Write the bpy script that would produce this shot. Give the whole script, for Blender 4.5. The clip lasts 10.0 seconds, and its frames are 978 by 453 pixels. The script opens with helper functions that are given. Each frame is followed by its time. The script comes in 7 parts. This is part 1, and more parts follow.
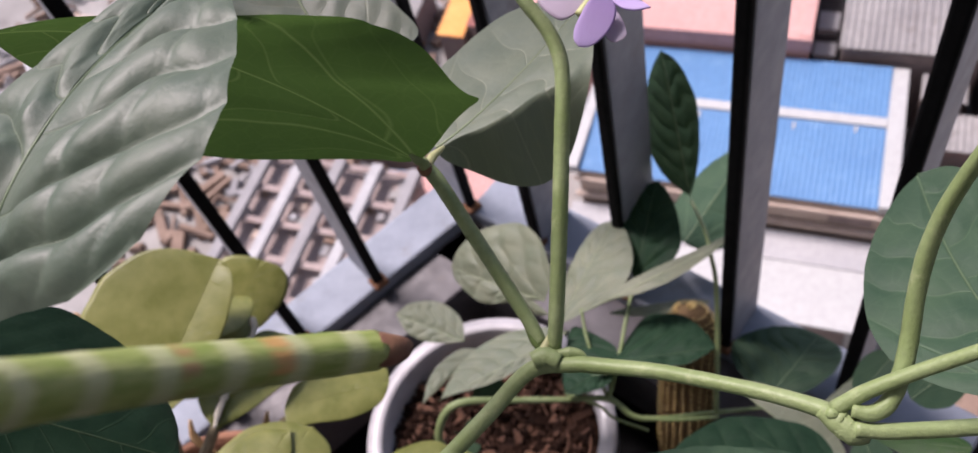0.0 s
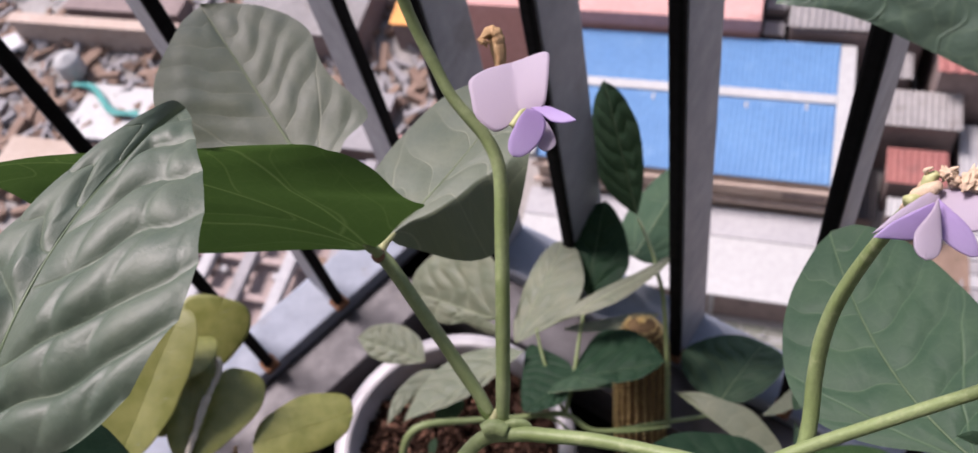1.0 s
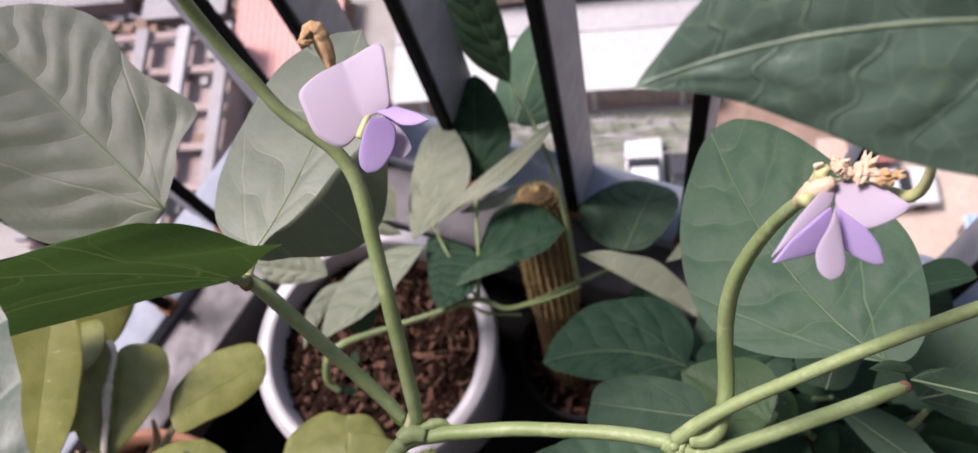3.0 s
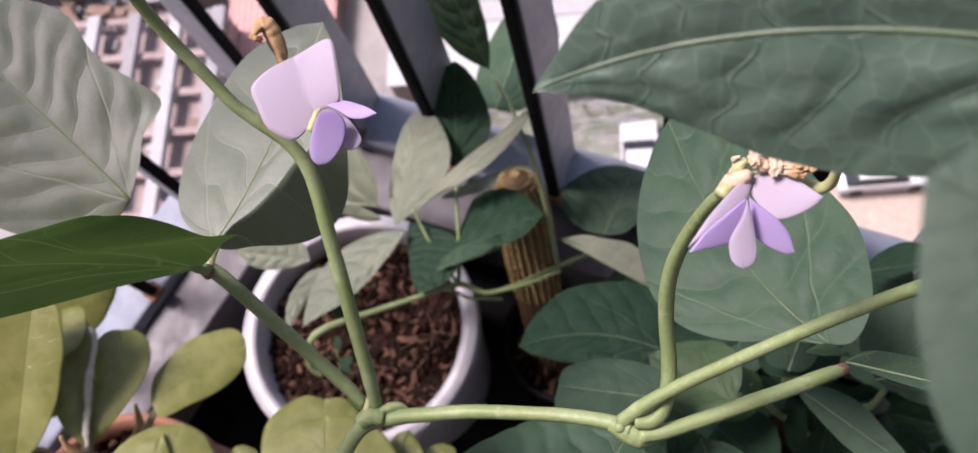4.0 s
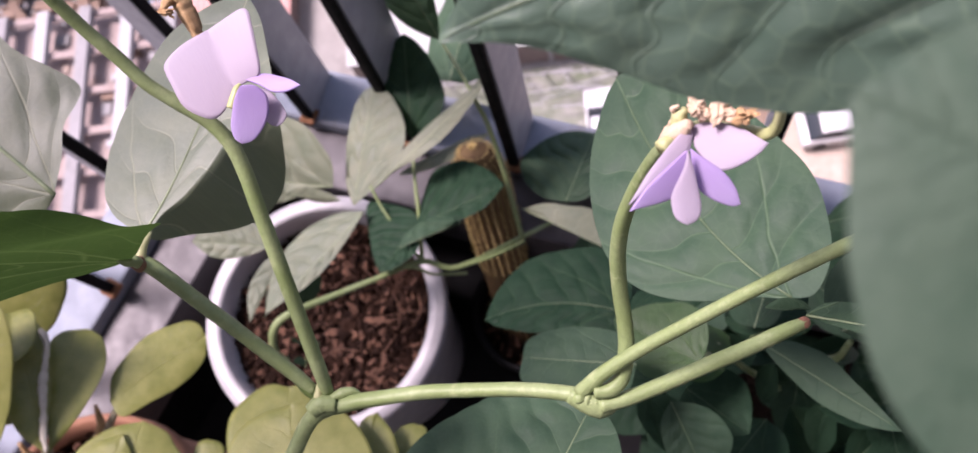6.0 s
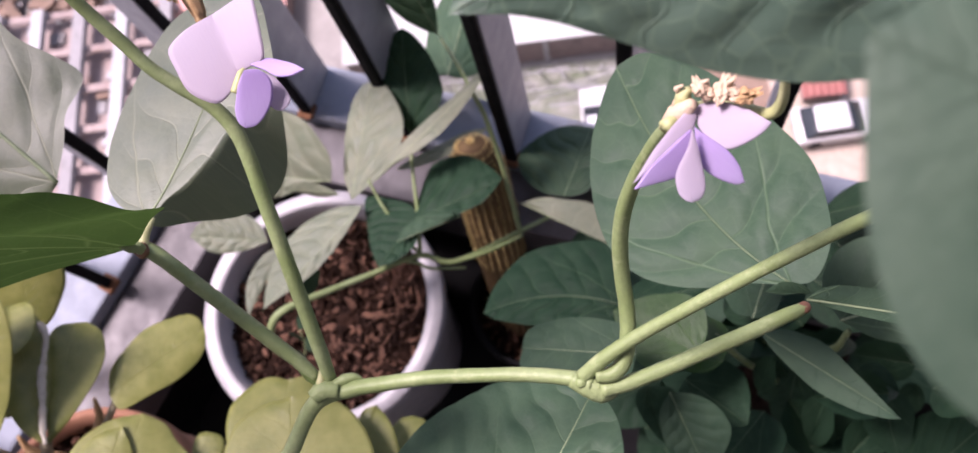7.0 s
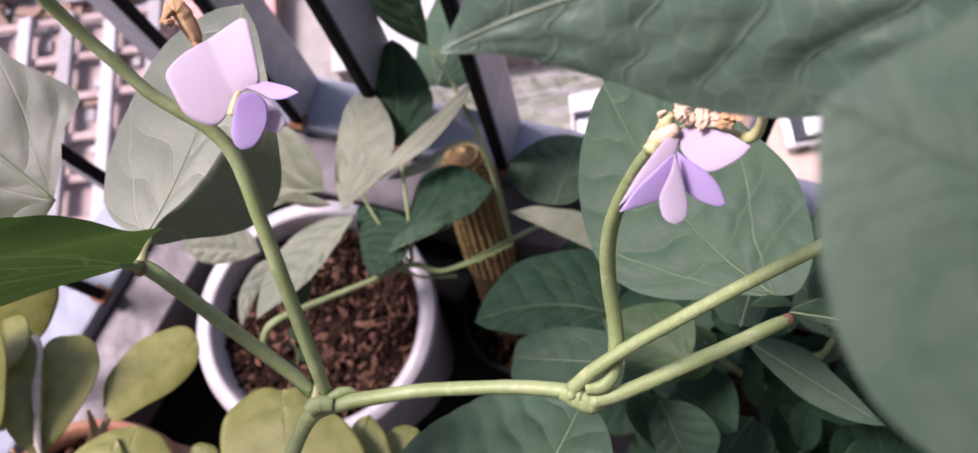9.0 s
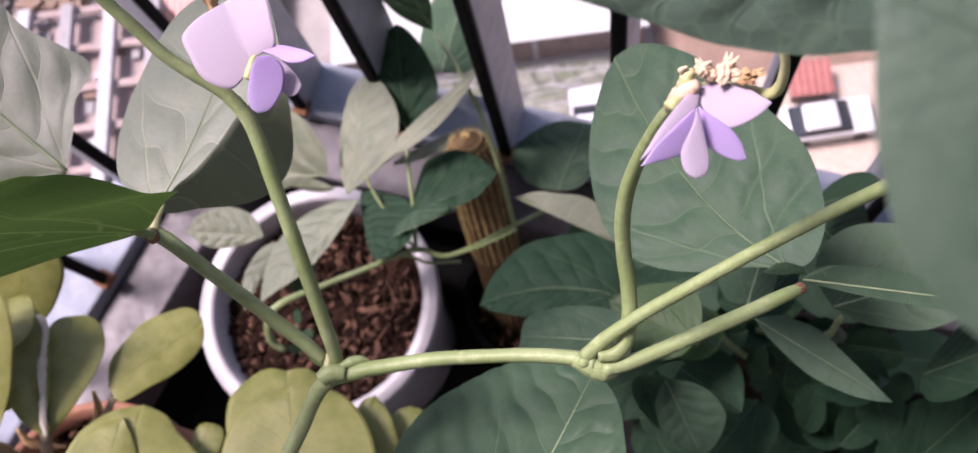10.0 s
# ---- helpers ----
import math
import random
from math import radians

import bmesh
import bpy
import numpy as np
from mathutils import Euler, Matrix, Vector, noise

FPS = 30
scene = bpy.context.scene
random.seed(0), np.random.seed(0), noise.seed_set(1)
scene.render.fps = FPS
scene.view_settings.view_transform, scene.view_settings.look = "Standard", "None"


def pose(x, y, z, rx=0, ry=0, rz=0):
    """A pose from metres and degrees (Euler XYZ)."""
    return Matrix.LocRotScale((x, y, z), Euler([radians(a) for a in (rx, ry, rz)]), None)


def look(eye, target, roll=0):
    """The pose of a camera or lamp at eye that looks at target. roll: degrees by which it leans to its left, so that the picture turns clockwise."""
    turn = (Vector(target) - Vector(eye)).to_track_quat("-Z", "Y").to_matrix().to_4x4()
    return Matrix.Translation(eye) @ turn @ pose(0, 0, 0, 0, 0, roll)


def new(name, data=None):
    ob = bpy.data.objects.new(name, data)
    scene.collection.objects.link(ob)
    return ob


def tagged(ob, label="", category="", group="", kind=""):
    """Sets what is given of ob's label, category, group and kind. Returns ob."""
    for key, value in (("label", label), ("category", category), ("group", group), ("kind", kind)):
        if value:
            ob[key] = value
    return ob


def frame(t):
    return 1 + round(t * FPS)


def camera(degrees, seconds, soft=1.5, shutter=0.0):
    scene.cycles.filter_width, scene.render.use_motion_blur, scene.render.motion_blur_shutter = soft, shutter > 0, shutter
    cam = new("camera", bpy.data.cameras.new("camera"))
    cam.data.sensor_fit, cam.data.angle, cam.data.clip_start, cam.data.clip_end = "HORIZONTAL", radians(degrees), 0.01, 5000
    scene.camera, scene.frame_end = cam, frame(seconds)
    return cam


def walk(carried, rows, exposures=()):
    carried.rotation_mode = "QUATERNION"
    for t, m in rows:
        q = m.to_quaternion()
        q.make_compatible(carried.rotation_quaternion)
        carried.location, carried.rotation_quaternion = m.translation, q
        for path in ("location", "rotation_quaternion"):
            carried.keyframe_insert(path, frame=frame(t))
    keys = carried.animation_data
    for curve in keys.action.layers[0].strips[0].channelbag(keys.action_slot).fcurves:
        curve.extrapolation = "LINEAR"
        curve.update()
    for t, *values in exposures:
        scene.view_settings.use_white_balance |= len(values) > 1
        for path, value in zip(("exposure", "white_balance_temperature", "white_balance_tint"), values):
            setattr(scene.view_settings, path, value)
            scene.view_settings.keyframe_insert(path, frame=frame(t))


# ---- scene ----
cam = camera(57.08, 10.0)
cam.data.dof.use_dof = True
cam.data.dof.focus_distance = 0.19
cam.data.dof.aperture_fstop = 27
PATH = [
    (0, (0.0067, -0.0002, 0.8479), (-0.3188, 1.1444, -0.7595), -17.87),
    (0.5, (0.0094, 0.0009, 0.8699), (-0.2616, 1.1456, -0.7476), -17.18),
    (1, (0.0161, 0.0096, 0.8795), (-0.2246, 1.1307, -0.7592), -16.82),
    (1.5, (0.0109, 0.0272, 0.8725), (-0.1821, 0.9453, -0.8938), -23.25),
    (2, (0.0082, 0.0349, 0.8683), (-0.1737, 0.8073, -0.9675), -28.50),
    (2.5, (0.0239, 0.0492, 0.8796), (-0.0996, 0.8086, -0.9665), -26.31),
    (2.7, (0.0267, 0.0542, 0.8804), (-0.0756, 0.8187, -0.9649), -24.87),
    (3.8, (0.0308, 0.0572, 0.8823), (-0.0518, 0.7885, -0.9773), -23.96),
    (4, (0.0391, 0.0520, 0.8852), (-0.0515, 0.7758, -0.9770), -24.72),
    (4.5, (0.0419, 0.0500, 0.8841), (-0.0464, 0.7589, -0.9840), -25.31),
    (5, (0.0410, 0.0525, 0.8780), (-0.0262, 0.7318, -1.0018), -25.75),
    (5.5, (0.0453, 0.0541, 0.8754), (-0.0073, 0.7138, -1.0119), -25.63),
    (6, (0.0447, 0.0527, 0.8743), (-0.0042, 0.7062, -1.0153), -25.58),
    (7.5, (0.0415, 0.0497, 0.8751), (0.0054, 0.6964, -1.0171), -24.64),
    (8, (0.0424, 0.0517, 0.8776), (0.0127, 0.7008, -1.0140), -24.32),
    (8.5, (0.0412, 0.0502, 0.8797), (0.0160, 0.7019, -1.0110), -23.89),
    (9, (0.0432, 0.0508, 0.8803), (0.0249, 0.7018, -1.0107), -23.50),
    (9.5, (0.0433, 0.0502, 0.8801), (0.0291, 0.6956, -1.0129), -23.11),
    (10, (0.0373, 0.0461, 0.8791), (0.0169, 0.6856, -1.0158), -23.44),
]
EXPOSURES = [(0.0, 0.87, 5880, 24), (1.5, 0.84, 5880, 24), (2.5, 1.05, 5880, 24), (4.0, 1.07, 5880, 28), (4.6, 1.24, 5880, 33), (10.0, 1.28, 5880, 34)]
walk(cam, [(t, look(eye, target, roll)) for t, eye, target, roll in PATH], EXPOSURES)

# ---- light ----
world = bpy.data.worlds.new("sky")
scene.world = world
world.use_nodes = True
wn = world.node_tree
for n in list(wn.nodes):
    wn.nodes.remove(n)
sky = wn.nodes.new("ShaderNodeTexSky")
sky.sky_type = "NISHITA"
sky.sun_disc = False
sky.sun_elevation = radians(60)
sky.sun_rotation = radians(-52)
sky.air_density = 1.6
sky.dust_density = 4.0
sky_bg = wn.nodes.new("ShaderNodeBackground")
sky_bg.inputs["Strength"].default_value = 0.073
sky_out = wn.nodes.new("ShaderNodeOutputWorld")
wn.links.new(sky.outputs[0], sky_bg.inputs[0])
wn.links.new(sky_bg.outputs[0], sky_out.inputs[0])

sun_data = bpy.data.lights.new("sun", "SUN")
sun_data.energy = 3.7
sun_data.angle = radians(18)
sun_data.color = (1.0, 0.87, 0.74)
sun = new("sun", sun_data)
SUN_EL, SUN_AZ = radians(60), radians(-52)
sun_dir = Vector((math.sin(SUN_AZ) * math.cos(SUN_EL), math.cos(SUN_AZ) * math.cos(SUN_EL), math.sin(SUN_EL)))
sun.matrix_world = look(sun_dir * 60, (0, 0, 0))


# ---- materials ----
def mat_new(name):
    m = bpy.data.materials.new(name)
    m.use_nodes = True
    nt = m.node_tree
    for n in list(nt.nodes):
        nt.nodes.remove(n)
    out = nt.nodes.new("ShaderNodeOutputMaterial")
    bsdf = nt.nodes.new("ShaderNodeBsdfPrincipled")
    nt.links.new(bsdf.outputs[0], out.inputs[0])
    return m, nt, bsdf, out


def mixer(nt, fac, a, b):
    mx = nt.nodes.new("ShaderNodeMix")
    mx.data_type = "RGBA"
    for sock, val in ((mx.inputs[0], fac), (mx.inputs[6], a), (mx.inputs[7], b)):
        if isinstance(val, bpy.types.NodeSocket):
            nt.links.new(val, sock)
        elif isinstance(val, tuple):
            sock.default_value = (*val[:3], 1)
        else:
            sock.default_value = val
    return mx.outputs[2]


def calc(nt, op, a, b=0.0, clamp=False):
    n = nt.nodes.new("ShaderNodeMath")
    n.operation = op
    n.use_clamp = clamp
    for sock, val in ((n.inputs[0], a), (n.inputs[1], b)):
        if isinstance(val, bpy.types.NodeSocket):
            nt.links.new(val, sock)
        else:
            sock.default_value = val
    return n.outputs[0]


def span(nt, value, lo, hi, a=0.0, b=1.0):
    n = nt.nodes.new("ShaderNodeMapRange")
    nt.links.new(value, n.inputs[0])
    for i, val in enumerate((lo, hi, a, b)):
        n.inputs[i + 1].default_value = val
    return n.outputs[0]


def noise_tex(nt, scale, detail=4.0, coords=None, rough=0.55):
    n = nt.nodes.new("ShaderNodeTexNoise")
    n.inputs["Scale"].default_value = scale
    n.inputs["Detail"].default_value = detail
    n.inputs["Roughness"].default_value = rough
    if coords is not None:
        nt.links.new(coords, n.inputs["Vector"])
    return n.outputs["Fac"]


def coords_of(nt, kind="Object"):
    return nt.nodes.new("ShaderNodeTexCoord").outputs[kind]


def bump(nt, bsdf, height, strength, distance):
    b = nt.nodes.new("ShaderNodeBump")
    b.inputs["Strength"].default_value = strength
    b.inputs["Distance"].default_value = distance
    nt.links.new(height, b.inputs["Height"])
    nt.links.new(b.outputs[0], bsdf.inputs["Normal"])


def rough_mat(name, c1, c2, scale, rough=0.7, metal=0.0, fine=0.0, relief=0.0, stain=None, spec=0.5):
    """A worn surface: two colours at a broad scale, a finer grain, an optional stain."""
    m, nt, bsdf, _ = mat_new(name)
    co = coords_of(nt)
    broad = noise_tex(nt, scale, 3.0, co)
    grain = noise_tex(nt, scale * 9, 5.0, co, 0.65)
    fac = span(nt, broad, 0.32, 0.68)
    col = mixer(nt, fac, c1, c2)
    mid = tuple((a + b) * 0.5 for a, b in zip(c1, c2))
    col = mixer(nt, span(nt, grain, 0.35, 0.7, 0.0, 0.55), col, tuple(0.72 * c for c in mid))
    if stain:
        col = mixer(nt, span(nt, noise_tex(nt, scale * 2.3, 6.0, co, 0.7), 0.56, 0.68, 0.0, 0.8), col, stain)
    nt.links.new(col, bsdf.inputs["Base Color"])
    nt.links.new(span(nt, grain, 0.3, 0.7, rough - 0.08, min(1.0, rough + 0.1)), bsdf.inputs["Roughness"])
    bsdf.inputs["Metallic"].default_value = metal
    bsdf.inputs["Specular IOR Level"].default_value = spec
    if relief:
        bump(nt, bsdf, noise_tex(nt, fine or scale * 20, 4.0, co), 0.6, relief)
    return m


def leaf_mat(name, dark, light, vein, rough, through_fac=0.25, vein_gain=1.0, gloss=0.5, netting=0.06, nap=0.0, pair=1.0, coat=0.0):
    """A leaf blade: UV runs along the midrib and across it, in lengths of the leaf; veins, mottling and fine netting follow it."""
    m, nt, bsdf, out = mat_new(name)
    uv = nt.nodes.new("ShaderNodeTexCoord").outputs["UV"]
    sep = nt.nodes.new("ShaderNodeSeparateXYZ")
    nt.links.new(uv, sep.inputs[0])
    x, y = sep.outputs[0], calc(nt, "ABSOLUTE", sep.outputs[1])
    wob = calc(nt, "MULTIPLY", calc(nt, "SUBTRACT", noise_tex(nt, 5.0, 1.0, uv), 0.5), 0.035)
    # side veins rise from the midrib and bend towards the tip
    vein_uv = nt.nodes.new("ShaderNodeUVMap")
    vein_uv.uv_map = "vein"
    vsep = nt.nodes.new("ShaderNodeSeparateXYZ")
    nt.links.new(vein_uv.outputs[0], vsep.inputs[0])
    fr = calc(nt, "FRACT", vsep.outputs[0])
    dist = calc(nt, "ABSOLUTE", calc(nt, "SUBTRACT", fr, 0.5))
    side = span(nt, dist, 0.0, 0.035, 1.0, 0.0)
    side = calc(nt, "MULTIPLY", side, span(nt, y, 0.02, 0.30, 0.62, 0.10))
    base_pair = span(nt, calc(nt, "ABSOLUTE", calc(nt, "SUBTRACT", calc(nt, "ADD", y, wob), calc(nt, "MULTIPLY", x, 0.52))), 0.0, 0.008, 0.9, 0.0)
    base_pair = calc(nt, "MULTIPLY", base_pair, span(nt, x, 0.3, 0.75, 1.0, 0.0))
    mid = span(nt, y, 0.001, 0.005, 1.0, 0.0)
    veins = calc(nt, "MAXIMUM", calc(nt, "MAXIMUM", side, calc(nt, "MULTIPLY", base_pair, pair)), mid)
    vor = nt.nodes.new("ShaderNodeTexVoronoi")
    vor.feature = "DISTANCE_TO_EDGE"
    vor.inputs["Scale"].default_value = 19.0
    nt.links.new(uv, vor.inputs["Vector"])
    net = span(nt, vor.outputs["Distance"], 0.0, 0.07, 1.0, 0.0)
    mott = noise_tex(nt, 5.0, 4.0, uv, 0.6)
    fleck = noise_tex(nt, 60.0, 3.0, uv, 0.7)
    rnd = nt.nodes.new("ShaderNodeObjectInfo").outputs["Random"]
    fac = calc(nt, "ADD", span(nt, mott, 0.3, 0.7), span(nt, rnd, 0.0, 1.0, -0.2, 0.2), True)
    col = mixer(nt, fac, dark, light)
    col = mixer(nt, span(nt, fleck, 0.62, 0.74, 0.0, 0.25), col, tuple(min(1, 1.5 * c) for c in light))
    col = mixer(nt, calc(nt, "MULTIPLY", net, netting), col, vein)
    col = mixer(nt, calc(nt, "MULTIPLY", veins, 0.8 * vein_gain, True), col, vein)
    nt.links.new(col, bsdf.inputs["Base Color"])
    nt.links.new(span(nt, mott, 0.3, 0.7, rough - 0.06, rough + 0.08), bsdf.inputs["Roughness"])
    bsdf.inputs["Specular IOR Level"].default_value = gloss
    bsdf.inputs["Sheen Weight"].default_value = nap
    bsdf.inputs["Sheen Roughness"].default_value = 0.45
    bsdf.inputs["Sheen Tint"].default_value = (1.0, 0.90, 0.76, 1.0)
    bsdf.inputs["Coat Weight"].default_value = coat
    bsdf.inputs["Coat Roughness"].default_value = 0.6
    bsdf.inputs["Coat IOR"].default_value = 1.6
    h = calc(nt, "SUBTRACT", calc(nt, "MULTIPLY", fleck, 0.25), calc(nt, "ADD", calc(nt, "MULTIPLY", veins, 0.6), calc(nt, "MULTIPLY", span(nt, vor.outputs["Distance"], 0.0, 0.2, 1.0, 0.0), 0.07)))
    bump(nt, bsdf, h, 0.65, 0.0007)
    trans = nt.nodes.new("ShaderNodeBsdfTranslucent")
    nt.links.new(mixer(nt, 0.5, col, tuple(min(1, 1.6 * c) for c in (light[0] * 1.1, light[1] * 1.2, light[2] * 0.5))), trans.inputs[0])
    mx = nt.nodes.new("ShaderNodeMixShader")
    mx.inputs[0].default_value = through_fac
    nt.links.new(bsdf.outputs[0], mx.inputs[1])
    nt.links.new(trans.outputs[0], mx.inputs[2])
    nt.links.new(mx.outputs[0], out.inputs[0])
    return m


def petal_mat(name, base, tip, streak):
    m, nt, bsdf, out = mat_new(name)
    uv = nt.nodes.new("ShaderNodeTexCoord").outputs["UV"]
    sep = nt.nodes.new("ShaderNodeSeparateXYZ")
    nt.links.new(uv, sep.inputs[0])
    col = mixer(nt, span(nt, sep.outputs[0], 0.05, 0.9), base, tip)
    mp = nt.nodes.new("ShaderNodeMapping")
    mp.inputs["Scale"].default_value = (1.2, 14, 1)
    nt.links.new(uv, mp.inputs[0])
    col = mixer(nt, span(nt, noise_tex(nt, 3.0, 3.0, mp.outputs[0]), 0.45, 0.75, 0.0, 0.3), col, streak)
    nt.links.new(col, bsdf.inputs["Base Color"])
    bsdf.inputs["Roughness"].default_value = 0.6
    bump(nt, bsdf, noise_tex(nt, 3.0, 3.0, mp.outputs[0]), 0.12, 0.0003)
    trans = nt.nodes.new("ShaderNodeBsdfTranslucent")
    nt.links.new(col, trans.inputs[0])
    mx = nt.nodes.new("ShaderNodeMixShader")
    mx.inputs[0].default_value = 0.35
    nt.links.new(bsdf.outputs[0], mx.inputs[1])
    nt.links.new(trans.outputs[0], mx.inputs[2])
    nt.links.new(mx.outputs[0], out.inputs[0])
    return m


LEAF_PALE = leaf_mat("leaf_greyish", (0.088, 0.118, 0.070), (0.158, 0.176, 0.114), (0.32, 0.34, 0.22), 0.66, 0.12, 0.8, gloss=0.9, nap=0.12)
LEAF_SHEEN = leaf_mat("leaf_felted_green", (0.056, 0.090, 0.042), (0.104, 0.134, 0.068), (0.32, 0.35, 0.22), 0.58, 0.10, 0.8, gloss=1.0, nap=0.22, coat=1.0)
LEAF_QUILT = leaf_mat("leaf_quilted_green", (0.038, 0.066, 0.043), (0.068, 0.095, 0.065), (0.13, 0.17, 0.10), 0.57, 0.10, 0.7, gloss=0.75, pair=0.0)
LEAF_NEAR = leaf_mat("leaf_smooth_pale_green", (0.036, 0.067, 0.043), (0.056, 0.090, 0.060), (0.06, 0.095, 0.06), 0.6, 0.1, 0.1, gloss=0.35, pair=0.0)
LEAF_MID = leaf_mat("leaf_bluish_green", (0.024, 0.055, 0.031), (0.042, 0.079, 0.044), (0.14, 0.21, 0.12), 0.6, 0.13, 0.5, gloss=0.25, netting=0.05)
LEAF_VEINED = leaf_mat("leaf_veined_green", (0.036, 0.073, 0.050), (0.062, 0.106, 0.075), (0.15, 0.22, 0.14), 0.52, 0.13, 0.35, gloss=0.8, netting=0.24, pair=0.0)
# dark leaves; the bush's inner shade is put into this colour too
LEAF_DARK_SHADED = leaf_mat("leaf_dark_shaded_green", (0.010, 0.029, 0.015), (0.021, 0.048, 0.026), (0.05, 0.09, 0.045), 0.55, 0.06, gloss=0.1)
LEAF_SOFT = leaf_mat("leaf_smooth_green", (0.023, 0.050, 0.029), (0.037, 0.067, 0.040), (0.045, 0.08, 0.05), 0.6, 0.08, 0.12, gloss=0.15)
LEAF_DEEP = leaf_mat("leaf_lit_through", (0.041, 0.080, 0.026), (0.055, 0.098, 0.035), (0.18, 0.245, 0.095), 0.7, 0.40, 1.1, gloss=0.12)
LEAF_FRESH = leaf_mat("leaf_fresh_green", (0.020, 0.062, 0.010), (0.036, 0.090, 0.020), (0.11, 0.18, 0.06), 0.5, 0.3)
FLESHY = leaf_mat("leaf_fleshy", (0.13, 0.15, 0.028), (0.23, 0.24, 0.066), (0.28, 0.28, 0.08), 0.42, 0.12, 0.06, pair=0.0)
PETAL_PALE = petal_mat("petal_pale_lilac", (0.47, 0.405, 0.50), (0.50, 0.445, 0.55), (0.44, 0.375, 0.52))
PETAL_VIOLET = petal_mat("petal_violet", (0.42, 0.31, 0.59), (0.47, 0.38, 0.64), (0.39, 0.28, 0.57))
STEM = rough_mat("stem_green", (0.160, 0.220, 0.075), (0.250, 0.312, 0.150), 60, 0.5, relief=0.0003, stain=(0.28, 0.33, 0.17), spec=0.45)
STEM_DEEP = rough_mat("stem_deep_green", (0.07, 0.12, 0.025), (0.13, 0.19, 0.05), 120, 0.5, relief=0.0003)
STEM_PALE = rough_mat("stem_pale", (0.34, 0.37, 0.15), (0.44, 0.45, 0.24), 90, 0.5)
STEM_BROWN = rough_mat("stem_scar", (0.12, 0.045, 0.03), (0.22, 0.12, 0.06), 200, 0.7, relief=0.0003)
DRY = rough_mat("withered", (0.42, 0.25, 0.11), (0.56, 0.38, 0.20), 260, 0.8, relief=0.0006)
DRY_PALE = rough_mat("withered_pale", (0.56, 0.41, 0.28), (0.68, 0.54, 0.40), 260, 0.8, relief=0.0006)
BARK = rough_mat("grey_brown_bark", (0.20, 0.16, 0.10), (0.34, 0.30, 0.20), 90, 0.85, relief=0.001)
METAL = rough_mat("galvanised_paint", (0.25, 0.265, 0.30), (0.32, 0.335, 0.375), 7, 0.55, 0.2, relief=0.0004, stain=(0.20, 0.20, 0.21))
# near-black, for the bars' inner edges and the panel below the sill
METAL_EDGE = rough_mat("near_black_edge", (0.004, 0.004, 0.005), (0.008, 0.008, 0.009), 20, 0.7, relief=0.0003, spec=0.1)
RAIL = rough_mat("pale_blue_grey_rail", (0.19, 0.215, 0.265), (0.25, 0.28, 0.33), 6, 0.68, 0.05, relief=0.0004, stain=(0.16, 0.16, 0.17), spec=0.3)
RAIL_DARK = rough_mat("dull_grey_channel", (0.055, 0.052, 0.058), (0.085, 0.078, 0.085), 8, 0.55, 0.1, relief=0.0006, stain=(0.07, 0.06, 0.055))
RUST = rough_mat("rust", (0.10, 0.045, 0.02), (0.20, 0.09, 0.04), 120, 0.9, relief=0.001)
# floor colour taken down to near-black to hold the shade among the pots
FLOOR = rough_mat("dirty_floor_with_shade", (0.006, 0.006, 0.007), (0.012, 0.012, 0.013), 6, 0.9, relief=0.001, spec=0.15)
POT_WHITE = rough_mat("white_plastic", (0.40, 0.395, 0.415), (0.46, 0.45, 0.47), 9, 0.38, relief=0.0002, stain=(0.46, 0.44, 0.44))
POT_BLACK = rough_mat("black_plastic", (0.005, 0.005, 0.006), (0.010, 0.010, 0.011), 20, 0.55, relief=0.0003, spec=0.15)
POT_BROWN = rough_mat("brown_clay", (0.26, 0.12, 0.07), (0.34, 0.17, 0.10), 20, 0.8, relief=0.0008)
SOIL = rough_mat("potting_soil", (0.012, 0.006, 0.004), (0.036, 0.017, 0.010), 90, 0.95, relief=0.003, fine=300, spec=0.15)
CORK = rough_mat("corky_white", (0.50, 0.47, 0.38), (0.66, 0.63, 0.54), 300, 0.9, relief=0.0008)
# shaded copy of the potting soil, used below the bush
SOIL_SHADED = rough_mat("soil_darkened_for_shade", (0.006, 0.004, 0.003), (0.014, 0.009, 0.006), 90, 0.95, relief=0.003, spec=0.1)
CHIP = rough_mat("bark_chips", (0.045, 0.02, 0.012), (0.21, 0.105, 0.062), 70, 0.9, relief=0.001)
WALL = rough_mat("grey_plaster", (0.30, 0.29, 0.28), (0.36, 0.35, 0.33), 2, 0.85, relief=0.001)


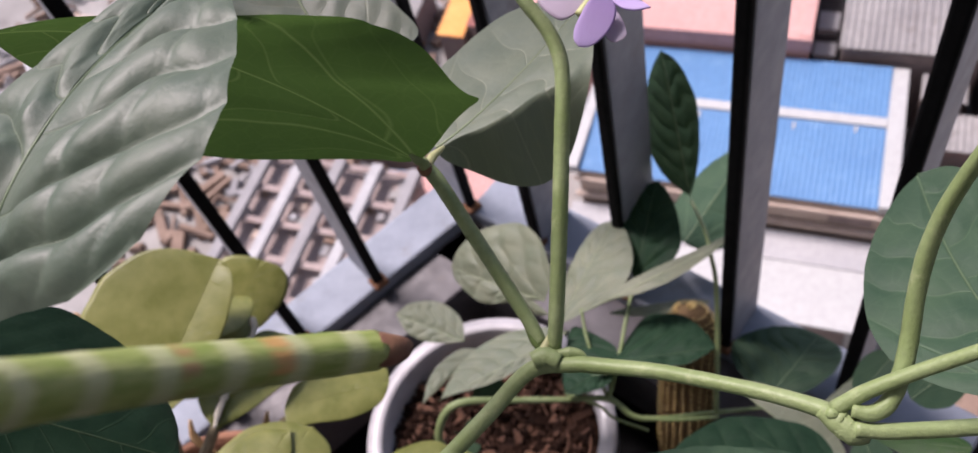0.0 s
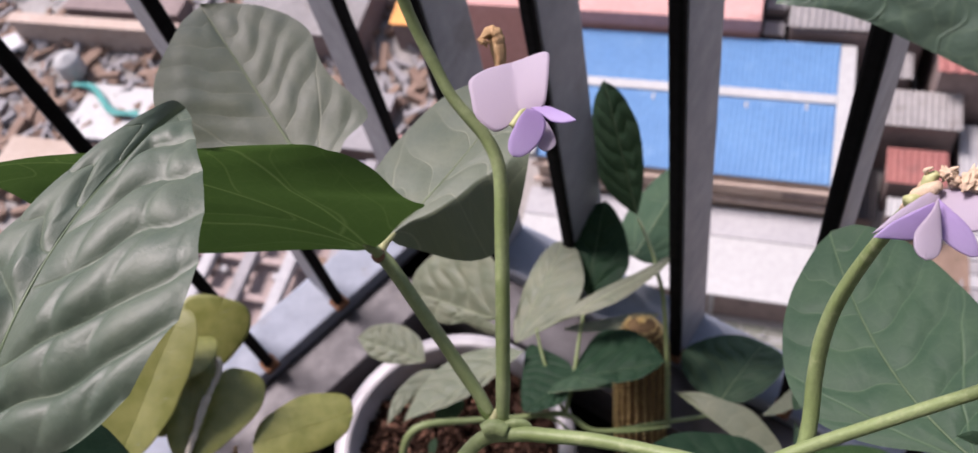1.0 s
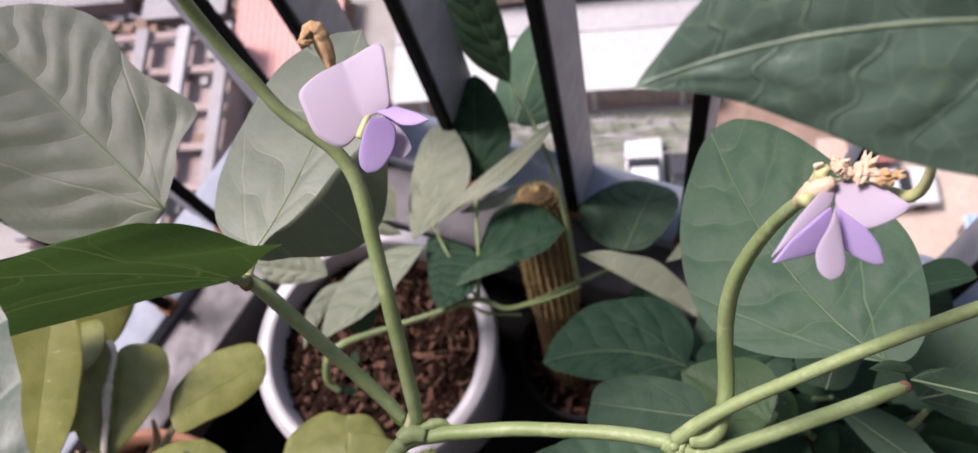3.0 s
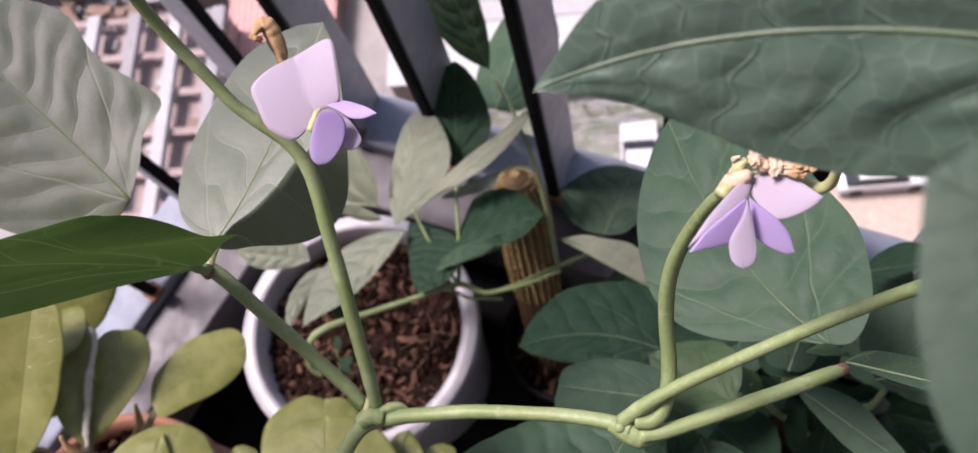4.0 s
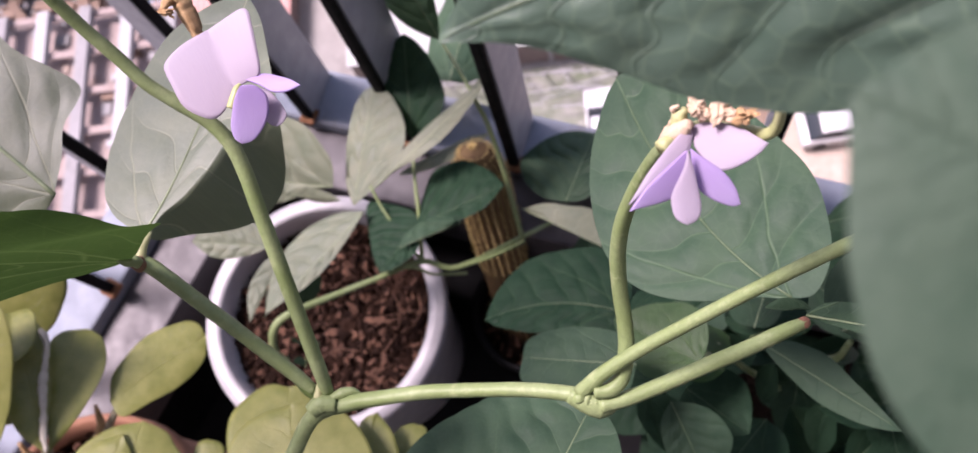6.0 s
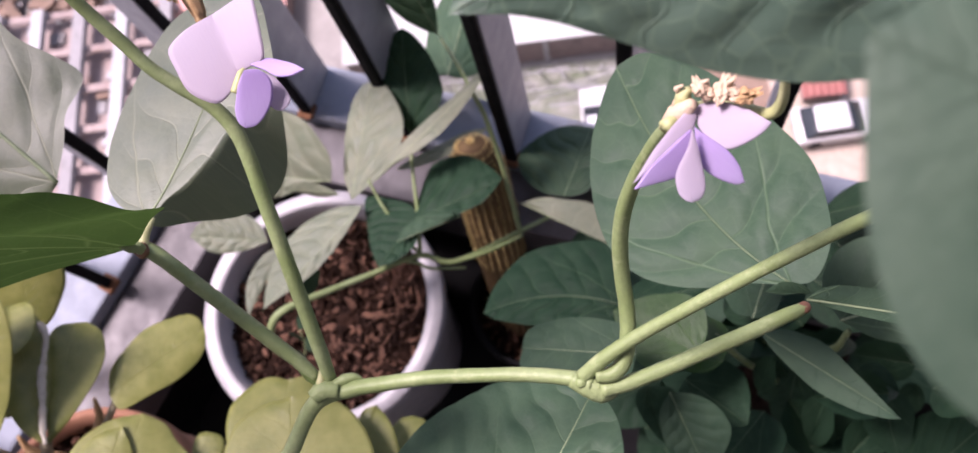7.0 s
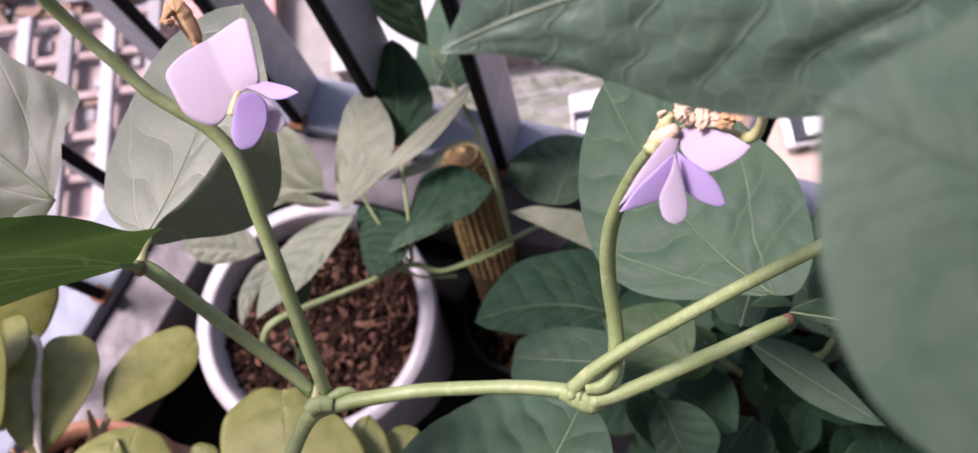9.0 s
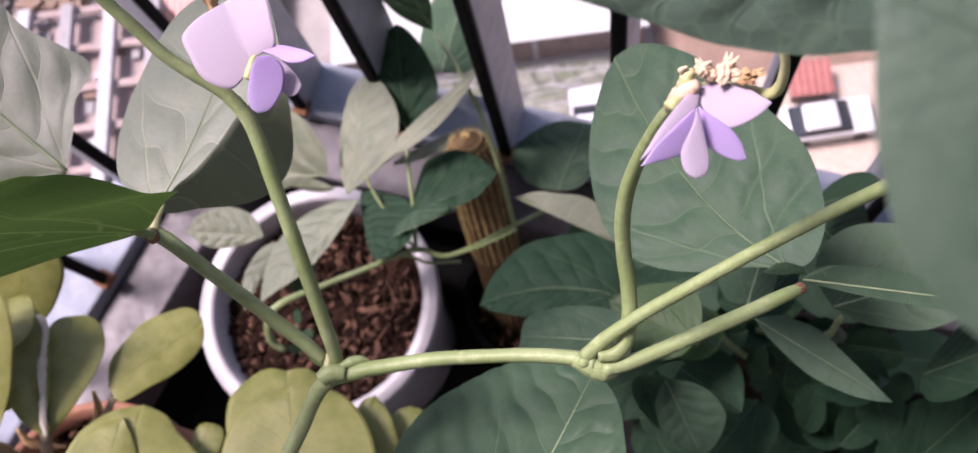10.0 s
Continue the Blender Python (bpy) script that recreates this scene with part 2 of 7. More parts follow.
def banded_mat():
    m, nt, bsdf, _ = mat_new("banded_green_stem")
    uv = nt.nodes.new("ShaderNodeTexCoord").outputs["UV"]
    sep = nt.nodes.new("ShaderNodeSeparateXYZ")
    nt.links.new(uv, sep.inputs[0])
    wob = calc(nt, "MULTIPLY", noise_tex(nt, 9.0, 2.0, uv), 0.05)
    b = calc(nt, "FRACT", calc(nt, "ADD", calc(nt, "MULTIPLY", sep.outputs[0], 8.0), wob))
    ring = span(nt, calc(nt, "ABSOLUTE", calc(nt, "SUBTRACT", b, 0.5)), 0.08, 0.26, 1.0, 0.0)
    col = mixer(nt, span(nt, noise_tex(nt, 12.0, 3.0, uv), 0.35, 0.65), (0.16, 0.22, 0.045), (0.26, 0.31, 0.10))
    col = mixer(nt, calc(nt, "MULTIPLY", ring, 0.4), col, (0.50, 0.50, 0.36))
    blotch = noise_tex(nt, 7.0, 3.0, uv)
    for at, wide, tone in ((0.60, 0.025, (0.30, 0.16, 0.08)), (0.775, 0.035, (0.44, 0.22, 0.08))):
        near = span(nt, calc(nt, "ABSOLUTE", calc(nt, "SUBTRACT", sep.outputs[0], at)), 0.3 * wide, wide, 1.0, 0.0)
        col = mixer(nt, calc(nt, "MULTIPLY", near, span(nt, blotch, 0.42, 0.58, 0.0, 0.75)), col, tone)
    nt.links.new(col, bsdf.inputs["Base Color"])
    bsdf.inputs["Roughness"].default_value = 0.5
    bump(nt, bsdf, noise_tex(nt, 30.0, 3.0, uv), 0.3, 0.0005)
    return m


BANDED = banded_mat()


# ---- builders ----
def mesh_ob(name, verts, faces, material, parent=None, label="", smooth=True, uvs=None, vein_uvs=None):
    me = bpy.data.meshes.new(name)
    me.from_pydata([tuple(p) for p in verts], [], faces)
    me.materials.append(material)
    if smooth:
        me.polygons.foreach_set("use_smooth", [True] * len(me.polygons))
    if uvs is not None:
        layer = me.uv_layers.new(name="uv")
        flat = np.array(uvs, dtype=np.float32)[[l.vertex_index for l in me.loops]]
        layer.data.foreach_set("uv", flat.ravel())
    if vein_uvs is not None:
        layer = me.uv_layers.new(name="vein")
        flat = np.array(vein_uvs, dtype=np.float32)[[l.vertex_index for l in me.loops]]
        layer.data.foreach_set("uv", flat.ravel())
    me.update()
    ob = new(name, me)
    if parent is not None:
        ob.parent = parent
        ob.matrix_parent_inverse = Matrix.Translation(parent_place(parent)).inverted()
    if label:
        tagged(ob, label)
    return ob


PLACES = {}


def parent_place(ob):
    return PLACES.get(ob.name, Vector((0, 0, 0)))


def thing(name, place, label, category, grp=""):
    ob = new(name)
    ob.empty_display_size = 0.02
    ob.location = place
    PLACES[ob.name] = Vector(place)
    return tagged(ob, label, category, grp)


def group(parent, name, place, label=""):
    """A part made of smaller parts."""
    ob = new(name)
    ob.empty_display_size = 0.005
    ob.parent = parent
    ob.location = Vector(place) - parent_place(parent)
    PLACES[ob.name] = Vector(place)
    return tagged(ob, label) if label else ob


def rail_points(points, steps):
    """A smooth line through the points (Catmull-Rom)."""
    p = [np.array(q, float) for q in points]
    p = [2 * p[0] - p[1]] + p + [2 * p[-1] - p[-2]]
    line, where = [], []
    for i in range(1, len(p) - 2):
        for j in range(steps):
            t = j / steps
            line.append(0.5 * ((2 * p[i]) + (p[i + 1] - p[i - 1]) * t + (2 * p[i - 1] - 5 * p[i] + 4 * p[i + 1] - p[i + 2]) * t * t + (3 * p[i] - p[i - 1] - 3 * p[i + 1] + p[i + 2]) * t ** 3))
            where.append(i - 1 + t)
    line.append(p[-2])
    where.append(len(points) - 1.0)
    return np.array(line), np.array(where)


def tube_data(points, radii, sides=12, steps=6, wobble=0.05, ridge=0.06, seed=0):
    line, where = rail_points(points, steps)
    rad = np.interp(where, np.arange(len(radii)), radii)
    rs = np.random.RandomState(seed)
    rad = rad * (1 + wobble * (rs.rand(len(rad)) - 0.5))
    tang = np.gradient(line, axis=0)
    tang /= np.linalg.norm(tang, axis=1)[:, None] + 1e-12
    ref = np.array([0.0, 0, 1]) if abs(tang[0][2]) < 0.9 else np.array([1.0, 0, 0])
    verts, uvs = [], []
    length = np.r_[0, np.cumsum(np.linalg.norm(np.diff(line, axis=0), axis=1))]
    for c, tg, r, s in zip(line, tang, rad, length / length[-1]):
        n = ref - tg * ref.dot(tg)
        n /= np.linalg.norm(n)
        b = np.cross(tg, n)
        ref = n
        for k in range(sides):
            a = 2 * math.pi * k / sides
            rr = r * (1 + ridge * math.cos(4 * a))
            verts.append(c + rr * (math.cos(a) * n + math.sin(a) * b))
            uvs.append((s, k / sides))
    faces = []
    m = len(line)
    for i in range(m - 1):
        for k in range(sides):
            k2 = (k + 1) % sides
            faces.append((i * sides + k, i * sides + k2, (i + 1) * sides + k2, (i + 1) * sides + k))
    faces.append(tuple(range(sides - 1, -1, -1)))
    faces.append(tuple(range((m - 1) * sides, m * sides)))
    return verts, faces, uvs


COUNT = [0]


def stalk(parent, name, points, radii, material, label="", wobble=0.05, ridge=0.06):
    COUNT[0] += 1
    verts, faces, uvs = tube_data(points, radii, wobble=wobble, ridge=ridge, seed=COUNT[0])
    return mesh_ob(name, verts, faces, material, parent, label, uvs=uvs)


def knot(parent, name, place, size, material=None):
    """A swollen joint with small scales."""
    COUNT[0] += 1
    rs = random.Random(COUNT[0])
    bm = bmesh.new()
    bmesh.ops.create_icosphere(bm, subdivisions=3, radius=size)
    for v in bm.verts:
        k = 1 + 0.25 * noise.noise(v.co * 420 + Vector((COUNT[0], 0, 0)))
        v.co = Vector((v.co.x * k, v.co.y * k * 1.1, v.co.z * k * 0.9))
    for i in range(5):
        d = Vector((rs.uniform(-1, 1), rs.uniform(-1, 1), rs.uniform(0, 1))).normalized()
        m = Matrix.Translation(d * size * 0.8) @ d.to_track_quat("Z", "Y").to_matrix().to_4x4() @ Matrix.Diagonal((0.5, 0.3, 1.0, 1))
        bmesh.ops.create_cone(bm, cap_ends=True, segments=8, radius1=size * 0.5, radius2=size * 0.08, depth=size * 0.9, matrix=m)
    me = bpy.data.meshes.new(name)
    bm.to_mesh(me)
    bm.free()
    me.materials.append(material or STEM_PALE)
    me.polygons.foreach_set("use_smooth", [True] * len(me.polygons))
    ob = new(name, me)
    ob.parent = parent
    ob.location = Vector(place) - parent_place(parent)
    return ob


def husk(parent, name, place, size, material, label=""):
    """A shrivelled papery husk with torn tips."""
    COUNT[0] += 1
    rs = random.Random(COUNT[0])
    bm = bmesh.new()
    bmesh.ops.create_icosphere(bm, subdivisions=4, radius=1.0)
    turn = Euler((rs.uniform(0, 6), rs.uniform(0, 6), rs.uniform(0, 6))).to_matrix()
    off = Vector((COUNT[0] * 1.7, 0, 0))
    for v in bm.verts:
        p = v.co.copy()
        fold = abs(math.sin(4 * math.atan2(p.y, p.x) + 2.5 * p.z)) * 0.35
        k = 0.75 + 0.55 * noise.noise(p * 1.6 + off) + fold * (1 - abs(p.z)) + 0.16 * noise.noise(p * 6 + off)
        q = Vector((p.x * k * 0.7, p.y * k * 0.7, p.z * 1.15 * (1 + 0.5 * noise.noise(p * 2.3 - off))))
        v.co = turn @ q * size
    for i in range(4):
        d = turn @ Vector((rs.uniform(-0.7, 0.7), rs.uniform(-0.7, 0.7), 1)).normalized()
        m = Matrix.Translation(d * size * 1.25) @ d.to_track_quat("Z", "Y").to_matrix().to_4x4() @ Matrix.Diagonal((1.0, 0.25, 1.0, 1))
        bmesh.ops.create_cone(bm, cap_ends=True, segments=6, radius1=size * 0.34, radius2=size * 0.04, depth=size * 0.9, matrix=m)
    me = bpy.data.meshes.new(name)
    bm.to_mesh(me)
    bm.free()
    me.materials.append(material)
    me.polygons.foreach_set("use_smooth", [True] * len(me.polygons))
    ob = new(name, me)
    ob.parent = parent
    ob.location = Vector(place) - parent_place(parent)
    if label:
        tagged(ob, label)
    return ob


def outline_at(edge, u):
    """A point of an outline given as (along, out, raised) corners from foot to tip, rounded through them."""
    n = len(edge) - 1
    f = min(1.0, max(0.0, u)) * n
    i = min(n - 1, int(f))
    t = f - i
    p0, p1, p2, p3 = edge[max(0, i - 1)], edge[i], edge[i + 1], edge[min(n, i + 2)]
    out = []
    for a, b, c, d in zip(p0, p1, p2, p3):
        m1, m2 = 0.5 * (c - a), 0.5 * (d - b)
        out.append((2 * t ** 3 - 3 * t * t + 1) * b + (t ** 3 - 2 * t * t + t) * m1 + (3 * t * t - 2 * t ** 3) * c + (t ** 3 - t * t) * m2)
    return out


def leaf(parent, name, foot, tip, right, left, um, k, material, mid=None, skew=(0.0, 0.0), quilt=0.001, veins=8, rib=True, bow=0.0, thick=0.0, edge_r=None, edge_l=None, curl=0.012, rake=1.2, dome=(0.0, 0.0), droop=0.0):
    """A blade on a midrib from foot to tip (through mid), whose two halves reach out to right and left where it is widest."""
    COUNT[0] += 1
    rs = np.random.RandomState(COUNT[0])
    foot, tip, right, left = (np.array(q, float) for q in (foot, tip, right, left))
    mid = np.array(mid, float) if mid else 0.5 * (foot + tip)
    ctrl = 2 * mid - 0.5 * (foot + tip)
    span_len = np.linalg.norm(tip - foot)
    ax = lambda u: (1 - u) ** 2 * foot + 2 * u * (1 - u) * ctrl + u * u * tip
    along = (tip - foot) / span_len
    out_r, out_l = right - ax(um), left - ax(um)
    out_r = out_r - along * out_r.dot(along)
    out_l = out_l - along * out_l.dot(along)
    a, c = k * um, k * (1 - um)
    big = quilt > 0.0009 or span_len > 0.06
    nu, nv = (170, 56) if quilt > 0.0029 else (110, 36) if quilt > 0.0015 else (56, 20) if big else (26, 10)
    us = np.linspace(0, 1, nu + 1) ** 1.0
    flat_n = np.cross(along, out_r - out_l)
    flat_n /= np.linalg.norm(flat_n)
    if flat_n[2] < 0:
        flat_n = -flat_n
    verts, uvs, vuv = [], [], []
    ph = rs.rand(4) * 6.28
    for u in us:
        w = (max(u, 0) / um) ** a * ((1 - u) / (1 - um)) ** c if 0 < u < 1 else 0.0
        for j in range(-nv, nv + 1):
            v = j / nv
            side = out_r if v > 0 else out_l
            wav = 1 + 0.02 * math.sin(9 * u + ph[0] + (1 if v > 0 else 0)) + 0.012 * math.sin(23 * u + ph[1])
            edge = edge_r if v > 0 else edge_l
            if edge:
                ex, ew, el = outline_at(edge, u)
                hinge = min(0.85, droop + 0.3 * u)
                sag = max(0.0, (abs(v) - hinge) / (1 - hinge)) ** 1.3 if droop else abs(v)
                q = ax(u) + (side * ew * wav + along * span_len * (ex - u)) * abs(v) + flat_n * el * sag
                x, y = u + (ex - u) * abs(v), abs(v) * max(0.0, ew) * np.linalg.norm(side) / span_len
            else:
                q = ax(u) + side * (abs(v) * w * wav)
                q = q + along * span_len * (skew[0] if v > 0 else skew[1]) * abs(v) ** 1.5 * (1 - u) ** 2 * w
                x, y = u, abs(v) * w * np.linalg.norm(side) / span_len
            s = (x - rake * y ** 1.2) * veins + (0.0 if v > 0 else 0.37)
            s += 0.5 * noise.noise(Vector((3.2 * u, 2.4 * v, COUNT[0] * 3.7)))
            band = math.floor(s - 0.5)
            pillow = 1 - (1 - 2 * abs(s % 1.0 - 0.5)) ** 2.5
            cross = y * veins * 1.5 + 0.37 * band + 0.3 * noise.noise(Vector((s * 1.3, 6 * y, COUNT[0] * 5.0)))
            cell = 1 - (1 - 2 * abs(cross % 1.0 - 0.5)) ** 3
            puff = 0.9 + 0.6 * noise.noise(Vector((s * 0.6, 3.5 * v, COUNT[0] * 1.3)))
            lift = quilt * (0.64 * pillow * puff + 0.20 * pillow * cell + 0.25 * noise.noise(Vector((6 * u, 2.5 * v, COUNT[0]))))
            lift *= min(1, 4 * abs(v)) * (1 - 0.7 * abs(v) ** 4) * min(1, 9 * u * (1 - u) + 0.1) * min(1, 1.5 * w + 0.1) * (min(1, 1.3 * max(0.0, ew)) if edge else 1)
            lift += (dome[0] if v > 0 else dome[1]) * 6.75 * v * v * (1 - abs(v)) * math.sin(math.pi * u)
            lift += curl * span_len * v * v * math.sin(7 * u + ph[2] + (2 if v > 0 else 0))
            lift += bow * (4 * u * (1 - u)) * (1 - v * v)
            q = q + flat_n * lift
            verts.append(q)
            uvs.append((x, math.copysign(y, v)))
            vuv.append((s + 40, y))
    row = 2 * nv + 1
    faces = [(i * row + j, i * row + j + 1, (i + 1) * row + j + 1, (i + 1) * row + j) for i in range(nu) for j in range(row - 1)]
    if thick:
        n0 = len(verts)
        top, low = [], []
        for i, u in enumerate(us):
            for j in range(row):
                v = (j - nv) / nv
                th = thick * (1 - abs(v) ** 3) * min(1, 8 * u * (1 - u) + 0.15) * 0.5
                top.append(verts[i * row + j] + flat_n * (th + 0.0002))
                low.append(verts[i * row + j] - flat_n * (th + 0.0002))
        faces = faces + [tuple(n0 + q for q in reversed(f)) for f in faces]
        for i in range(nu):
            for j, flip in ((0, False), (row - 1, True)):
                p, q = i * row + j, (i + 1) * row + j
                f = (p, q, q + n0, p + n0)
                faces.append(f if not flip else tuple(reversed(f)))
        verts, uvs, vuv = top + low, uvs + uvs, vuv + vuv
    ob = mesh_ob(name, verts, faces, material, parent, uvs=uvs, vein_uvs=vuv)
    if rib and span_len > 0.03:
        r = min(0.0003, 0.0045 * span_len) if rib is True else abs(rib)
        pts = [ax(u) for u in np.linspace(0.0, 0.93, 12)]
        tv, tf, tu = tube_data(pts, list(np.linspace(r, r * 0.22, 12)), 6, 2, 0.02, 0.0)
        PLACES[ob.name] = parent_place(parent) * 0
        mesh_ob("midrib", tv, tf, RIB if rib > 0 and material in (LEAF_PALE, LEAF_SHEEN, LEAF_QUILT, LEAF_MID, LEAF_VEINED) else RIB_DARK, ob, uvs=tu)
    return ob


RIB_DARK = rough_mat("dull_midrib", (0.06, 0.10, 0.045), (0.10, 0.145, 0.07), 150, 0.5)
RIB = rough_mat("pale_midrib", (0.20, 0.26, 0.14), (0.27, 0.33, 0.19), 150, 0.5)


def box_data(size, m, bevel=0.0):
    bm = bmesh.new()
    bmesh.ops.create_cube(bm, size=1.0, matrix=Matrix.Diagonal((*size, 1)))
    if bevel:
        bmesh.ops.bevel(bm, geom=bm.edges[:], offset=bevel, segments=2, affect="EDGES", profile=0.5)
    bm.transform(m)
    return bm


def part(name, bm, material, parent=None, label="", smooth=False):
    me = bpy.data.meshes.new(name)
    bm.to_mesh(me)
    bm.free()
    me.materials.append(material)
    if smooth:
        me.polygons.foreach_set("use_smooth", [True] * len(me.polygons))
    ob = new(name, me)
    if parent is not None:
        ob.parent = parent
        ob.matrix_parent_inverse = Matrix.Translation(parent_place(parent)).inverted()
    if label:
        tagged(ob, label)
    return ob


def box(name, lo, hi, material, parent=None, label="", bevel=0.0, turn=Matrix()):
    """A block between two corners, in the frame given by turn."""
    lo, hi = Vector(lo), Vector(hi)
    size = hi - lo
    return part(name, box_data(size, turn @ Matrix.Translation((lo + hi) / 2), bevel), material, parent, label)


def lathe(name, profile, material, parent=None, label="", place=(0, 0, 0), sides=64, closed=False):
    """A turned body from (radius, height) pairs; closed: with a lid on the last ring."""
    verts, faces = [], []
    for r, z in profile:
        for k in range(sides):
            a = 2 * math.pi * k / sides
            verts.append((place[0] + r * math.cos(a), place[1] + r * math.sin(a), place[2] + z))
    for i in range(len(profile) - 1):
        for k in range(sides):
            k2 = (k + 1) % sides
            faces.append((i * sides + k, i * sides + k2, (i + 1) * sides + k2, (i + 1) * sides + k))
    if name != "rim":
        faces.append(tuple(range(sides - 1, -1, -1)))
    if closed:
        faces.append(tuple(range((len(profile) - 1) * sides, len(profile) * sides)))
    return mesh_ob(name, verts, faces, material, parent, label)


# ---- balcony ----
tagged(box("wall_back", (-7.0, -1.6, -40.5), (7.0, -1.2, 9.0), WALL), "plain plastered house wall behind the balcony", "wall", kind="structure")

CORNER = Vector((-0.139, 0.476, 0.0))
DIR_R = Vector((0.80, -0.60, 0.0)).normalized()
DIR_L = Vector((-0.74, -0.673, 0.0)).normalized()
RAIL_Z = 0.213


def slab(name, back, z, thick, material):
    """A balcony slab, cut to the two railing runs and set back from them."""
    c = CORNER + Vector((0, 0.03 - back, 0))
    ring = [c, c + DIR_R * 1.65, Vector((1.25, -1.2, 0)), Vector((-1.4, -1.2, 0)), c + DIR_L * 1.65]
    bm = bmesh.new()
    top = [bm.verts.new((p.x, p.y, z + thick)) for p in ring]
    low = [bm.verts.new((p.x, p.y, z)) for p in ring]
    bm.faces.new(list(reversed(top)))
    bm.faces.new(low)
    for i in range(5):
        j = (i + 1) % 5
        bm.faces.new((top[i], top[j], low[j], low[i]))
    return part(name, bm, material)


tagged(slab("floor", 0.0, -0.2, 0.2, FLOOR), "dirty balcony floor, near-black to carry the shade on it", "floor", kind="structure")
# overhead slab is out of view, added to keep skylight off the plants
tagged(slab("ceiling", 0.12, 2.6, 0.2, WALL), "unseen slab added overhead to hold back skylight", "ceiling", kind="structure")


def run_frame(direction, outward):
    m = Matrix.Identity(4)
    m.col[0].xyz, m.col[1].xyz, m.col[2].xyz = direction, outward, Vector((0, 0, 1))
    m.col[3].xyz = CORNER
    return m


def railing(name, direction, outward, length, places, label):
    """One run: a sill of two steps, flat upright bars with a dark inner edge, a top rail."""
    m = run_frame(direction, outward)
    run = thing(name, CORNER, label, "railing")
    box("sill", (0.0, -0.004, RAIL_Z - 0.06), (length, 0.044, RAIL_Z), RAIL, run, "pale blue-grey metal sill", 0.003, m)
    box("channel", (-0.01, -0.052, RAIL_Z - 0.085), (length, -0.0045, RAIL_Z - 0.014), RAIL_DARK, run, "dull dark grey channel", 0.002, m)
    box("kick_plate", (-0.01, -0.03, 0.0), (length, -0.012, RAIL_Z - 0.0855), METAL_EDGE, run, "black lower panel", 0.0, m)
    box("top_rail", (-0.02, -0.012, 1.08), (length, 0.06, 1.12), METAL, run, "", 0.004, m)
    for d in places:
        bar = box("bar", (d - 0.0042, 0.001, RAIL_Z - 0.001), (d + 0.0042, 0.040, 1.08), METAL, run, "flat grey steel upright", 0.0012, m)
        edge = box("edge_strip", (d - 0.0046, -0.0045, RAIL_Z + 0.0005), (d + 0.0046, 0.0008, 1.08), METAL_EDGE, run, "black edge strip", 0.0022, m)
        box("weld", (d - 0.007, -0.009, RAIL_Z - 0.0005), (d + 0.007, 0.006, RAIL_Z + 0.005), RUST, run, "rusty weld", 0.002, m)
    return run


OUT_R = Vector((0.60, 0.80, 0.0)).normalized()
OUT_L = Vector((-0.673, 0.74, 0.0)).normalized()
railing("railing", DIR_R, OUT_R, 1.6, [0.076 + 0.0895 * i for i in range(17)], "grey metal balcony railing with flat uprights")
railing("railing", DIR_L, OUT_L, 1.6, [0.0] + [0.107 + 0.079 * i for i in range(18)], "grey metal balcony railing meeting the other at a corner")

# ---- white pot ----
POT = (-0.120, 0.270)
pot = thing("plant_pot", (*POT, 0), "round white plastic plant pot on the floor", "plant pot")
lathe("body", [(0.076, 0.0), (0.080, 0.004), (0.0925, 0.17), (0.093, 0.1765)], POT_WHITE, pot, "", (*POT, 0), 96)
lathe("rim", [(0.0931, 0.1767), (0.097, 0.178), (0.0985, 0.182), (0.0985, 0.197), (0.0972, 0.2000), (0.0875, 0.2005), (0.0855, 0.199), (0.083, 0.17), (0.078, 0.12)], POT_WHITE, pot, "rolled white rim", (*POT, 0), 96)


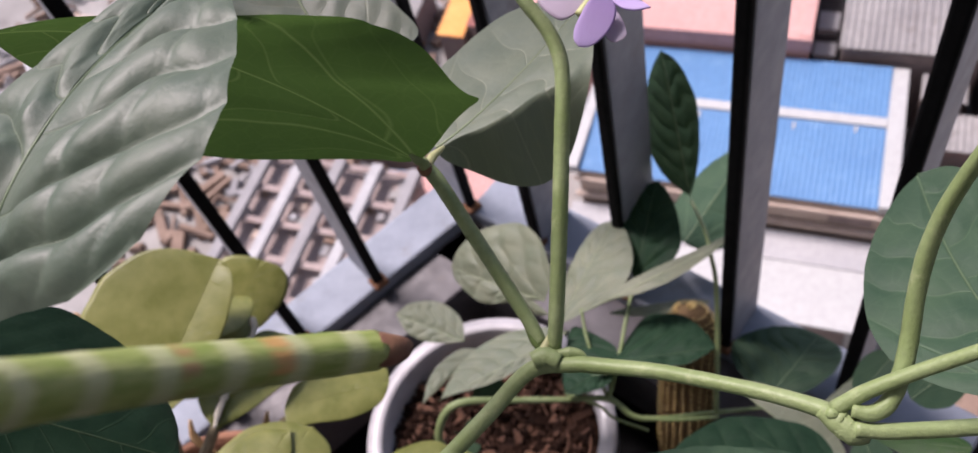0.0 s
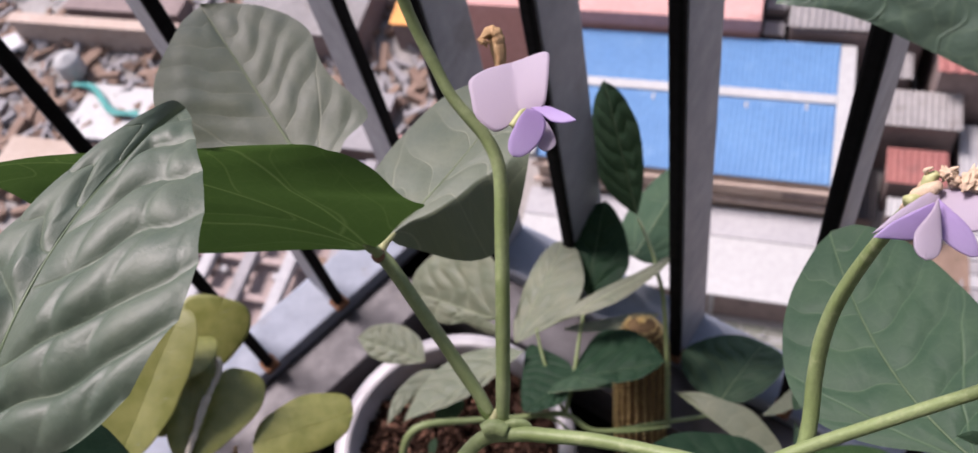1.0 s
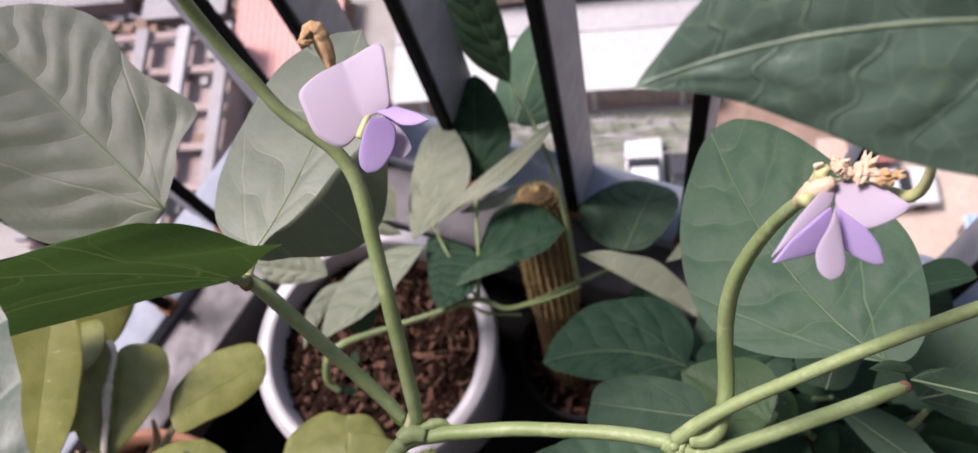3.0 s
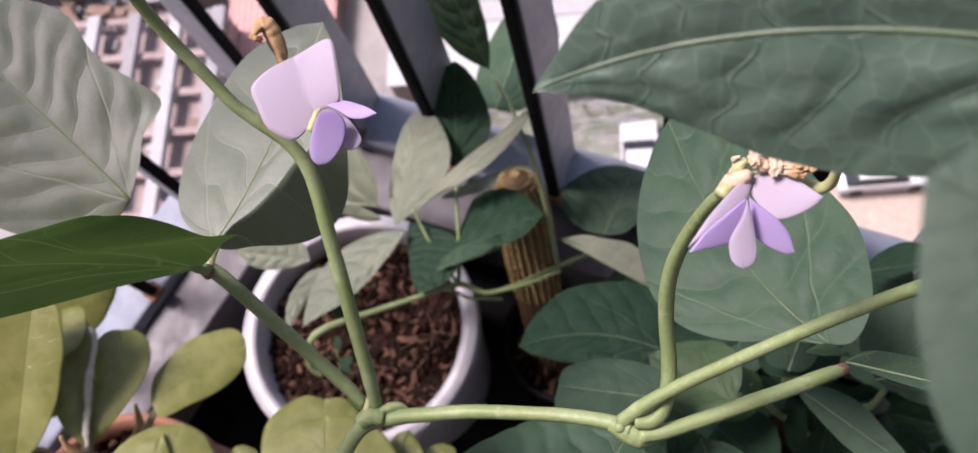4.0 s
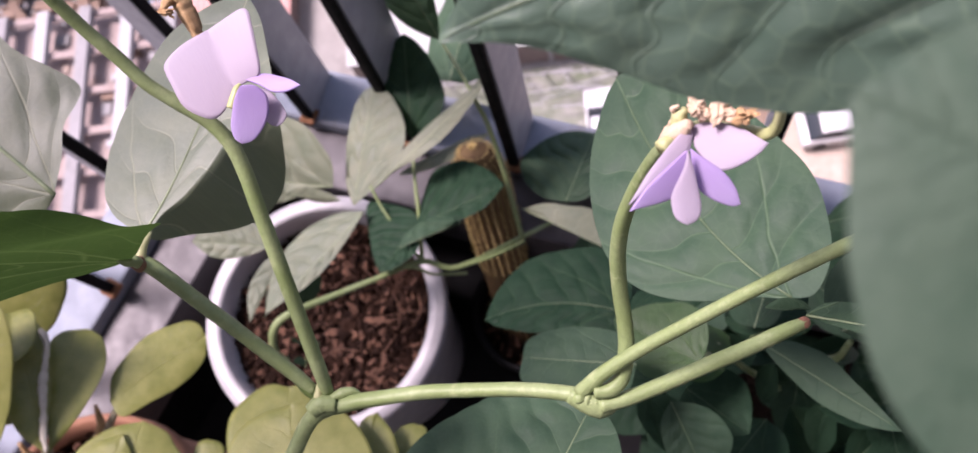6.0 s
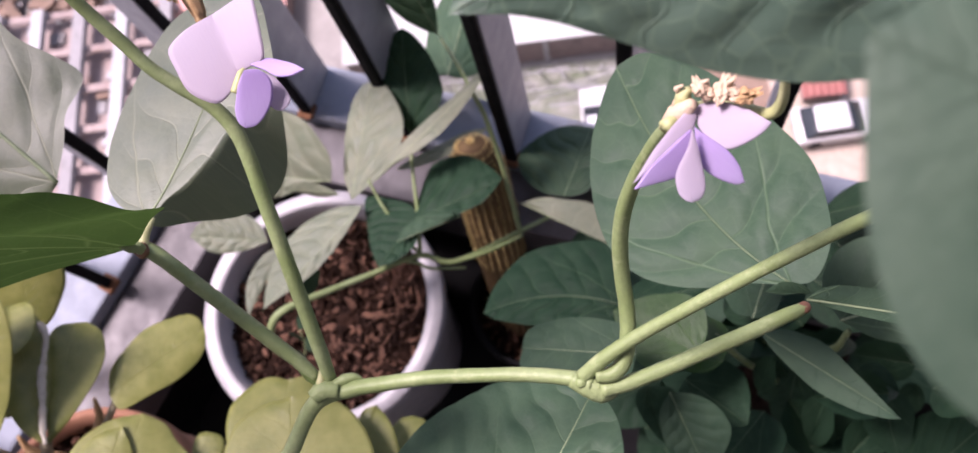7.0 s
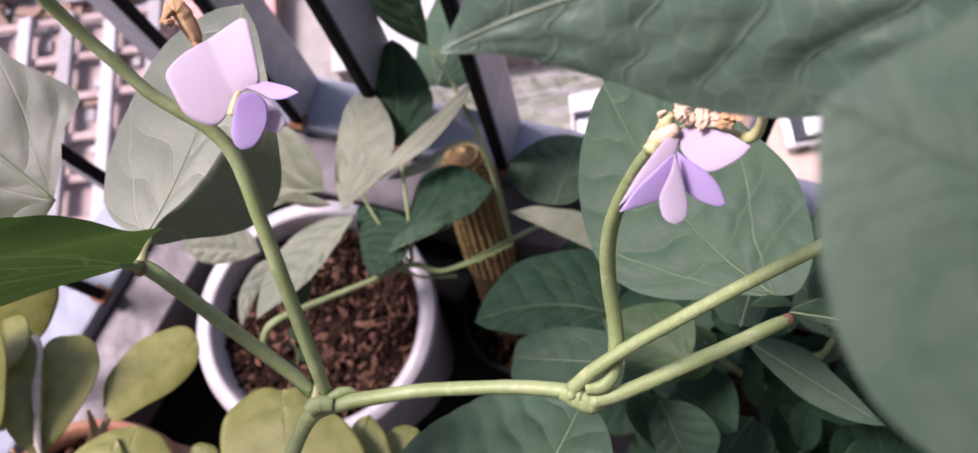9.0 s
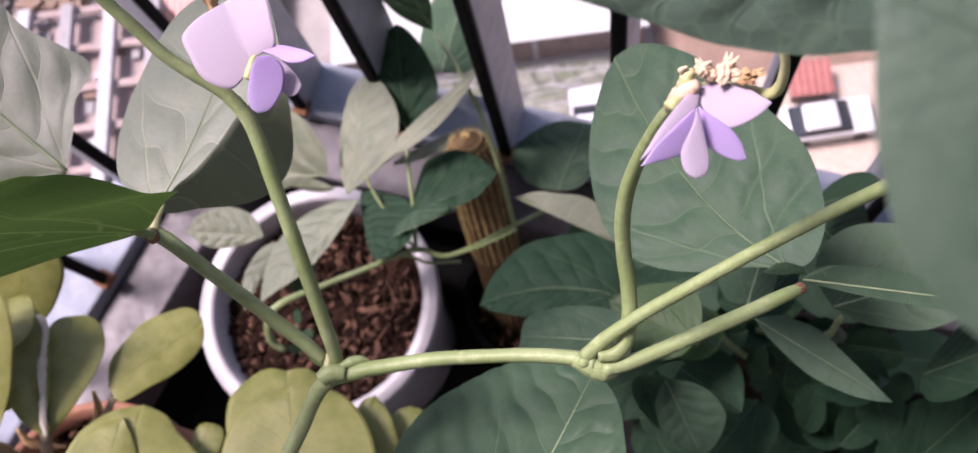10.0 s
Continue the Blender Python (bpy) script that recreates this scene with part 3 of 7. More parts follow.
def soil_heap(name, place, radius, material, label, chips, seed, chip_mat):
    """Lumpy soil with loose crumbs and chips, one mesh."""
    rs = random.Random(seed)
    bm = bmesh.new()
    rings = 30
    for i in range(rings + 1):
        for k in range(60):
            a = 2 * math.pi * k / 60
            r = radius * i / rings
            p = Vector((r * math.cos(a), r * math.sin(a), 0))
            z = 0.012 * noise.noise(p * 38 + Vector((seed, 0, 0))) + 0.007 * noise.noise(p * 110 + Vector((0, seed, 0))) + 0.003 * noise.noise(p * 300)
            bm.verts.new((place[0] + p.x, place[1] + p.y, place[2] + z))
    bm.verts.ensure_lookup_table()
    for i in range(rings):
        for k in range(60):
            k2 = (k + 1) % 60
            bm.faces.new((bm.verts[i * 60 + k], bm.verts[(i + 1) * 60 + k], bm.verts[(i + 1) * 60 + k2], bm.verts[i * 60 + k2]))
    me = bpy.data.meshes.new(name)
    bm.to_mesh(me)
    bm.free()
    verts = [v.co.copy() for v in me.vertices]
    faces = [tuple(p.vertices) for p in me.polygons]
    for _ in range(chips):
        r, a = radius * math.sqrt(rs.random()) * 0.96, rs.uniform(0, 6.283)
        long = rs.uniform(0.003, 0.011) * (1.9 if rs.random() < 0.12 else 1.0)
        m = Matrix.Translation((place[0] + r * math.cos(a), place[1] + r * math.sin(a), place[2] + rs.uniform(0.001, 0.009))) @ Euler((rs.uniform(-0.7, 0.7), rs.uniform(-0.7, 0.7), rs.uniform(0, 6.28))).to_matrix().to_4x4()
        w, h = long * rs.uniform(0.2, 0.5), long * rs.uniform(0.08, 0.3)
        n0 = len(verts)
        for sx, sy, sz in ((-1, -0.6, -1), (1, -1, -1), (0.8, 1, -1), (-1, 0.7, -1), (-0.8, -0.6, 1), (0.9, -0.7, 1), (0.6, 0.8, 1), (-0.7, 0.9, 1)):
            verts.append(m @ Vector((sx * long / 2, sy * w / 2, sz * h / 2)))
        faces += [tuple(n0 + i for i in f) for f in ((3, 2, 1, 0), (4, 5, 6, 7), (0, 1, 5, 4), (1, 2, 6, 5), (2, 3, 7, 6), (3, 0, 4, 7))]
    bpy.data.meshes.remove(me)
    ob = mesh_ob(name, verts, faces, material, None, "", smooth=False)
    ob.data.materials.append(chip_mat)
    first = rings * 60
    for i, p in enumerate(ob.data.polygons):
        if i >= first and ((i - first) // 6) % 3 == 0:
            p.material_index = 1
    return tagged(ob, label, "soil", kind="stuff")


soil_heap("soil", (*POT, 0.168), 0.085, SOIL, "dark brown crumbly soil with bark chips", 2200, 3, CHIP)

# ---- cactus in a black pot ----
CACT_FOOT, CACT_TOP = Vector((0.020, 0.228, 0.075)), Vector((0.039, 0.318, 0.285))
CACT = Vector((0.038, 0.232, 0.0))
black_pot = thing("plant_pot", CACT, "black plastic pot around the cactus", "plant pot")
lathe("body", [(0.040, 0.0), (0.043, 0.003), (0.053, 0.092)], POT_BLACK, black_pot, "", CACT)
lathe("rim", [(0.0535, 0.0925), (0.057, 0.094), (0.057, 0.106), (0.052, 0.107), (0.050, 0.075)], POT_BLACK, black_pot, "thick black rim", CACT)
soil_heap("soil", (CACT.x, CACT.y, 0.084), 0.051, SOIL, "dark soil under the cactus", 300, 8, CHIP)
SPINE = rough_mat("straw_spines", (0.60, 0.46, 0.17), (0.72, 0.58, 0.27), 200, 0.7)
CACT_SKIN = rough_mat("corky_brown_skin", (0.10, 0.060, 0.026), (0.19, 0.125, 0.05), 60, 0.8, relief=0.001)


def cactus():
    """A ribbed column that leans out towards the light."""
    lean = (CACT_TOP - CACT_FOOT)
    tall = lean.length
    m = Matrix.Translation(CACT_FOOT) @ lean.to_track_quat("Z", "Y").to_matrix().to_4x4()
    body = thing("cactus", CACT_FOOT, "leaning columnar cactus with yellow spines and corky foot", "cactus")
    radius = lambda f: 0.0185 * (1 if f < 0.85 else math.sqrt(max(0.0, 1 - ((f - 0.85) / 0.15) ** 2)) * 0.95 + 0.05) * (0.94 + 0.06 * f)
    verts, faces = [], []
    sides, rows = 84, 40
    for i in range(rows + 1):
        f = i / rows
        for k in range(sides):
            a = 2 * math.pi * k / sides
            rr = radius(f) * (1 + 0.09 * math.cos(21 * a))
            verts.append(m @ Vector((rr * math.cos(a), rr * math.sin(a), tall * f)))
    for i in range(rows):
        for k in range(sides):
            k2 = (k + 1) % sides
            faces.append((i * sides + k, i * sides + k2, (i + 1) * sides + k2, (i + 1) * sides + k))
    faces.append(tuple(range(rows * sides, (rows + 1) * sides)))
    mesh_ob("column", verts, faces, CACT_SKIN, body)
    rs = random.Random(4)
    sv, sf = [], []
    for row in range(30):
        f = 0.45 + 0.55 * row / 29
        for k in range(21):
            a = 2 * math.pi * k / 21
            c = Vector((radius(f) * 1.08 * math.cos(a), radius(f) * 1.08 * math.sin(a), tall * f))
            for _ in range(7):
                d = Vector((math.cos(a), math.sin(a), rs.uniform(-0.5, 1.0))) + Vector((rs.uniform(-0.8, 0.8), rs.uniform(-0.8, 0.8), 0))
                d = d.normalized() * rs.uniform(0.002, 0.0038)
                s = d.cross(Vector((0, 0, 1))).normalized() * 0.0003
                u = d.cross(s).normalized() * 0.0003
                n0 = len(sv)
                sv += [m @ (c + s), m @ (c - s + u), m @ (c - u), m @ (c + d)]
                sf += [(n0, n0 + 1, n0 + 3), (n0 + 1, n0 + 2, n0 + 3), (n0 + 2, n0, n0 + 3)]
    mesh_ob("spine_coat", sv, sf, SPINE, body, "straw-yellow spines", smooth=False)


cactus()

# ---- plants ----
bean_vine = thing("bean_vine", (-0.16, -0.06, 0.0), "bean vine with lilac flowers and large grey-green leaves", "vine")
bean_seedling = thing("bean_seedling", (-0.15, 0.25, 0.17), "young bean vine rooted in the white pot", "vine")
bush_plant = thing("bush_plant", (0.2, 0.13, 0.10), "dense leafy plant beside the pots, dark green deepened for shade", "plant")
succulent = thing("succulent", (-0.255, 0.165, 0.30), "yellow-green succulent with thick rounded leaves", "succulent")
banded_stem = thing("banded_stem", (-0.06, -0.05, 0.80), "bare green stem with pale rings and dried tip", "stem")
stalk(bean_vine, 'stem_foot', [(-0.16, -0.06, 0.0), (-0.17, -0.05, 0.2), (-0.1955, -0.0202, 0.5420), (-0.1362, 0.0221, 0.5754)], [0.004, 0.0035, 0.003, 0.0026], STEM)

clay_pot = thing("plant_pot", (-0.262, 0.150, 0), "tall brown clay pot under the succulent", "plant pot")
lathe("body", [(0.045, 0.0), (0.048, 0.004), (0.066, 0.315)], POT_BROWN, clay_pot, "", (-0.262, 0.150, 0))
lathe("rim", [(0.0662, 0.3152), (0.071, 0.317), (0.071, 0.335), (0.066, 0.336), (0.063, 0.30)], POT_BROWN, clay_pot, "thick clay rim", (-0.262, 0.150, 0))
soil_heap("soil", (-0.262, 0.150, 0.312), 0.064, SOIL, "brown soil and dry husks under the succulent", 500, 12, CHIP)
bush_pot = thing("plant_pot", (0.2, 0.13, 0), "black plastic pot under the leafy bush", "plant pot")
lathe("body", [(0.055, 0.0), (0.058, 0.003), (0.078, 0.10)], POT_BLACK, bush_pot, "", (0.2, 0.13, 0))
lathe("rim", [(0.0782, 0.1002), (0.081, 0.102), (0.081, 0.113), (0.076, 0.114), (0.073, 0.08)], POT_BLACK, bush_pot, "thick black rim", (0.2, 0.13, 0))
soil_heap("soil", (0.2, 0.13, 0.088), 0.074, SOIL_SHADED, "soil under the leafy bush, darkened for shade", 200, 15, SOIL_SHADED)
# the vine's stems
stalk(bean_vine, 'main_stem', [(-0.1362, 0.0221, 0.5754), (-0.1066, 0.0432, 0.5920), (-0.0770, 0.0643, 0.6087), (-0.0548, 0.0801, 0.6212), (-0.0363, 0.0933, 0.6316), (-0.0237, 0.1023, 0.6387), (-0.0124, 0.1014, 0.6424), (-0.0037, 0.0993, 0.6443), (0.0081, 0.0961, 0.6467), (0.0207, 0.0915, 0.6491), (0.0327, 0.0867, 0.6513), (0.0425, 0.0816, 0.6536), (0.0469, 0.0783, 0.6542)], [0.0026, 0.0026, 0.0025, 0.0024, 0.0023, 0.0022, 0.002021, 0.001924, 0.001821, 0.001788, 0.001756, 0.00193, 0.002323], STEM)
stalk(bean_vine, 'main_stem', [(0.0451, 0.0807, 0.6552), (0.0517, 0.0823, 0.6600), (0.0607, 0.0834, 0.6656), (0.0709, 0.0836, 0.6732), (0.0816, 0.0836, 0.6817), (0.0924, 0.0833, 0.6908), (0.1017, 0.0826, 0.7002), (0.1092, 0.0814, 0.7091), (0.1170, 0.0798, 0.7194)], [0.001777, 0.001743, 0.001569, 0.001514, 0.001451, 0.001384, 0.001368, 0.00135, 0.001313], STEM)
stalk(bean_vine, 'petiole', [(-0.0203, 0.1078, 0.6428), (-0.0227, 0.1125, 0.6451), (-0.0269, 0.1193, 0.6485), (-0.0321, 0.1276, 0.6527), (-0.0373, 0.1357, 0.6568), (-0.0419, 0.1430, 0.6605), (-0.0455, 0.1485, 0.6633), (-0.0480, 0.1514, 0.6649)], [0.001511, 0.001809, 0.001878, 0.001871, 0.001938, 0.001931, 0.002, 0.001923], STEM)
stalk(bean_vine, 'petiole', [(0.0485, 0.0761, 0.6548), (0.0547, 0.0755, 0.6541), (0.0644, 0.0756, 0.6535), (0.0758, 0.0761, 0.6528), (0.0873, 0.0765, 0.6521), (0.0965, 0.0771, 0.6516), (0.1019, 0.0773, 0.6513)], [0.001698, 0.001836, 0.001838, 0.001842, 0.001845, 0.00178, 0.00137], STEM)
stalk(bean_vine, 'peduncle', [(-0.0170, 0.1062, 0.6426), (-0.0154, 0.1119, 0.6499), (-0.0138, 0.1192, 0.6586), (-0.0121, 0.1276, 0.6678), (-0.0106, 0.1358, 0.6760), (-0.0093, 0.1438, 0.6835), (-0.0081, 0.1516, 0.6904), (-0.0083, 0.1569, 0.6950), (-0.0106, 0.1616, 0.6994), (-0.0145, 0.1656, 0.7040), (-0.0181, 0.1696, 0.7088), (-0.0207, 0.1745, 0.7146), (-0.0234, 0.1792, 0.7213), (-0.0255, 0.1836, 0.7295), (-0.0265, 0.1867, 0.7391)], [0.001809, 0.001993, 0.001945, 0.001965, 0.001922, 0.001884, 0.00185, 0.001828, 0.001741, 0.001654, 0.001505, 0.001538, 0.001502, 0.001512, 0.001448], STEM)
stalk(bean_vine, 'peduncle', [(0.0482, 0.0794, 0.6571), (0.0523, 0.0786, 0.6568), (0.0559, 0.0804, 0.6580), (0.0588, 0.0851, 0.6615), (0.0607, 0.0905, 0.6667), (0.0619, 0.0962, 0.6741), (0.0634, 0.1010, 0.6828), (0.0654, 0.1042, 0.6917), (0.0679, 0.1060, 0.7008), (0.0706, 0.1066, 0.7115), (0.0731, 0.1057, 0.7241), (0.0748, 0.1036, 0.7350)], [0.001487, 0.001891, 0.001886, 0.001937, 0.001909, 0.001863, 0.001803, 0.001677, 0.001549, 0.001411, 0.001262, 0.001128], STEM)
stalk(bean_vine, 'peduncle', [(0.0718, 0.1024, 0.7359), (0.0787, 0.1047, 0.7329), (0.0829, 0.1036, 0.7325), (0.0862, 0.1006, 0.7336), (0.0881, 0.0980, 0.7355), (0.0892, 0.0975, 0.7391), (0.0893, 0.0984, 0.7450), (0.0884, 0.1003, 0.7510)], [0.0012, 0.0009, 0.0009, 0.001, 0.0011, 0.0009, 0.0008, 0.0007], STEM_PALE, label='yellow-green hooked flower stalk')
# short swollen joints between the leaf stalk and its leaflets
stalk(bean_vine, 'petiolule', [(-0.0481, 0.1501, 0.6657), (-0.0479, 0.1502, 0.6685), (-0.0493, 0.1502, 0.6701), (-0.0504, 0.1505, 0.6726)], [0.0015, 0.0016, 0.0014, 0.0007], STEM)
stalk(bean_vine, 'petiolule', [(-0.0481, 0.1501, 0.6657), (-0.0464, 0.1542, 0.6657), (-0.0450, 0.1560, 0.6655), (-0.0436, 0.1581, 0.6648)], [0.0014, 0.0013, 0.001, 0.0005], STEM_PALE)
# nodes
stalk(bean_vine, 'pulvinus', [(-0.0200, 0.1066, 0.6421), (-0.0216, 0.1087, 0.6429), (-0.0232, 0.1120, 0.6442)], [0.001344, 0.001596, 0.001176], STEM_DEEP, label='swollen dark green stalk base', wobble=0.05, ridge=0.05)
stalk(bean_vine, 'pulvinus', [(-0.0176, 0.1048, 0.6414), (-0.0173, 0.1074, 0.6423), (-0.0171, 0.1107, 0.6435)], [0.001344, 0.00168, 0.00126], STEM_DEEP, label='swollen dark green stalk base', wobble=0.05, ridge=0.05)
stalk(bean_vine, 'stipule', [(-0.0211, 0.1034, 0.6431), (-0.0192, 0.1059, 0.6440), (-0.0177, 0.1093, 0.6451)], [0.001166, 0.001249, 0.0004165], STEM_PALE, label='pale pointed scale', wobble=0.05, ridge=0.05)
stalk(bean_vine, 'bud', [(-0.0162, 0.1042, 0.6433), (-0.0131, 0.1044, 0.6432), (-0.0104, 0.1040, 0.6429), (-0.0086, 0.1028, 0.6425)], [0.0009995, 0.001499, 0.001083, 0.0002499], STEM, wobble=0.05, ridge=0.05)
stalk(bean_vine, 'node', [(-0.0225, 0.1029, 0.6430), (-0.0193, 0.1038, 0.6432), (-0.0156, 0.1024, 0.6426)], [0.002166, 0.002665, 0.002166], STEM, wobble=0.05, ridge=0.05)
stalk(bean_vine, 'node', [(0.0424, 0.0813, 0.6544), (0.0455, 0.0789, 0.6534), (0.0487, 0.0766, 0.6525), (0.0519, 0.0758, 0.6521)], [0.001831, 0.002898, 0.003356, 0.001983], STEM, wobble=0.05, ridge=0.05)
knot(bean_vine, 'stipule', (0.0446, 0.0796, 0.6556), .0015, STEM)
knot(bean_vine, 'stipule', (0.0480, 0.0773, 0.6548), .0014, STEM_PALE)
knot(bean_vine, 'stipule', (0.0463, 0.0768, 0.6534), .0017, STEM)
knot(bean_vine, 'pulvinus', (-0.0481, 0.1501, 0.6657), .0021, STEM_BROWN)
knot(bean_vine, 'pulvinus', (0.1016, 0.0774, 0.6515), .0014, STEM_BROWN)
# the vine's leaflets
leaf(bean_vine, 'leaflet', (-0.1023, 0.0676, 0.7362), (-0.0744, 0.1505, 0.7365), (-0.0681, 0.0920, 0.7509), (-0.1208, 0.1098, 0.7462), 0.45, 1.0, LEAF_QUILT, mid=(-0.0889, 0.1037, 0.7489), edge_r=[(0, 0, 0), (0.046, 0.479, 0), (0.096, 0.928, -0), (0.162, 1.245, -0), (0.251, 1.454, -0), (0.356, 1.515, 0), (0.466, 1.505, 0), (0.579, 1.377, -0), (0.689, 1.159, 0), (0.787, 0.877, 0), (0.891, 0.531, 0), (0.952, 0.282, 0), (1, 0, 0)], edge_l=[(0, 0, 0), (0.049, 0.414, 0), (0.159, 0.687, -0), (0.3, 0.713, -0), (0.381, 0.6, -0), (0.464, 0.517, 0), (0.565, 0.425, 0), (0.68, 0.322, 0), (0.786, 0.233, 0), (0.875, 0.153, 0), (0.949, 0.082, -0), (1.003, 0.034, 0), (1, 0, 0)], quilt=0.0046, rake=1.0, veins=6, rib=-0.0005, curl=0.004)
leaf(bean_vine, 'leaflet', (-0.0728, 0.1858, 0.6535), (-0.1119, 0.2522, 0.6819), (-0.0651, 0.2297, 0.6648), (-0.1193, 0.1963, 0.6605), 0.42, 1, LEAF_SHEEN, mid=(-0.0913, 0.2182, 0.6662), quilt=0.0011, rake=0.9, veins=8, rib=0.0007, edge_r=[(0.0, 0.0, 0.0), (0.071, 0.34, 0.0009), (0.143, 0.583, 0.0009), (0.196, 0.95, -0.0002), (0.32, 0.904, 0.0008), (0.444, 0.833, 0.0011), (0.556, 0.859, 0.0013), (0.668, 0.936, 0.001), (0.779, 0.858, 0.0002), (0.876, 0.628, -0.0004), (0.95, 0.324, -0.0009), (1.0, 0.0, 0.0)], edge_l=[(0.0, 0.0, 0.0), (0.002, 0.307, -0.0011), (0.059, 0.585, -0.0013), (0.163, 0.782, 0.0), (0.31, 0.918, 0.0017), (0.5, 0.954, 0.0041), (0.665, 0.864, 0.0075), (0.773, 0.738, 0.0074), (0.868, 0.54, 0.0066), (0.956, 0.284, 0.0043), (0.99, 0.113, 0.0021), (1.0, 0.0, 0.0)])
leaf(bean_vine, 'leaflet', (-0.0491, 0.1503, 0.6683), (-0.1267, 0.1398, 0.7370), (-0.0491, 0.1443, 0.7250), (-0.0754, 0.1511, 0.6724), 0.3, 1.0, LEAF_DEEP, mid=(-0.0882, 0.1480, 0.7163), quilt=0.0006, curl=0.004, rib=False, veins=5, edge_r=[(0.0, 0.0, 0.0), (-0.015, 0.166, -0.0014), (-0.012, 0.499, -0.0027), (-0.018, 0.715, -0.0042), (-0.024, 0.908, -0.0057), (0.001, 0.897, -0.006), (0.05, 0.964, -0.0068), (0.127, 1.057, -0.0044), (0.187, 1.047, -0.0021), (0.235, 1.01, -0.0011), (0.284, 0.973, -0.0005), (0.403, 0.853, -0.0016), (0.52, 0.735, -0.0026), (0.638, 0.624, -0.003), (0.755, 0.492, -0.0023), (0.872, 0.327, -0.0015), (1.0, 0.0, 0.0)], edge_l=[(0.0, 0.0, 0.0), (0.008, 0.285, -0.0006), (0.035, 0.461, -0.0018), (0.1, 0.84, -0.0009), (0.207, 1.224, -0.0001), (0.334, 1.608, 0.0011), (0.481, 1.668, 0.0), (0.644, 1.331, 0.0), (0.805, 0.877, 0.0017), (0.916, 0.409, 0.0007), (1.0, 0.0, 0.0)])
leaf(bean_vine, 'leaflet', (-0.0460, 0.1589, 0.6639), (-0.0029, 0.2243, 0.6533), (-0.0110, 0.1657, 0.6643), (-0.0507, 0.1907, 0.6576), 0.45, 1.0, LEAF_SHEEN, mid=(-0.0281, 0.1810, 0.6605), edge_r=[(0, 0, 0), (0.042, 0.043, -0.004), (0.15, 0.126, -0.012), (0.24, 0.314, -0.019), (0.326, 0.471, -0.024), (0.419, 0.577, -0.027), (0.507, 0.669, -0.026), (0.567, 0.776, -0.02), (0.602, 0.885, -0.011), (0.651, 0.879, -0.004), (0.739, 0.753, -0), (0.845, 0.521, -0), (0.935, 0.284, -0), (1, 0, 0)], edge_l=[(0, 0, 0), (0.058, 0.236, 0), (0.134, 0.537, 0), (0.238, 0.811, 0), (0.374, 0.988, 0), (0.505, 1.065, 0), (0.641, 1.113, 0), (0.784, 1.089, 0), (0.897, 0.952, 0), (0.971, 0.707, -0), (1.012, 0.374, -0), (1, 0, 0)], quilt=0.0008, rib=0.0004, veins=5, rake=0.8, curl=0.003, droop=0.58)
leaf(bean_vine, 'leaflet', (0.1073, 0.0871, 0.6294), (0.0936, 0.1764, 0.6078), (0.1194, 0.1261, 0.6253), (0.0627, 0.1140, 0.6110), 0.45, 1.0, LEAF_MID, mid=(0.0950, 0.1254, 0.6183), edge_r=[(0, 0, 0), (-0.011, 0.27, -0), (0.023, 0.554, 0), (0.096, 0.879, 0), (0.192, 1.099, 0), (0.318, 1.24, 0), (0.458, 1.261, 0), (0.62, 1.196, 0), (0.794, 1.029, 0), (0.922, 0.795, 0), (0.998, 0.448, -0), (1, 0, 0)], edge_l=[(0, 0, 0), (0.089, 0.174, -0), (0.185, 0.468, 0), (0.283, 0.691, 0), (0.367, 0.796, 0), (0.47, 0.813, 0), (0.6, 0.766, 0), (0.733, 0.641, 0), (0.856, 0.441, 0), (0.935, 0.261, 0), (0.985, 0.113, 0), (1, 0, 0)], quilt=0.0017, veins=6, rake=0.8, rib=-0.0003, curl=0.005)
leaf(bean_vine, 'leaflet', (0.1055, 0.0763, 0.8001), (0.0445, 0.1062, 0.7853), (0.0758, 0.0872, 0.7883), (0.0787, 0.1062, 0.8144), 0.45, 1.0, LEAF_VEINED, mid=(0.0738, 0.0960, 0.7976), edge_r=[(0, 0, 0), (-0.01, 0.832, 0), (0.056, 1.261, 0), (0.147, 1.348, 0), (0.237, 1.36, 0), (0.332, 1.388, 0), (0.413, 1.423, 0), (0.481, 1.401, -0), (0.551, 1.307, 0), (0.624, 1.099, 0), (0.709, 0.839, 0), (0.796, 0.568, 0), (0.877, 0.327, 0), (0.946, 0.16, -0), (1, 0, 0)], edge_l=[(0, 0, 0), (0.045, 0.5, 0), (0.123, 0.665, 0), (0.21, 0.716, 0), (0.307, 0.707, -0), (0.403, 0.671, 0), (0.5, 0.645, 0), (0.605, 0.607, 0), (0.702, 0.541, -0), (0.788, 0.453, 0), (0.87, 0.306, 0), (0.942, 0.122, 0), (1, 0, 0)], quilt=0.0013, veins=6, rake=0.75, rib=-0.0004, curl=0.006)
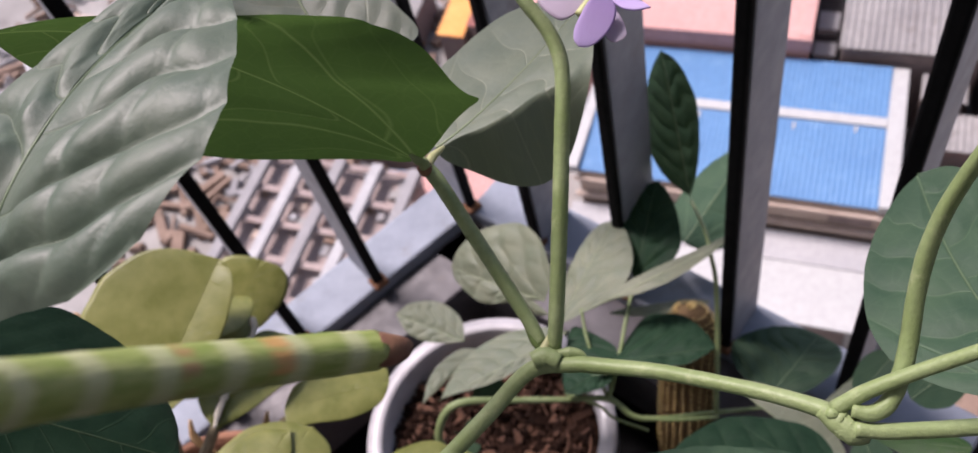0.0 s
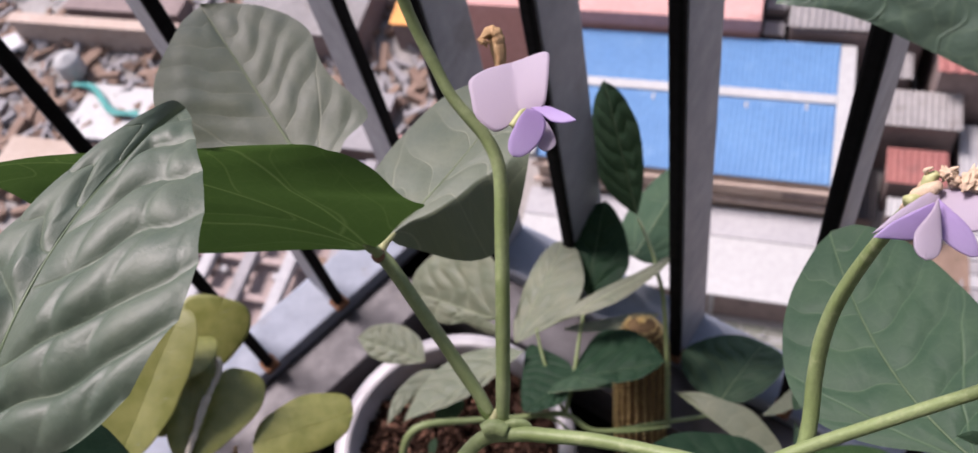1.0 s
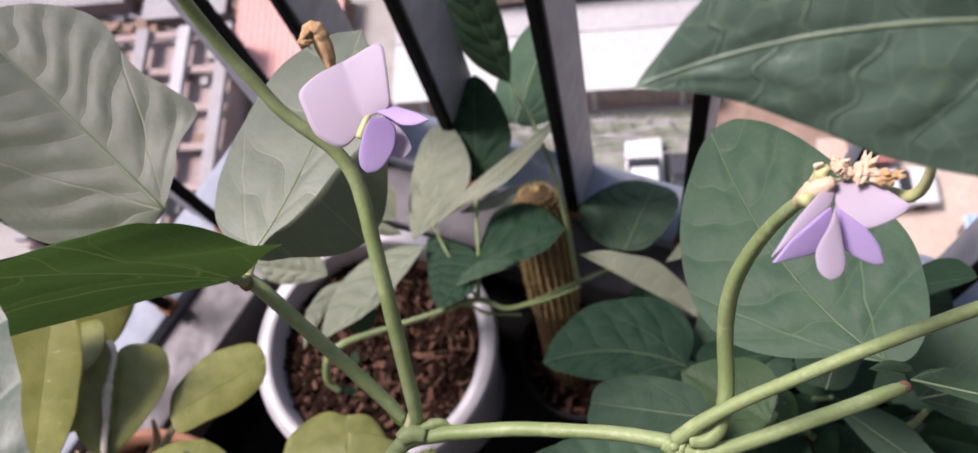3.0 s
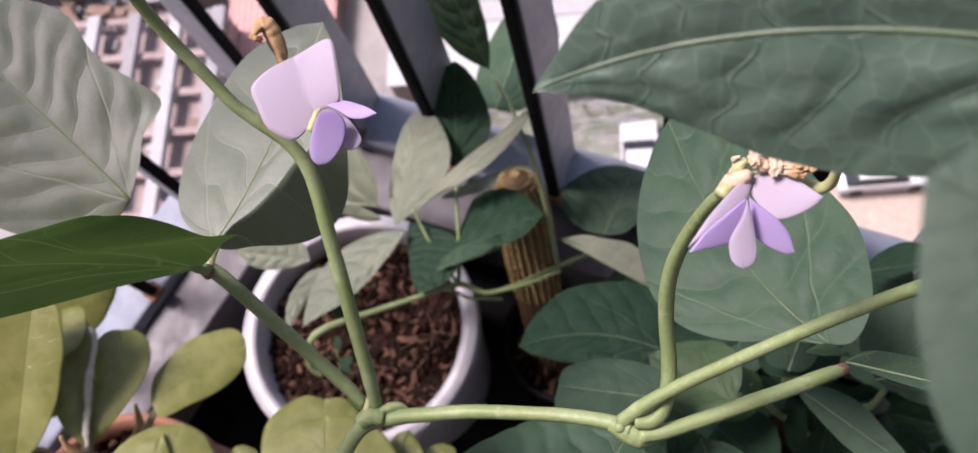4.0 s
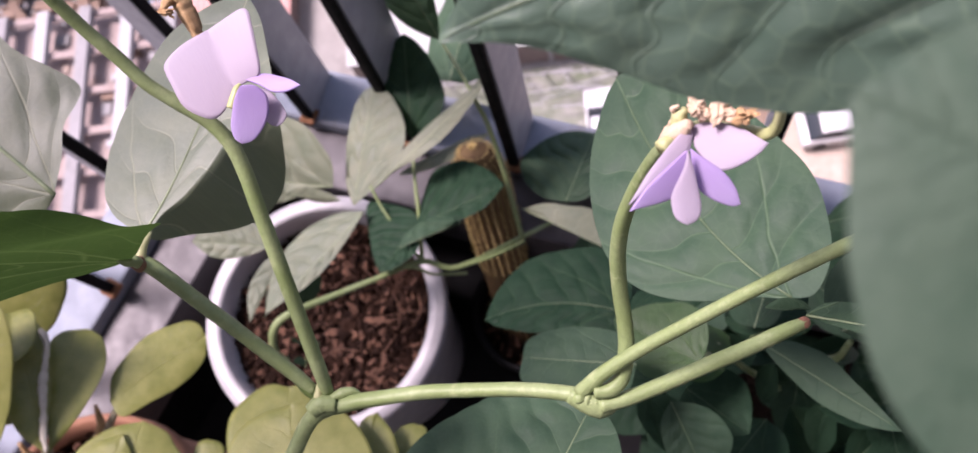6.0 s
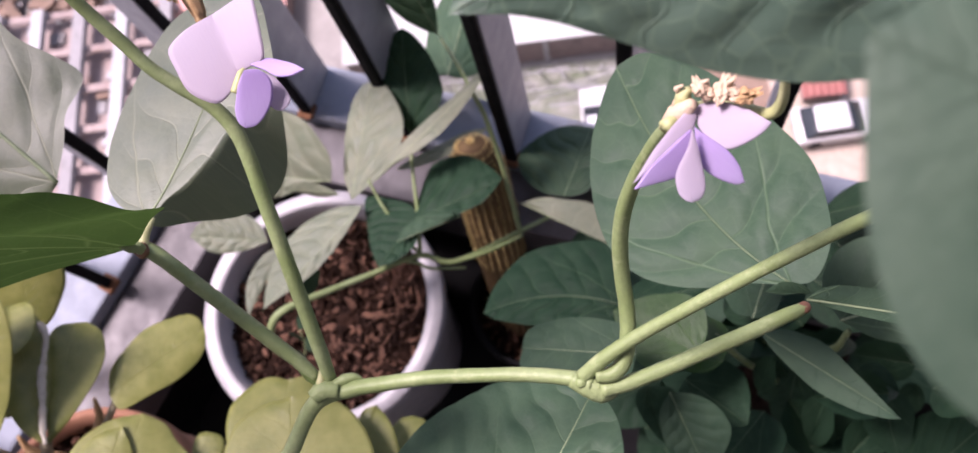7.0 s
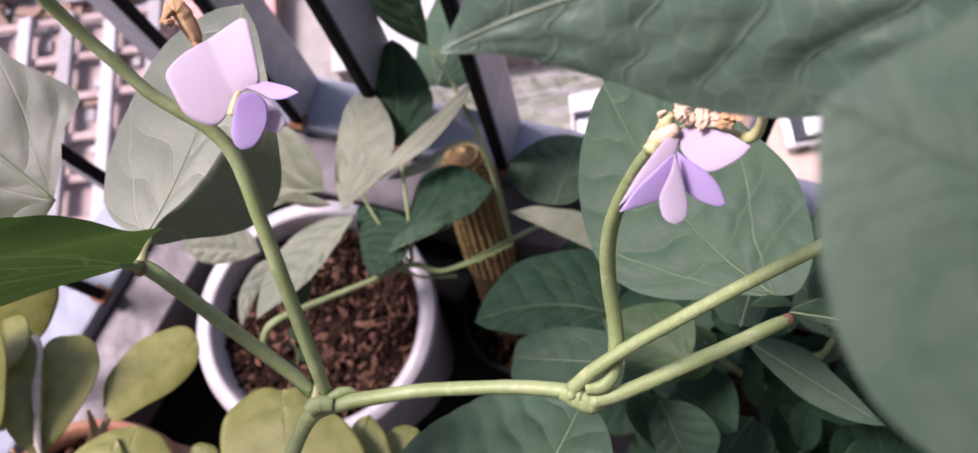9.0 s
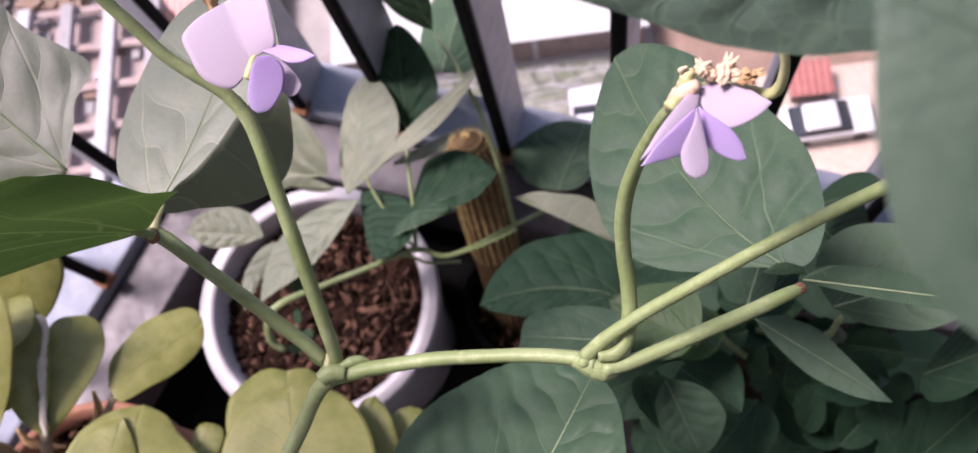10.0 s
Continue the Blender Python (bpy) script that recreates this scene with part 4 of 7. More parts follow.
leaf(bean_vine, 'leaflet', (0.0792, 0.0522, 0.8225), (0.0643, 0.0683, 0.8279), (0.0602, 0.0494, 0.8208), (0.0822, 0.0673, 0.8281), 0.45, 1.0, LEAF_NEAR, mid=(0.0718, 0.0602, 0.8252), edge_r=[(0, 0, 0), (-0.178, 0.649, 0), (-0.067, 0.937, -0), (0.151, 1, 0), (0.362, 0.966, -0), (0.5, 0.9, 0), (0.654, 0.779, -0), (0.761, 0.619, -0), (0.837, 0.452, -0), (0.9, 0.29, 0), (0.955, 0.135, 0), (1, 0, 0)], edge_l=[(0, 0, 0), (0.314, 0.795, -0), (0.558, 1, -0), (0.695, 0.849, -0), (0.766, 0.643, -0), (0.84, 0.472, -0), (0.903, 0.312, -0), (0.955, 0.144, -0), (1, 0, 0)], quilt=0.0003, bow=0.0018, rib=False, curl=0.004)
leaf(bean_vine, 'leaflet', (-0.0018, 0.0404, 0.6207), (0.0481, 0.0842, 0.6001), (0.0414, 0.0453, 0.6191), (-0.0094, 0.0919, 0.5951), 0.45, 1.0, LEAF_MID, mid=(0.0259, 0.0641, 0.6095), edge_r=[(0, 0, 0), (0.083, 0.661, -0), (0.254, 0.95, 0), (0.451, 0.983, 0), (0.613, 0.83, -0), (0.766, 0.608, 0), (0.904, 0.323, -0), (1, 0, 0)], edge_l=[(0, 0, 0), (-0.133, 0.223, -0), (-0.151, 0.529, -0), (-0.057, 0.777, 0), (0.105, 0.913, 0), (0.305, 1.01, 0), (0.542, 0.967, 0), (0.756, 0.758, -0), (0.916, 0.479, 0), (0.991, 0.214, -0), (1, 0, 0)], quilt=0.0020, veins=6, rake=0.9, rib=0.0004, curl=0.006)
leaf(bean_vine, 'leaflet', (0.0695, 0.0997, 0.5233), (0.0291, 0.1195, 0.5170), (0.0580, 0.1210, 0.5164), (0.0427, 0.0927, 0.5258), 0.45, 1.0, LEAF_MID, mid=(0.0493, 0.1096, 0.5202), edge_r=[(0, 0, 0), (0.078, 0.717, 0), (0.389, 1, -0), (0.753, 0.93, -0), (0.974, 0.563, 0), (1, 0, 0)], edge_l=[(0, 0, 0), (0.074, 0.709, -0), (0.427, 1, 0), (0.759, 0.876, 0), (0.98, 0.505, 0), (1, 0, 0)], quilt=0.0009, veins=6, rake=0.8)
leaf(bean_vine, 'leaflet', (0.0996, 0.0772, 0.6644), (0.1240, 0.0520, 0.7002), (0.1134, 0.0693, 0.6810), (0.1090, 0.0639, 0.6802), 0.45, 1.0, LEAF_MID, mid=(0.1118, 0.0646, 0.6823), edge_r=[(0, 0, 0), (0.122, 0.889, -0), (0.405, 1, -0), (0.637, 0.803, -0), (0.825, 0.426, -0), (1, 0, 0)], edge_l=[(0, 0, 0), (0.152, 0.509, -0), (0.38, 0.886, -0), (0.612, 1, -0), (0.818, 0.803, -0), (1, 0, 0)], quilt=0.0006, veins=8, rake=0.9, rib=0.0003)
leaf(bean_vine, 'leaflet', (0.1014, 0.0780, 0.6637), (0.0909, 0.0819, 0.6671), (0.0979, 0.0815, 0.6670), (0.0965, 0.0795, 0.6650), 0.45, 1.0, LEAF_MID, mid=(0.0961, 0.0799, 0.6654), edge_r=[(0, 0, 0), (0.276, 0.9, -0), (0.687, 1, -0), (1, 0, 0)], edge_l=[(0, 0, 0), (0.25, -0.683, -0), (0.617, 1, 0), (1, 0, 0)], quilt=0.0003)
leaf(bean_vine, 'leaflet', (-0.1771, 0.0895, 0.6875), (-0.1227, 0.0869, 0.6276), (-0.1610, 0.1256, 0.6476), (-0.1475, 0.0525, 0.6584), 0.5, 0.95, LEAF_DARK_SHADED, quilt=0.0008)
# flower with an upright standard
flower_one = group(bean_vine, 'flower', (-0.0004, 0.1635, 0.7056), 'pale lilac bean flower with darker violet wings')
leaf(flower_one, 'standard', (-0.0004, 0.1616, 0.7067), (-0.0011, 0.1746, 0.7114), (0.0091, 0.1681, 0.7087), (-0.0126, 0.1667, 0.7090), 0.45, 1.0, PETAL_PALE, mid=(-0.0008, 0.1681, 0.7091), quilt=0, rib=False, thick=0.0004, curl=0.006, edge_r=[(0, 0, 0), (0.004, 0.289, 0.0004), (0.001, 0.593, 0.001), (0.098, 0.743, 0.0016), (0.413, 0.855, 0.002), (0.754, 0.973, 0.002), (0.953, 1, 0.0018), (1.055, 0.869, 0.0014), (1.048, 0.574, 0.0008), (1.019, 0.269, 0.0004), (1, 0, 0)], edge_l=[(0, 0, 0), (-0.233, 0.261, 0.0004), (-0.326, 0.522, 0.001), (-0.221, 0.732, 0.0016), (0.024, 0.936, 0.002), (0.348, 0.998, 0.002), (0.653, 1, 0.0018), (0.81, 0.856, 0.0014), (0.93, 0.547, 0.0008), (0.975, 0.243, 0.0004), (1, 0, 0)])
leaf(flower_one, 'wing', (0.0019, 0.1591, 0.7107), (-0.0030, 0.1499, 0.7039), (0.0048, 0.1536, 0.7058), (-0.0022, 0.1555, 0.7083), 0.45, 1.0, PETAL_VIOLET, mid=(-0.0005, 0.1545, 0.7073), quilt=0, rib=False, thick=0.0004, curl=0.006, edge_r=[(0, 0, 0), (-0.007, 0.571, -0), (0.184, 1, -0), (0.491, 0.998, -0), (0.782, 0.753, -0), (0.952, 0.388, -0), (1, 0, 0)], edge_l=[(0, 0, 0), (0.208, 0.58, -0), (0.504, 0.917, 0), (0.747, 1, -0), (0.913, 0.695, -0), (1, 0, 0)])
leaf(flower_one, 'wing', (0.0026, 0.1620, 0.7073), (0.0137, 0.1556, 0.7077), (0.0085, 0.1607, 0.7075), (0.0066, 0.1573, 0.7074), 0.45, 1.0, PETAL_VIOLET, mid=(0.0082, 0.1588, 0.7075), quilt=0, rib=False, thick=0.0004, curl=0.006, edge_r=[(0, 0, 0), (0.233, 1, 0), (0.526, 0.965, -0), (0.795, 0.585, -0), (1, 0, 0)], edge_l=[(0, 0, 0), (0.265, 0.403, 0), (0.546, 1, -0), (0.791, 0.77, -0), (1, 0, 0)])
leaf(flower_one, 'keel', (0.0036, 0.1608, 0.7056), (0.0068, 0.1521, 0.7023), (0.0070, 0.1575, 0.7043), (0.0024, 0.1560, 0.7039), 0.45, 1.0, PETAL_PALE, mid=(0.0052, 0.1564, 0.7040), quilt=0, rib=False, thick=0.0004, curl=0.006, edge_r=[(0, 0, 0), (0.272, 0.869, -0), (0.64, 1, 0), (0.916, 0.694, 0), (1, 0, 0)], edge_l=[(0, 0, 0), (0.385, 0.533, -0), (0.637, 0.937, 0), (0.858, 1, 0), (0.996, 0.564, 0), (1, 0, 0)])
stalk(flower_one, 'calyx', [(-0.0024, 0.1573, 0.7065), (-0.0009, 0.1590, 0.7070), (0.0003, 0.1605, 0.7076), (0.0014, 0.1614, 0.7078)], [0.0011, 0.001238, 0.0009627, 0.0004126], STEM_PALE)
stalk(flower_one, 'withered_bloom', [(-0.0047, 0.1766, 0.7074), (-0.0044, 0.1788, 0.7093), (-0.0045, 0.1813, 0.7114), (-0.0048, 0.1835, 0.7135), (-0.0065, 0.1837, 0.7143), (-0.0086, 0.1813, 0.7147)], [0.0008919, 0.001521, 0.001638, 0.001754, 0.001373, 0.0004968], DRY, label='withered brown bloom', wobble=0.25, ridge=0.22)
husk(flower_one, 'withered_tip', (-0.0080, 0.1807, 0.7144), .0013, DRY, 'torn end of the withered bloom')
# nodding flower
flower_two = group(bean_vine, 'flower', (0.0717, 0.1017, 0.7378), 'nodding lilac bean flower with violet wings')
leaf(flower_two, 'standard', (0.0771, 0.1020, 0.7358), (0.0873, 0.0959, 0.7370), (0.0831, 0.1016, 0.7370), (0.0793, 0.0950, 0.7352), 0.45, 1.0, PETAL_PALE, mid=(0.0822, 0.0989, 0.7364), quilt=0, rib=False, thick=0.0004, curl=0.006, edge_r=[(0, 0, 0), (0.027, 0.761, -0), (0.328, 1, 0), (0.665, 0.698, 0), (0.88, 0.276, -0), (1, 0, 0)], edge_l=[(0, 0, 0), (0.07, 0.363, -0), (0.26, 0.797, -0), (0.436, 1, -0), (0.721, 0.673, 0), (0.904, 0.314, -0), (1, 0, 0)])
leaf(flower_two, 'standard', (0.0770, 0.1018, 0.7364), (0.0627, 0.0940, 0.7400), (0.0699, 0.0998, 0.7387), (0.0710, 0.0974, 0.7376), 0.45, 1.0, PETAL_PALE, mid=(0.0699, 0.0979, 0.7382), quilt=0, rib=False, thick=0.0004, curl=0.006, edge_r=[(0, 0, 0), (-0.069, 0.856, -0), (0.189, 1, -0), (0.58, 0.711, -0), (0.855, 0.26, -0), (1, 0, 0)], edge_l=[(0, 0, 0), (0.142, 1, -0), (0.456, 0.587, -0), (0.752, 0.319, 0), (0.923, 0.282, -0), (1, 0, 0)])
leaf(flower_two, 'wing', (0.0744, 0.0988, 0.7401), (0.0625, 0.0929, 0.7404), (0.0688, 0.0966, 0.7406), (0.0706, 0.0930, 0.7378), 0.45, 1.0, PETAL_VIOLET, mid=(0.0684, 0.0959, 0.7403), quilt=0, rib=False, thick=0.0004, curl=0.006, edge_r=[(0, 0, 0), (0.334, 0.626, -0), (0.674, 1, 0), (1, 0, 0)], edge_l=[(0, 0, 0), (0.111, 0.635, -0), (0.294, 1, -0), (0.472, 0.952, -0), (0.777, 0.417, -0), (1, 0, 0)])
leaf(flower_two, 'wing', (0.0748, 0.0986, 0.7414), (0.0787, 0.0879, 0.7388), (0.0778, 0.0941, 0.7407), (0.0737, 0.0930, 0.7391), 0.45, 1.0, PETAL_VIOLET, mid=(0.0767, 0.0932, 0.7401), quilt=0, rib=False, thick=0.0004, curl=0.006, edge_r=[(0, 0, 0), (0.262, 0.502, 0), (0.523, 1, 0), (0.772, 0.834, -0), (1, 0, 0)], edge_l=[(0, 0, 0), (0.323, 0.728, -0), (0.551, 1, 0), (0.792, 0.722, 0), (0.952, 0.357, -0), (1, 0, 0)])
leaf(flower_two, 'keel', (0.0739, 0.0976, 0.7435), (0.0697, 0.0876, 0.7400), (0.0739, 0.0924, 0.7416), (0.0698, 0.0939, 0.7423), 0.45, 1.0, PETAL_PALE, mid=(0.0718, 0.0926, 0.7418), quilt=0, rib=False, thick=0.0004, curl=0.006, edge_r=[(0, 0, 0), (0.255, 0.461, -0), (0.579, 0.881, 0), (0.809, 1, 0), (0.947, 0.625, -0), (1, 0, 0)], edge_l=[(0, 0, 0), (0.257, 0.272, -0), (0.585, 1, -0), (0.815, 0.981, 0), (0.951, 0.55, -0), (1, 0, 0)])
stalk(flower_two, 'calyx', [(0.0733, 0.1048, 0.7295), (0.0744, 0.1043, 0.7329), (0.0757, 0.1037, 0.7362), (0.0771, 0.1034, 0.7386)], [0.0011, 0.0018, 0.0017, 0.0008], DRY_PALE)
husk(flower_two, 'withered_bud', (0.0745, 0.1047, 0.7341), 0.0016, DRY_PALE, 'shrivelled tan bud')
husk(flower_two, 'withered_bud', (0.0792, 0.1054, 0.7383), 0.0020, DRY_PALE, 'shrivelled tan bud')
husk(flower_two, 'withered_bud', (0.0800, 0.1041, 0.7380), 0.0015, DRY_PALE, 'shrivelled tan bud')
husk(flower_two, 'withered_bud', (0.0822, 0.1035, 0.7384), 0.0021, DRY_PALE, 'shrivelled tan bud')
husk(flower_two, 'withered_bud', (0.0836, 0.1023, 0.7384), 0.0016, DRY_PALE, 'shrivelled tan bud')
husk(flower_two, 'withered_bud', (0.0849, 0.1013, 0.7384), 0.0020, DRY, 'shrivelled tan bud')
stalk(flower_two, 'bud', [(0.0759, 0.1050, 0.7356), (0.0766, 0.1058, 0.7372), (0.0774, 0.1060, 0.7386)], [0.0012, 0.0013, 0.0006], STEM_PALE, label='small green bud')
stalk(flower_two, 'withered_bract', [(0.0762, 0.1062, 0.7373), (0.0757, 0.1068, 0.7385), (0.0766, 0.1065, 0.7397)], [0.0003, 0.0005, 0.0002], DRY_PALE)
stalk(flower_two, 'withered_bract', [(0.0802, 0.1051, 0.7379), (0.0796, 0.1058, 0.7391), (0.0805, 0.1055, 0.7403)], [0.0003, 0.0005, 0.0002], DRY_PALE)
stalk(flower_two, 'withered_bract', [(0.0838, 0.1033, 0.7383), (0.0833, 0.1040, 0.7394), (0.0841, 0.1037, 0.7407)], [0.0003, 0.0005, 0.0002], DRY_PALE)
# seedling vine in the white pot
stalk(bean_seedling, 'stem', [(-0.1297, 0.2162, 0.2919), (-0.1338, 0.2237, 0.3006), (-0.1267, 0.2332, 0.3157), (-0.1132, 0.2381, 0.3214), (-0.0847, 0.2430, 0.3093), (-0.0553, 0.2470, 0.2974), (-0.0224, 0.2504, 0.2865), (-0.0018, 0.2406, 0.2747), (0.0481, 0.2499, 0.2566), (0.0854, 0.2564, 0.2454)], [0.0022, 0.0026, 0.0028, 0.0026, 0.0022, 0.002, 0.0022, 0.0019, 0.0018, 0.0012], STEM)
stalk(bean_seedling, 'shoot', [(0.0481, 0.2499, 0.2566), (0.0528, 0.2863, 0.2858), (0.0544, 0.3131, 0.3194), (0.0522, 0.3251, 0.3363), (0.0505, 0.3460, 0.3359), (0.0461, 0.3874, 0.3133)], [0.0018, 0.0017, 0.0015, 0.0013, 0.0012, 0.001], STEM)
stalk(bean_seedling, 'tendril', [(-0.0018, 0.2406, 0.2747), (0.0207, 0.2407, 0.2689), (0.0491, 0.2449, 0.2602)], [0.0012, 0.0015, 0.0012], STEM)
stalk(bean_seedling, 'shoot', [(-0.0224, 0.2504, 0.2865), (-0.0133, 0.2747, 0.2979), (-0.0066, 0.2981, 0.3071), (-0.0019, 0.3155, 0.3092)], [0.0016, 0.0014, 0.0012, 0.0011], STEM)
stalk(bean_seedling, 'shoot', [(-0.0224, 0.2504, 0.2865), (-0.0283, 0.2677, 0.2910), (-0.0342, 0.2906, 0.3006), (-0.0363, 0.3079, 0.3083)], [0.0012, 0.0011, 0.001, 0.0009], STEM)
stalk(bean_seedling, 'tendril', [(-0.0526, 0.2606, 0.2775), (-0.0300, 0.2525, 0.2720), (-0.0201, 0.2446, 0.2681), (0.0020, 0.2399, 0.2547)], [0.001, 0.0012, 0.001, 0.001], STEM)
# seedling leaflets
leaf(bean_seedling, 'leaflet', (-0.1261, 0.3092, 0.2707), (-0.1795, 0.3339, 0.2750), (-0.1421, 0.3368, 0.2783), (-0.1545, 0.3114, 0.2696), 0.45, 1.0, LEAF_PALE, mid=(-0.1528, 0.3216, 0.2728), edge_r=[(0, 0, 0), (0.114, 0.614, 0), (0.325, 0.98, 0), (0.621, 1, 0), (0.873, 0.585, 0), (1, 0, 0)], edge_l=[(0, 0, 0), (0.202, 0.579, -0), (0.473, 1, 0), (0.752, 0.953, 0), (1, 0, 0)], quilt=0.0014, veins=6, rake=0.8)
leaf(bean_seedling, 'leaflet', (-0.0631, 0.3220, 0.2985), (-0.1378, 0.3705, 0.2773), (-0.0812, 0.3795, 0.3161), (-0.1020, 0.3315, 0.2796), 0.45, 1.0, LEAF_PALE, mid=(-0.1004, 0.3462, 0.2879), edge_r=[(0, 0, 0), (-0.018, 0.339, -0), (0.034, 0.581, -0), (0.179, 0.86, -0), (0.447, 1, 0), (0.789, 0.73, 0), (0.969, 0.359, 0), (1, 0, 0)], edge_l=[(0, 0, 0), (0.169, 0.24, -0), (0.379, 0.725, 0), (0.607, 1, -0), (0.829, 0.674, 0), (0.946, 0.356, 0), (1, 0, 0)], quilt=0.0027, veins=5, rake=0.9)
leaf(bean_seedling, 'leaflet', (-0.0459, 0.2941, 0.3031), (-0.1362, 0.2512, 0.2967), (-0.0980, 0.3007, 0.2883), (-0.0828, 0.2663, 0.3041), 0.45, 1.0, LEAF_PALE, mid=(-0.0911, 0.2726, 0.2999), edge_r=[(0, 0, 0), (0.14, 0.626, -0), (0.337, 0.971, -0), (0.545, 1, -0), (0.753, 0.751, 0), (0.9, 0.382, 0), (1, 0, 0)], edge_l=[(0, 0, 0), (0.117, 0.353, -0), (0.323, 0.811, -0), (0.531, 1, 0), (0.723, 0.746, 0), (0.875, 0.331, 0), (1, 0, 0)], quilt=0.0022, veins=7, rake=1.0)
leaf(bean_seedling, 'leaflet', (-0.1132, 0.2949, 0.2855), (-0.1507, 0.2548, 0.2850), (-0.1386, 0.2848, 0.2870), (-0.1325, 0.2791, 0.2857), 0.45, 1.0, LEAF_PALE, mid=(-0.1319, 0.2748, 0.2852), edge_r=[(0, 0, 0), (0.157, 0.762, 0), (0.435, 1, -0), (0.728, 0.781, 0), (1, 0, 0)], edge_l=[(0, 0, 0), (0.161, -0.16, 0), (0.453, 1, -0), (0.736, 0.75, 0), (1, 0, 0)], quilt=0.0011, veins=5, rake=0.8)
leaf(bean_seedling, 'leaflet', (-0.1035, 0.2586, 0.2731), (-0.1094, 0.2678, 0.2898), (-0.0972, 0.2741, 0.2848), (-0.1152, 0.2582, 0.2809), 0.5, 1.1, LEAF_MID, quilt=0.0006, veins=6, rake=0.9)
leaf(bean_seedling, 'leaflet', (-0.0954, 0.3335, 0.2878), (-0.0594, 0.3083, 0.3026), (-0.0727, 0.3235, 0.3016), (-0.0769, 0.3193, 0.2881), 0.38, 1.5, LEAF_PALE, quilt=0.0007, veins=5, rake=1.0)
leaf(bean_seedling, 'leaflet', (-0.0537, 0.3047, 0.2953), (-0.0117, 0.3802, 0.3069), (-0.0058, 0.3205, 0.3136), (-0.0474, 0.3465, 0.2948), 0.45, 1.0, LEAF_PALE, mid=(-0.0327, 0.3425, 0.3011), edge_r=[(0, 0, 0), (0.127, 0.352, -0), (0.315, 0.746, 0), (0.512, 1, 0), (0.725, 0.844, -0), (0.94, 0.424, -0), (1, 0, 0)], edge_l=[(0, 0, 0), (0.182, 0.627, -0), (0.383, 0.926, -0), (0.616, 1, 0), (0.812, 0.798, -0), (0.942, 0.48, -0), (1, 0, 0)], quilt=0.0022, veins=6, rake=0.8)
leaf(bean_seedling, 'leaflet', (0.0010, 0.3344, 0.2987), (0.0230, 0.4005, 0.3243), (0.0361, 0.3532, 0.3169), (-0.0098, 0.3732, 0.3047), 0.45, 1.0, LEAF_DARK_SHADED, mid=(0.0120, 0.3675, 0.3115), edge_r=[(0, 0, 0), (0.136, 0.718, 0), (0.324, 1, -0), (0.523, 0.95, 0), (0.753, 0.625, 0), (0.911, 0.315, 0), (1, 0, 0)], edge_l=[(0, 0, 0), (0.163, 0.393, -0), (0.382, 0.763, -0), (0.598, 1, -0), (0.79, 0.748, 0), (0.932, 0.352, 0), (1, 0, 0)], quilt=0.0022, veins=5, rake=0.9)
leaf(bean_seedling, 'leaflet', (0.0452, 0.3857, 0.3204), (0.0309, 0.4225, 0.4316), (0.0533, 0.3918, 0.3758), (0.0177, 0.4176, 0.3627), 0.45, 1.0, LEAF_MID, mid=(0.0381, 0.4041, 0.3760), edge_r=[(0, 0, 0), (0.169, 0.47, -0), (0.427, 0.912, -0), (0.684, 1, 0), (0.872, 0.741, -0), (0.968, 0.406, 0), (1, 0, 0)], edge_l=[(0, 0, 0), (0.045, 0.342, 0), (0.166, 0.771, -0), (0.331, 1, -0), (0.554, 0.905, -0), (0.777, 0.602, 0), (0.916, 0.284, -0), (1, 0, 0)], quilt=0.0022, veins=7, rake=1.0)
leaf(bean_seedling, 'leaflet', (0.0408, 0.3849, 0.2644), (0.1108, 0.4932, 0.2529), (0.1005, 0.4177, 0.2445), (0.0398, 0.4413, 0.2426), 0.38, 1.45, LEAF_MID, quilt=0.0018, veins=5, rake=0.8)
leaf(bean_seedling, 'leaflet', (-0.0366, 0.2990, 0.3178), (0.0780, 0.3362, 0.3466), (0.0135, 0.3220, 0.3283), (0.0173, 0.3053, 0.3349), 0.45, 1.0, LEAF_PALE, mid=(0.0207, 0.3176, 0.3322), edge_r=[(0, 0, 0), (0.161, 0.769, -0), (0.344, 0.913, -0), (0.524, 0.971, -0), (0.701, 0.943, -0), (0.879, 1, -0), (1, 0, 0)], edge_l=[(0, 0, 0), (0.187, 0.068, 0), (0.368, 0.713, -0), (0.554, 1, -0), (0.737, 0.717, -0), (0.895, 0.022, -0), (1, 0, 0)], quilt=0.0014, veins=7, rake=0.9)
leaf(bean_seedling, 'leaflet', (-0.0187, 0.3249, 0.2695), (0.0532, 0.3307, 0.2655), (0.0129, 0.3340, 0.2640), (0.0148, 0.3173, 0.2736), 0.45, 1.0, LEAF_PALE, mid=(0.0172, 0.3278, 0.2675), edge_r=[(0, 0, 0), (0.207, 0.629, -0), (0.511, 1, 0), (0.777, 0.993, 0), (1, 0, 0)], edge_l=[(0, 0, 0), (0.213, 0.804, 0), (0.5, 1, 0), (0.769, 0.652, 0), (1, 0, 0)], quilt=0.0010, veins=5, rake=1.0)
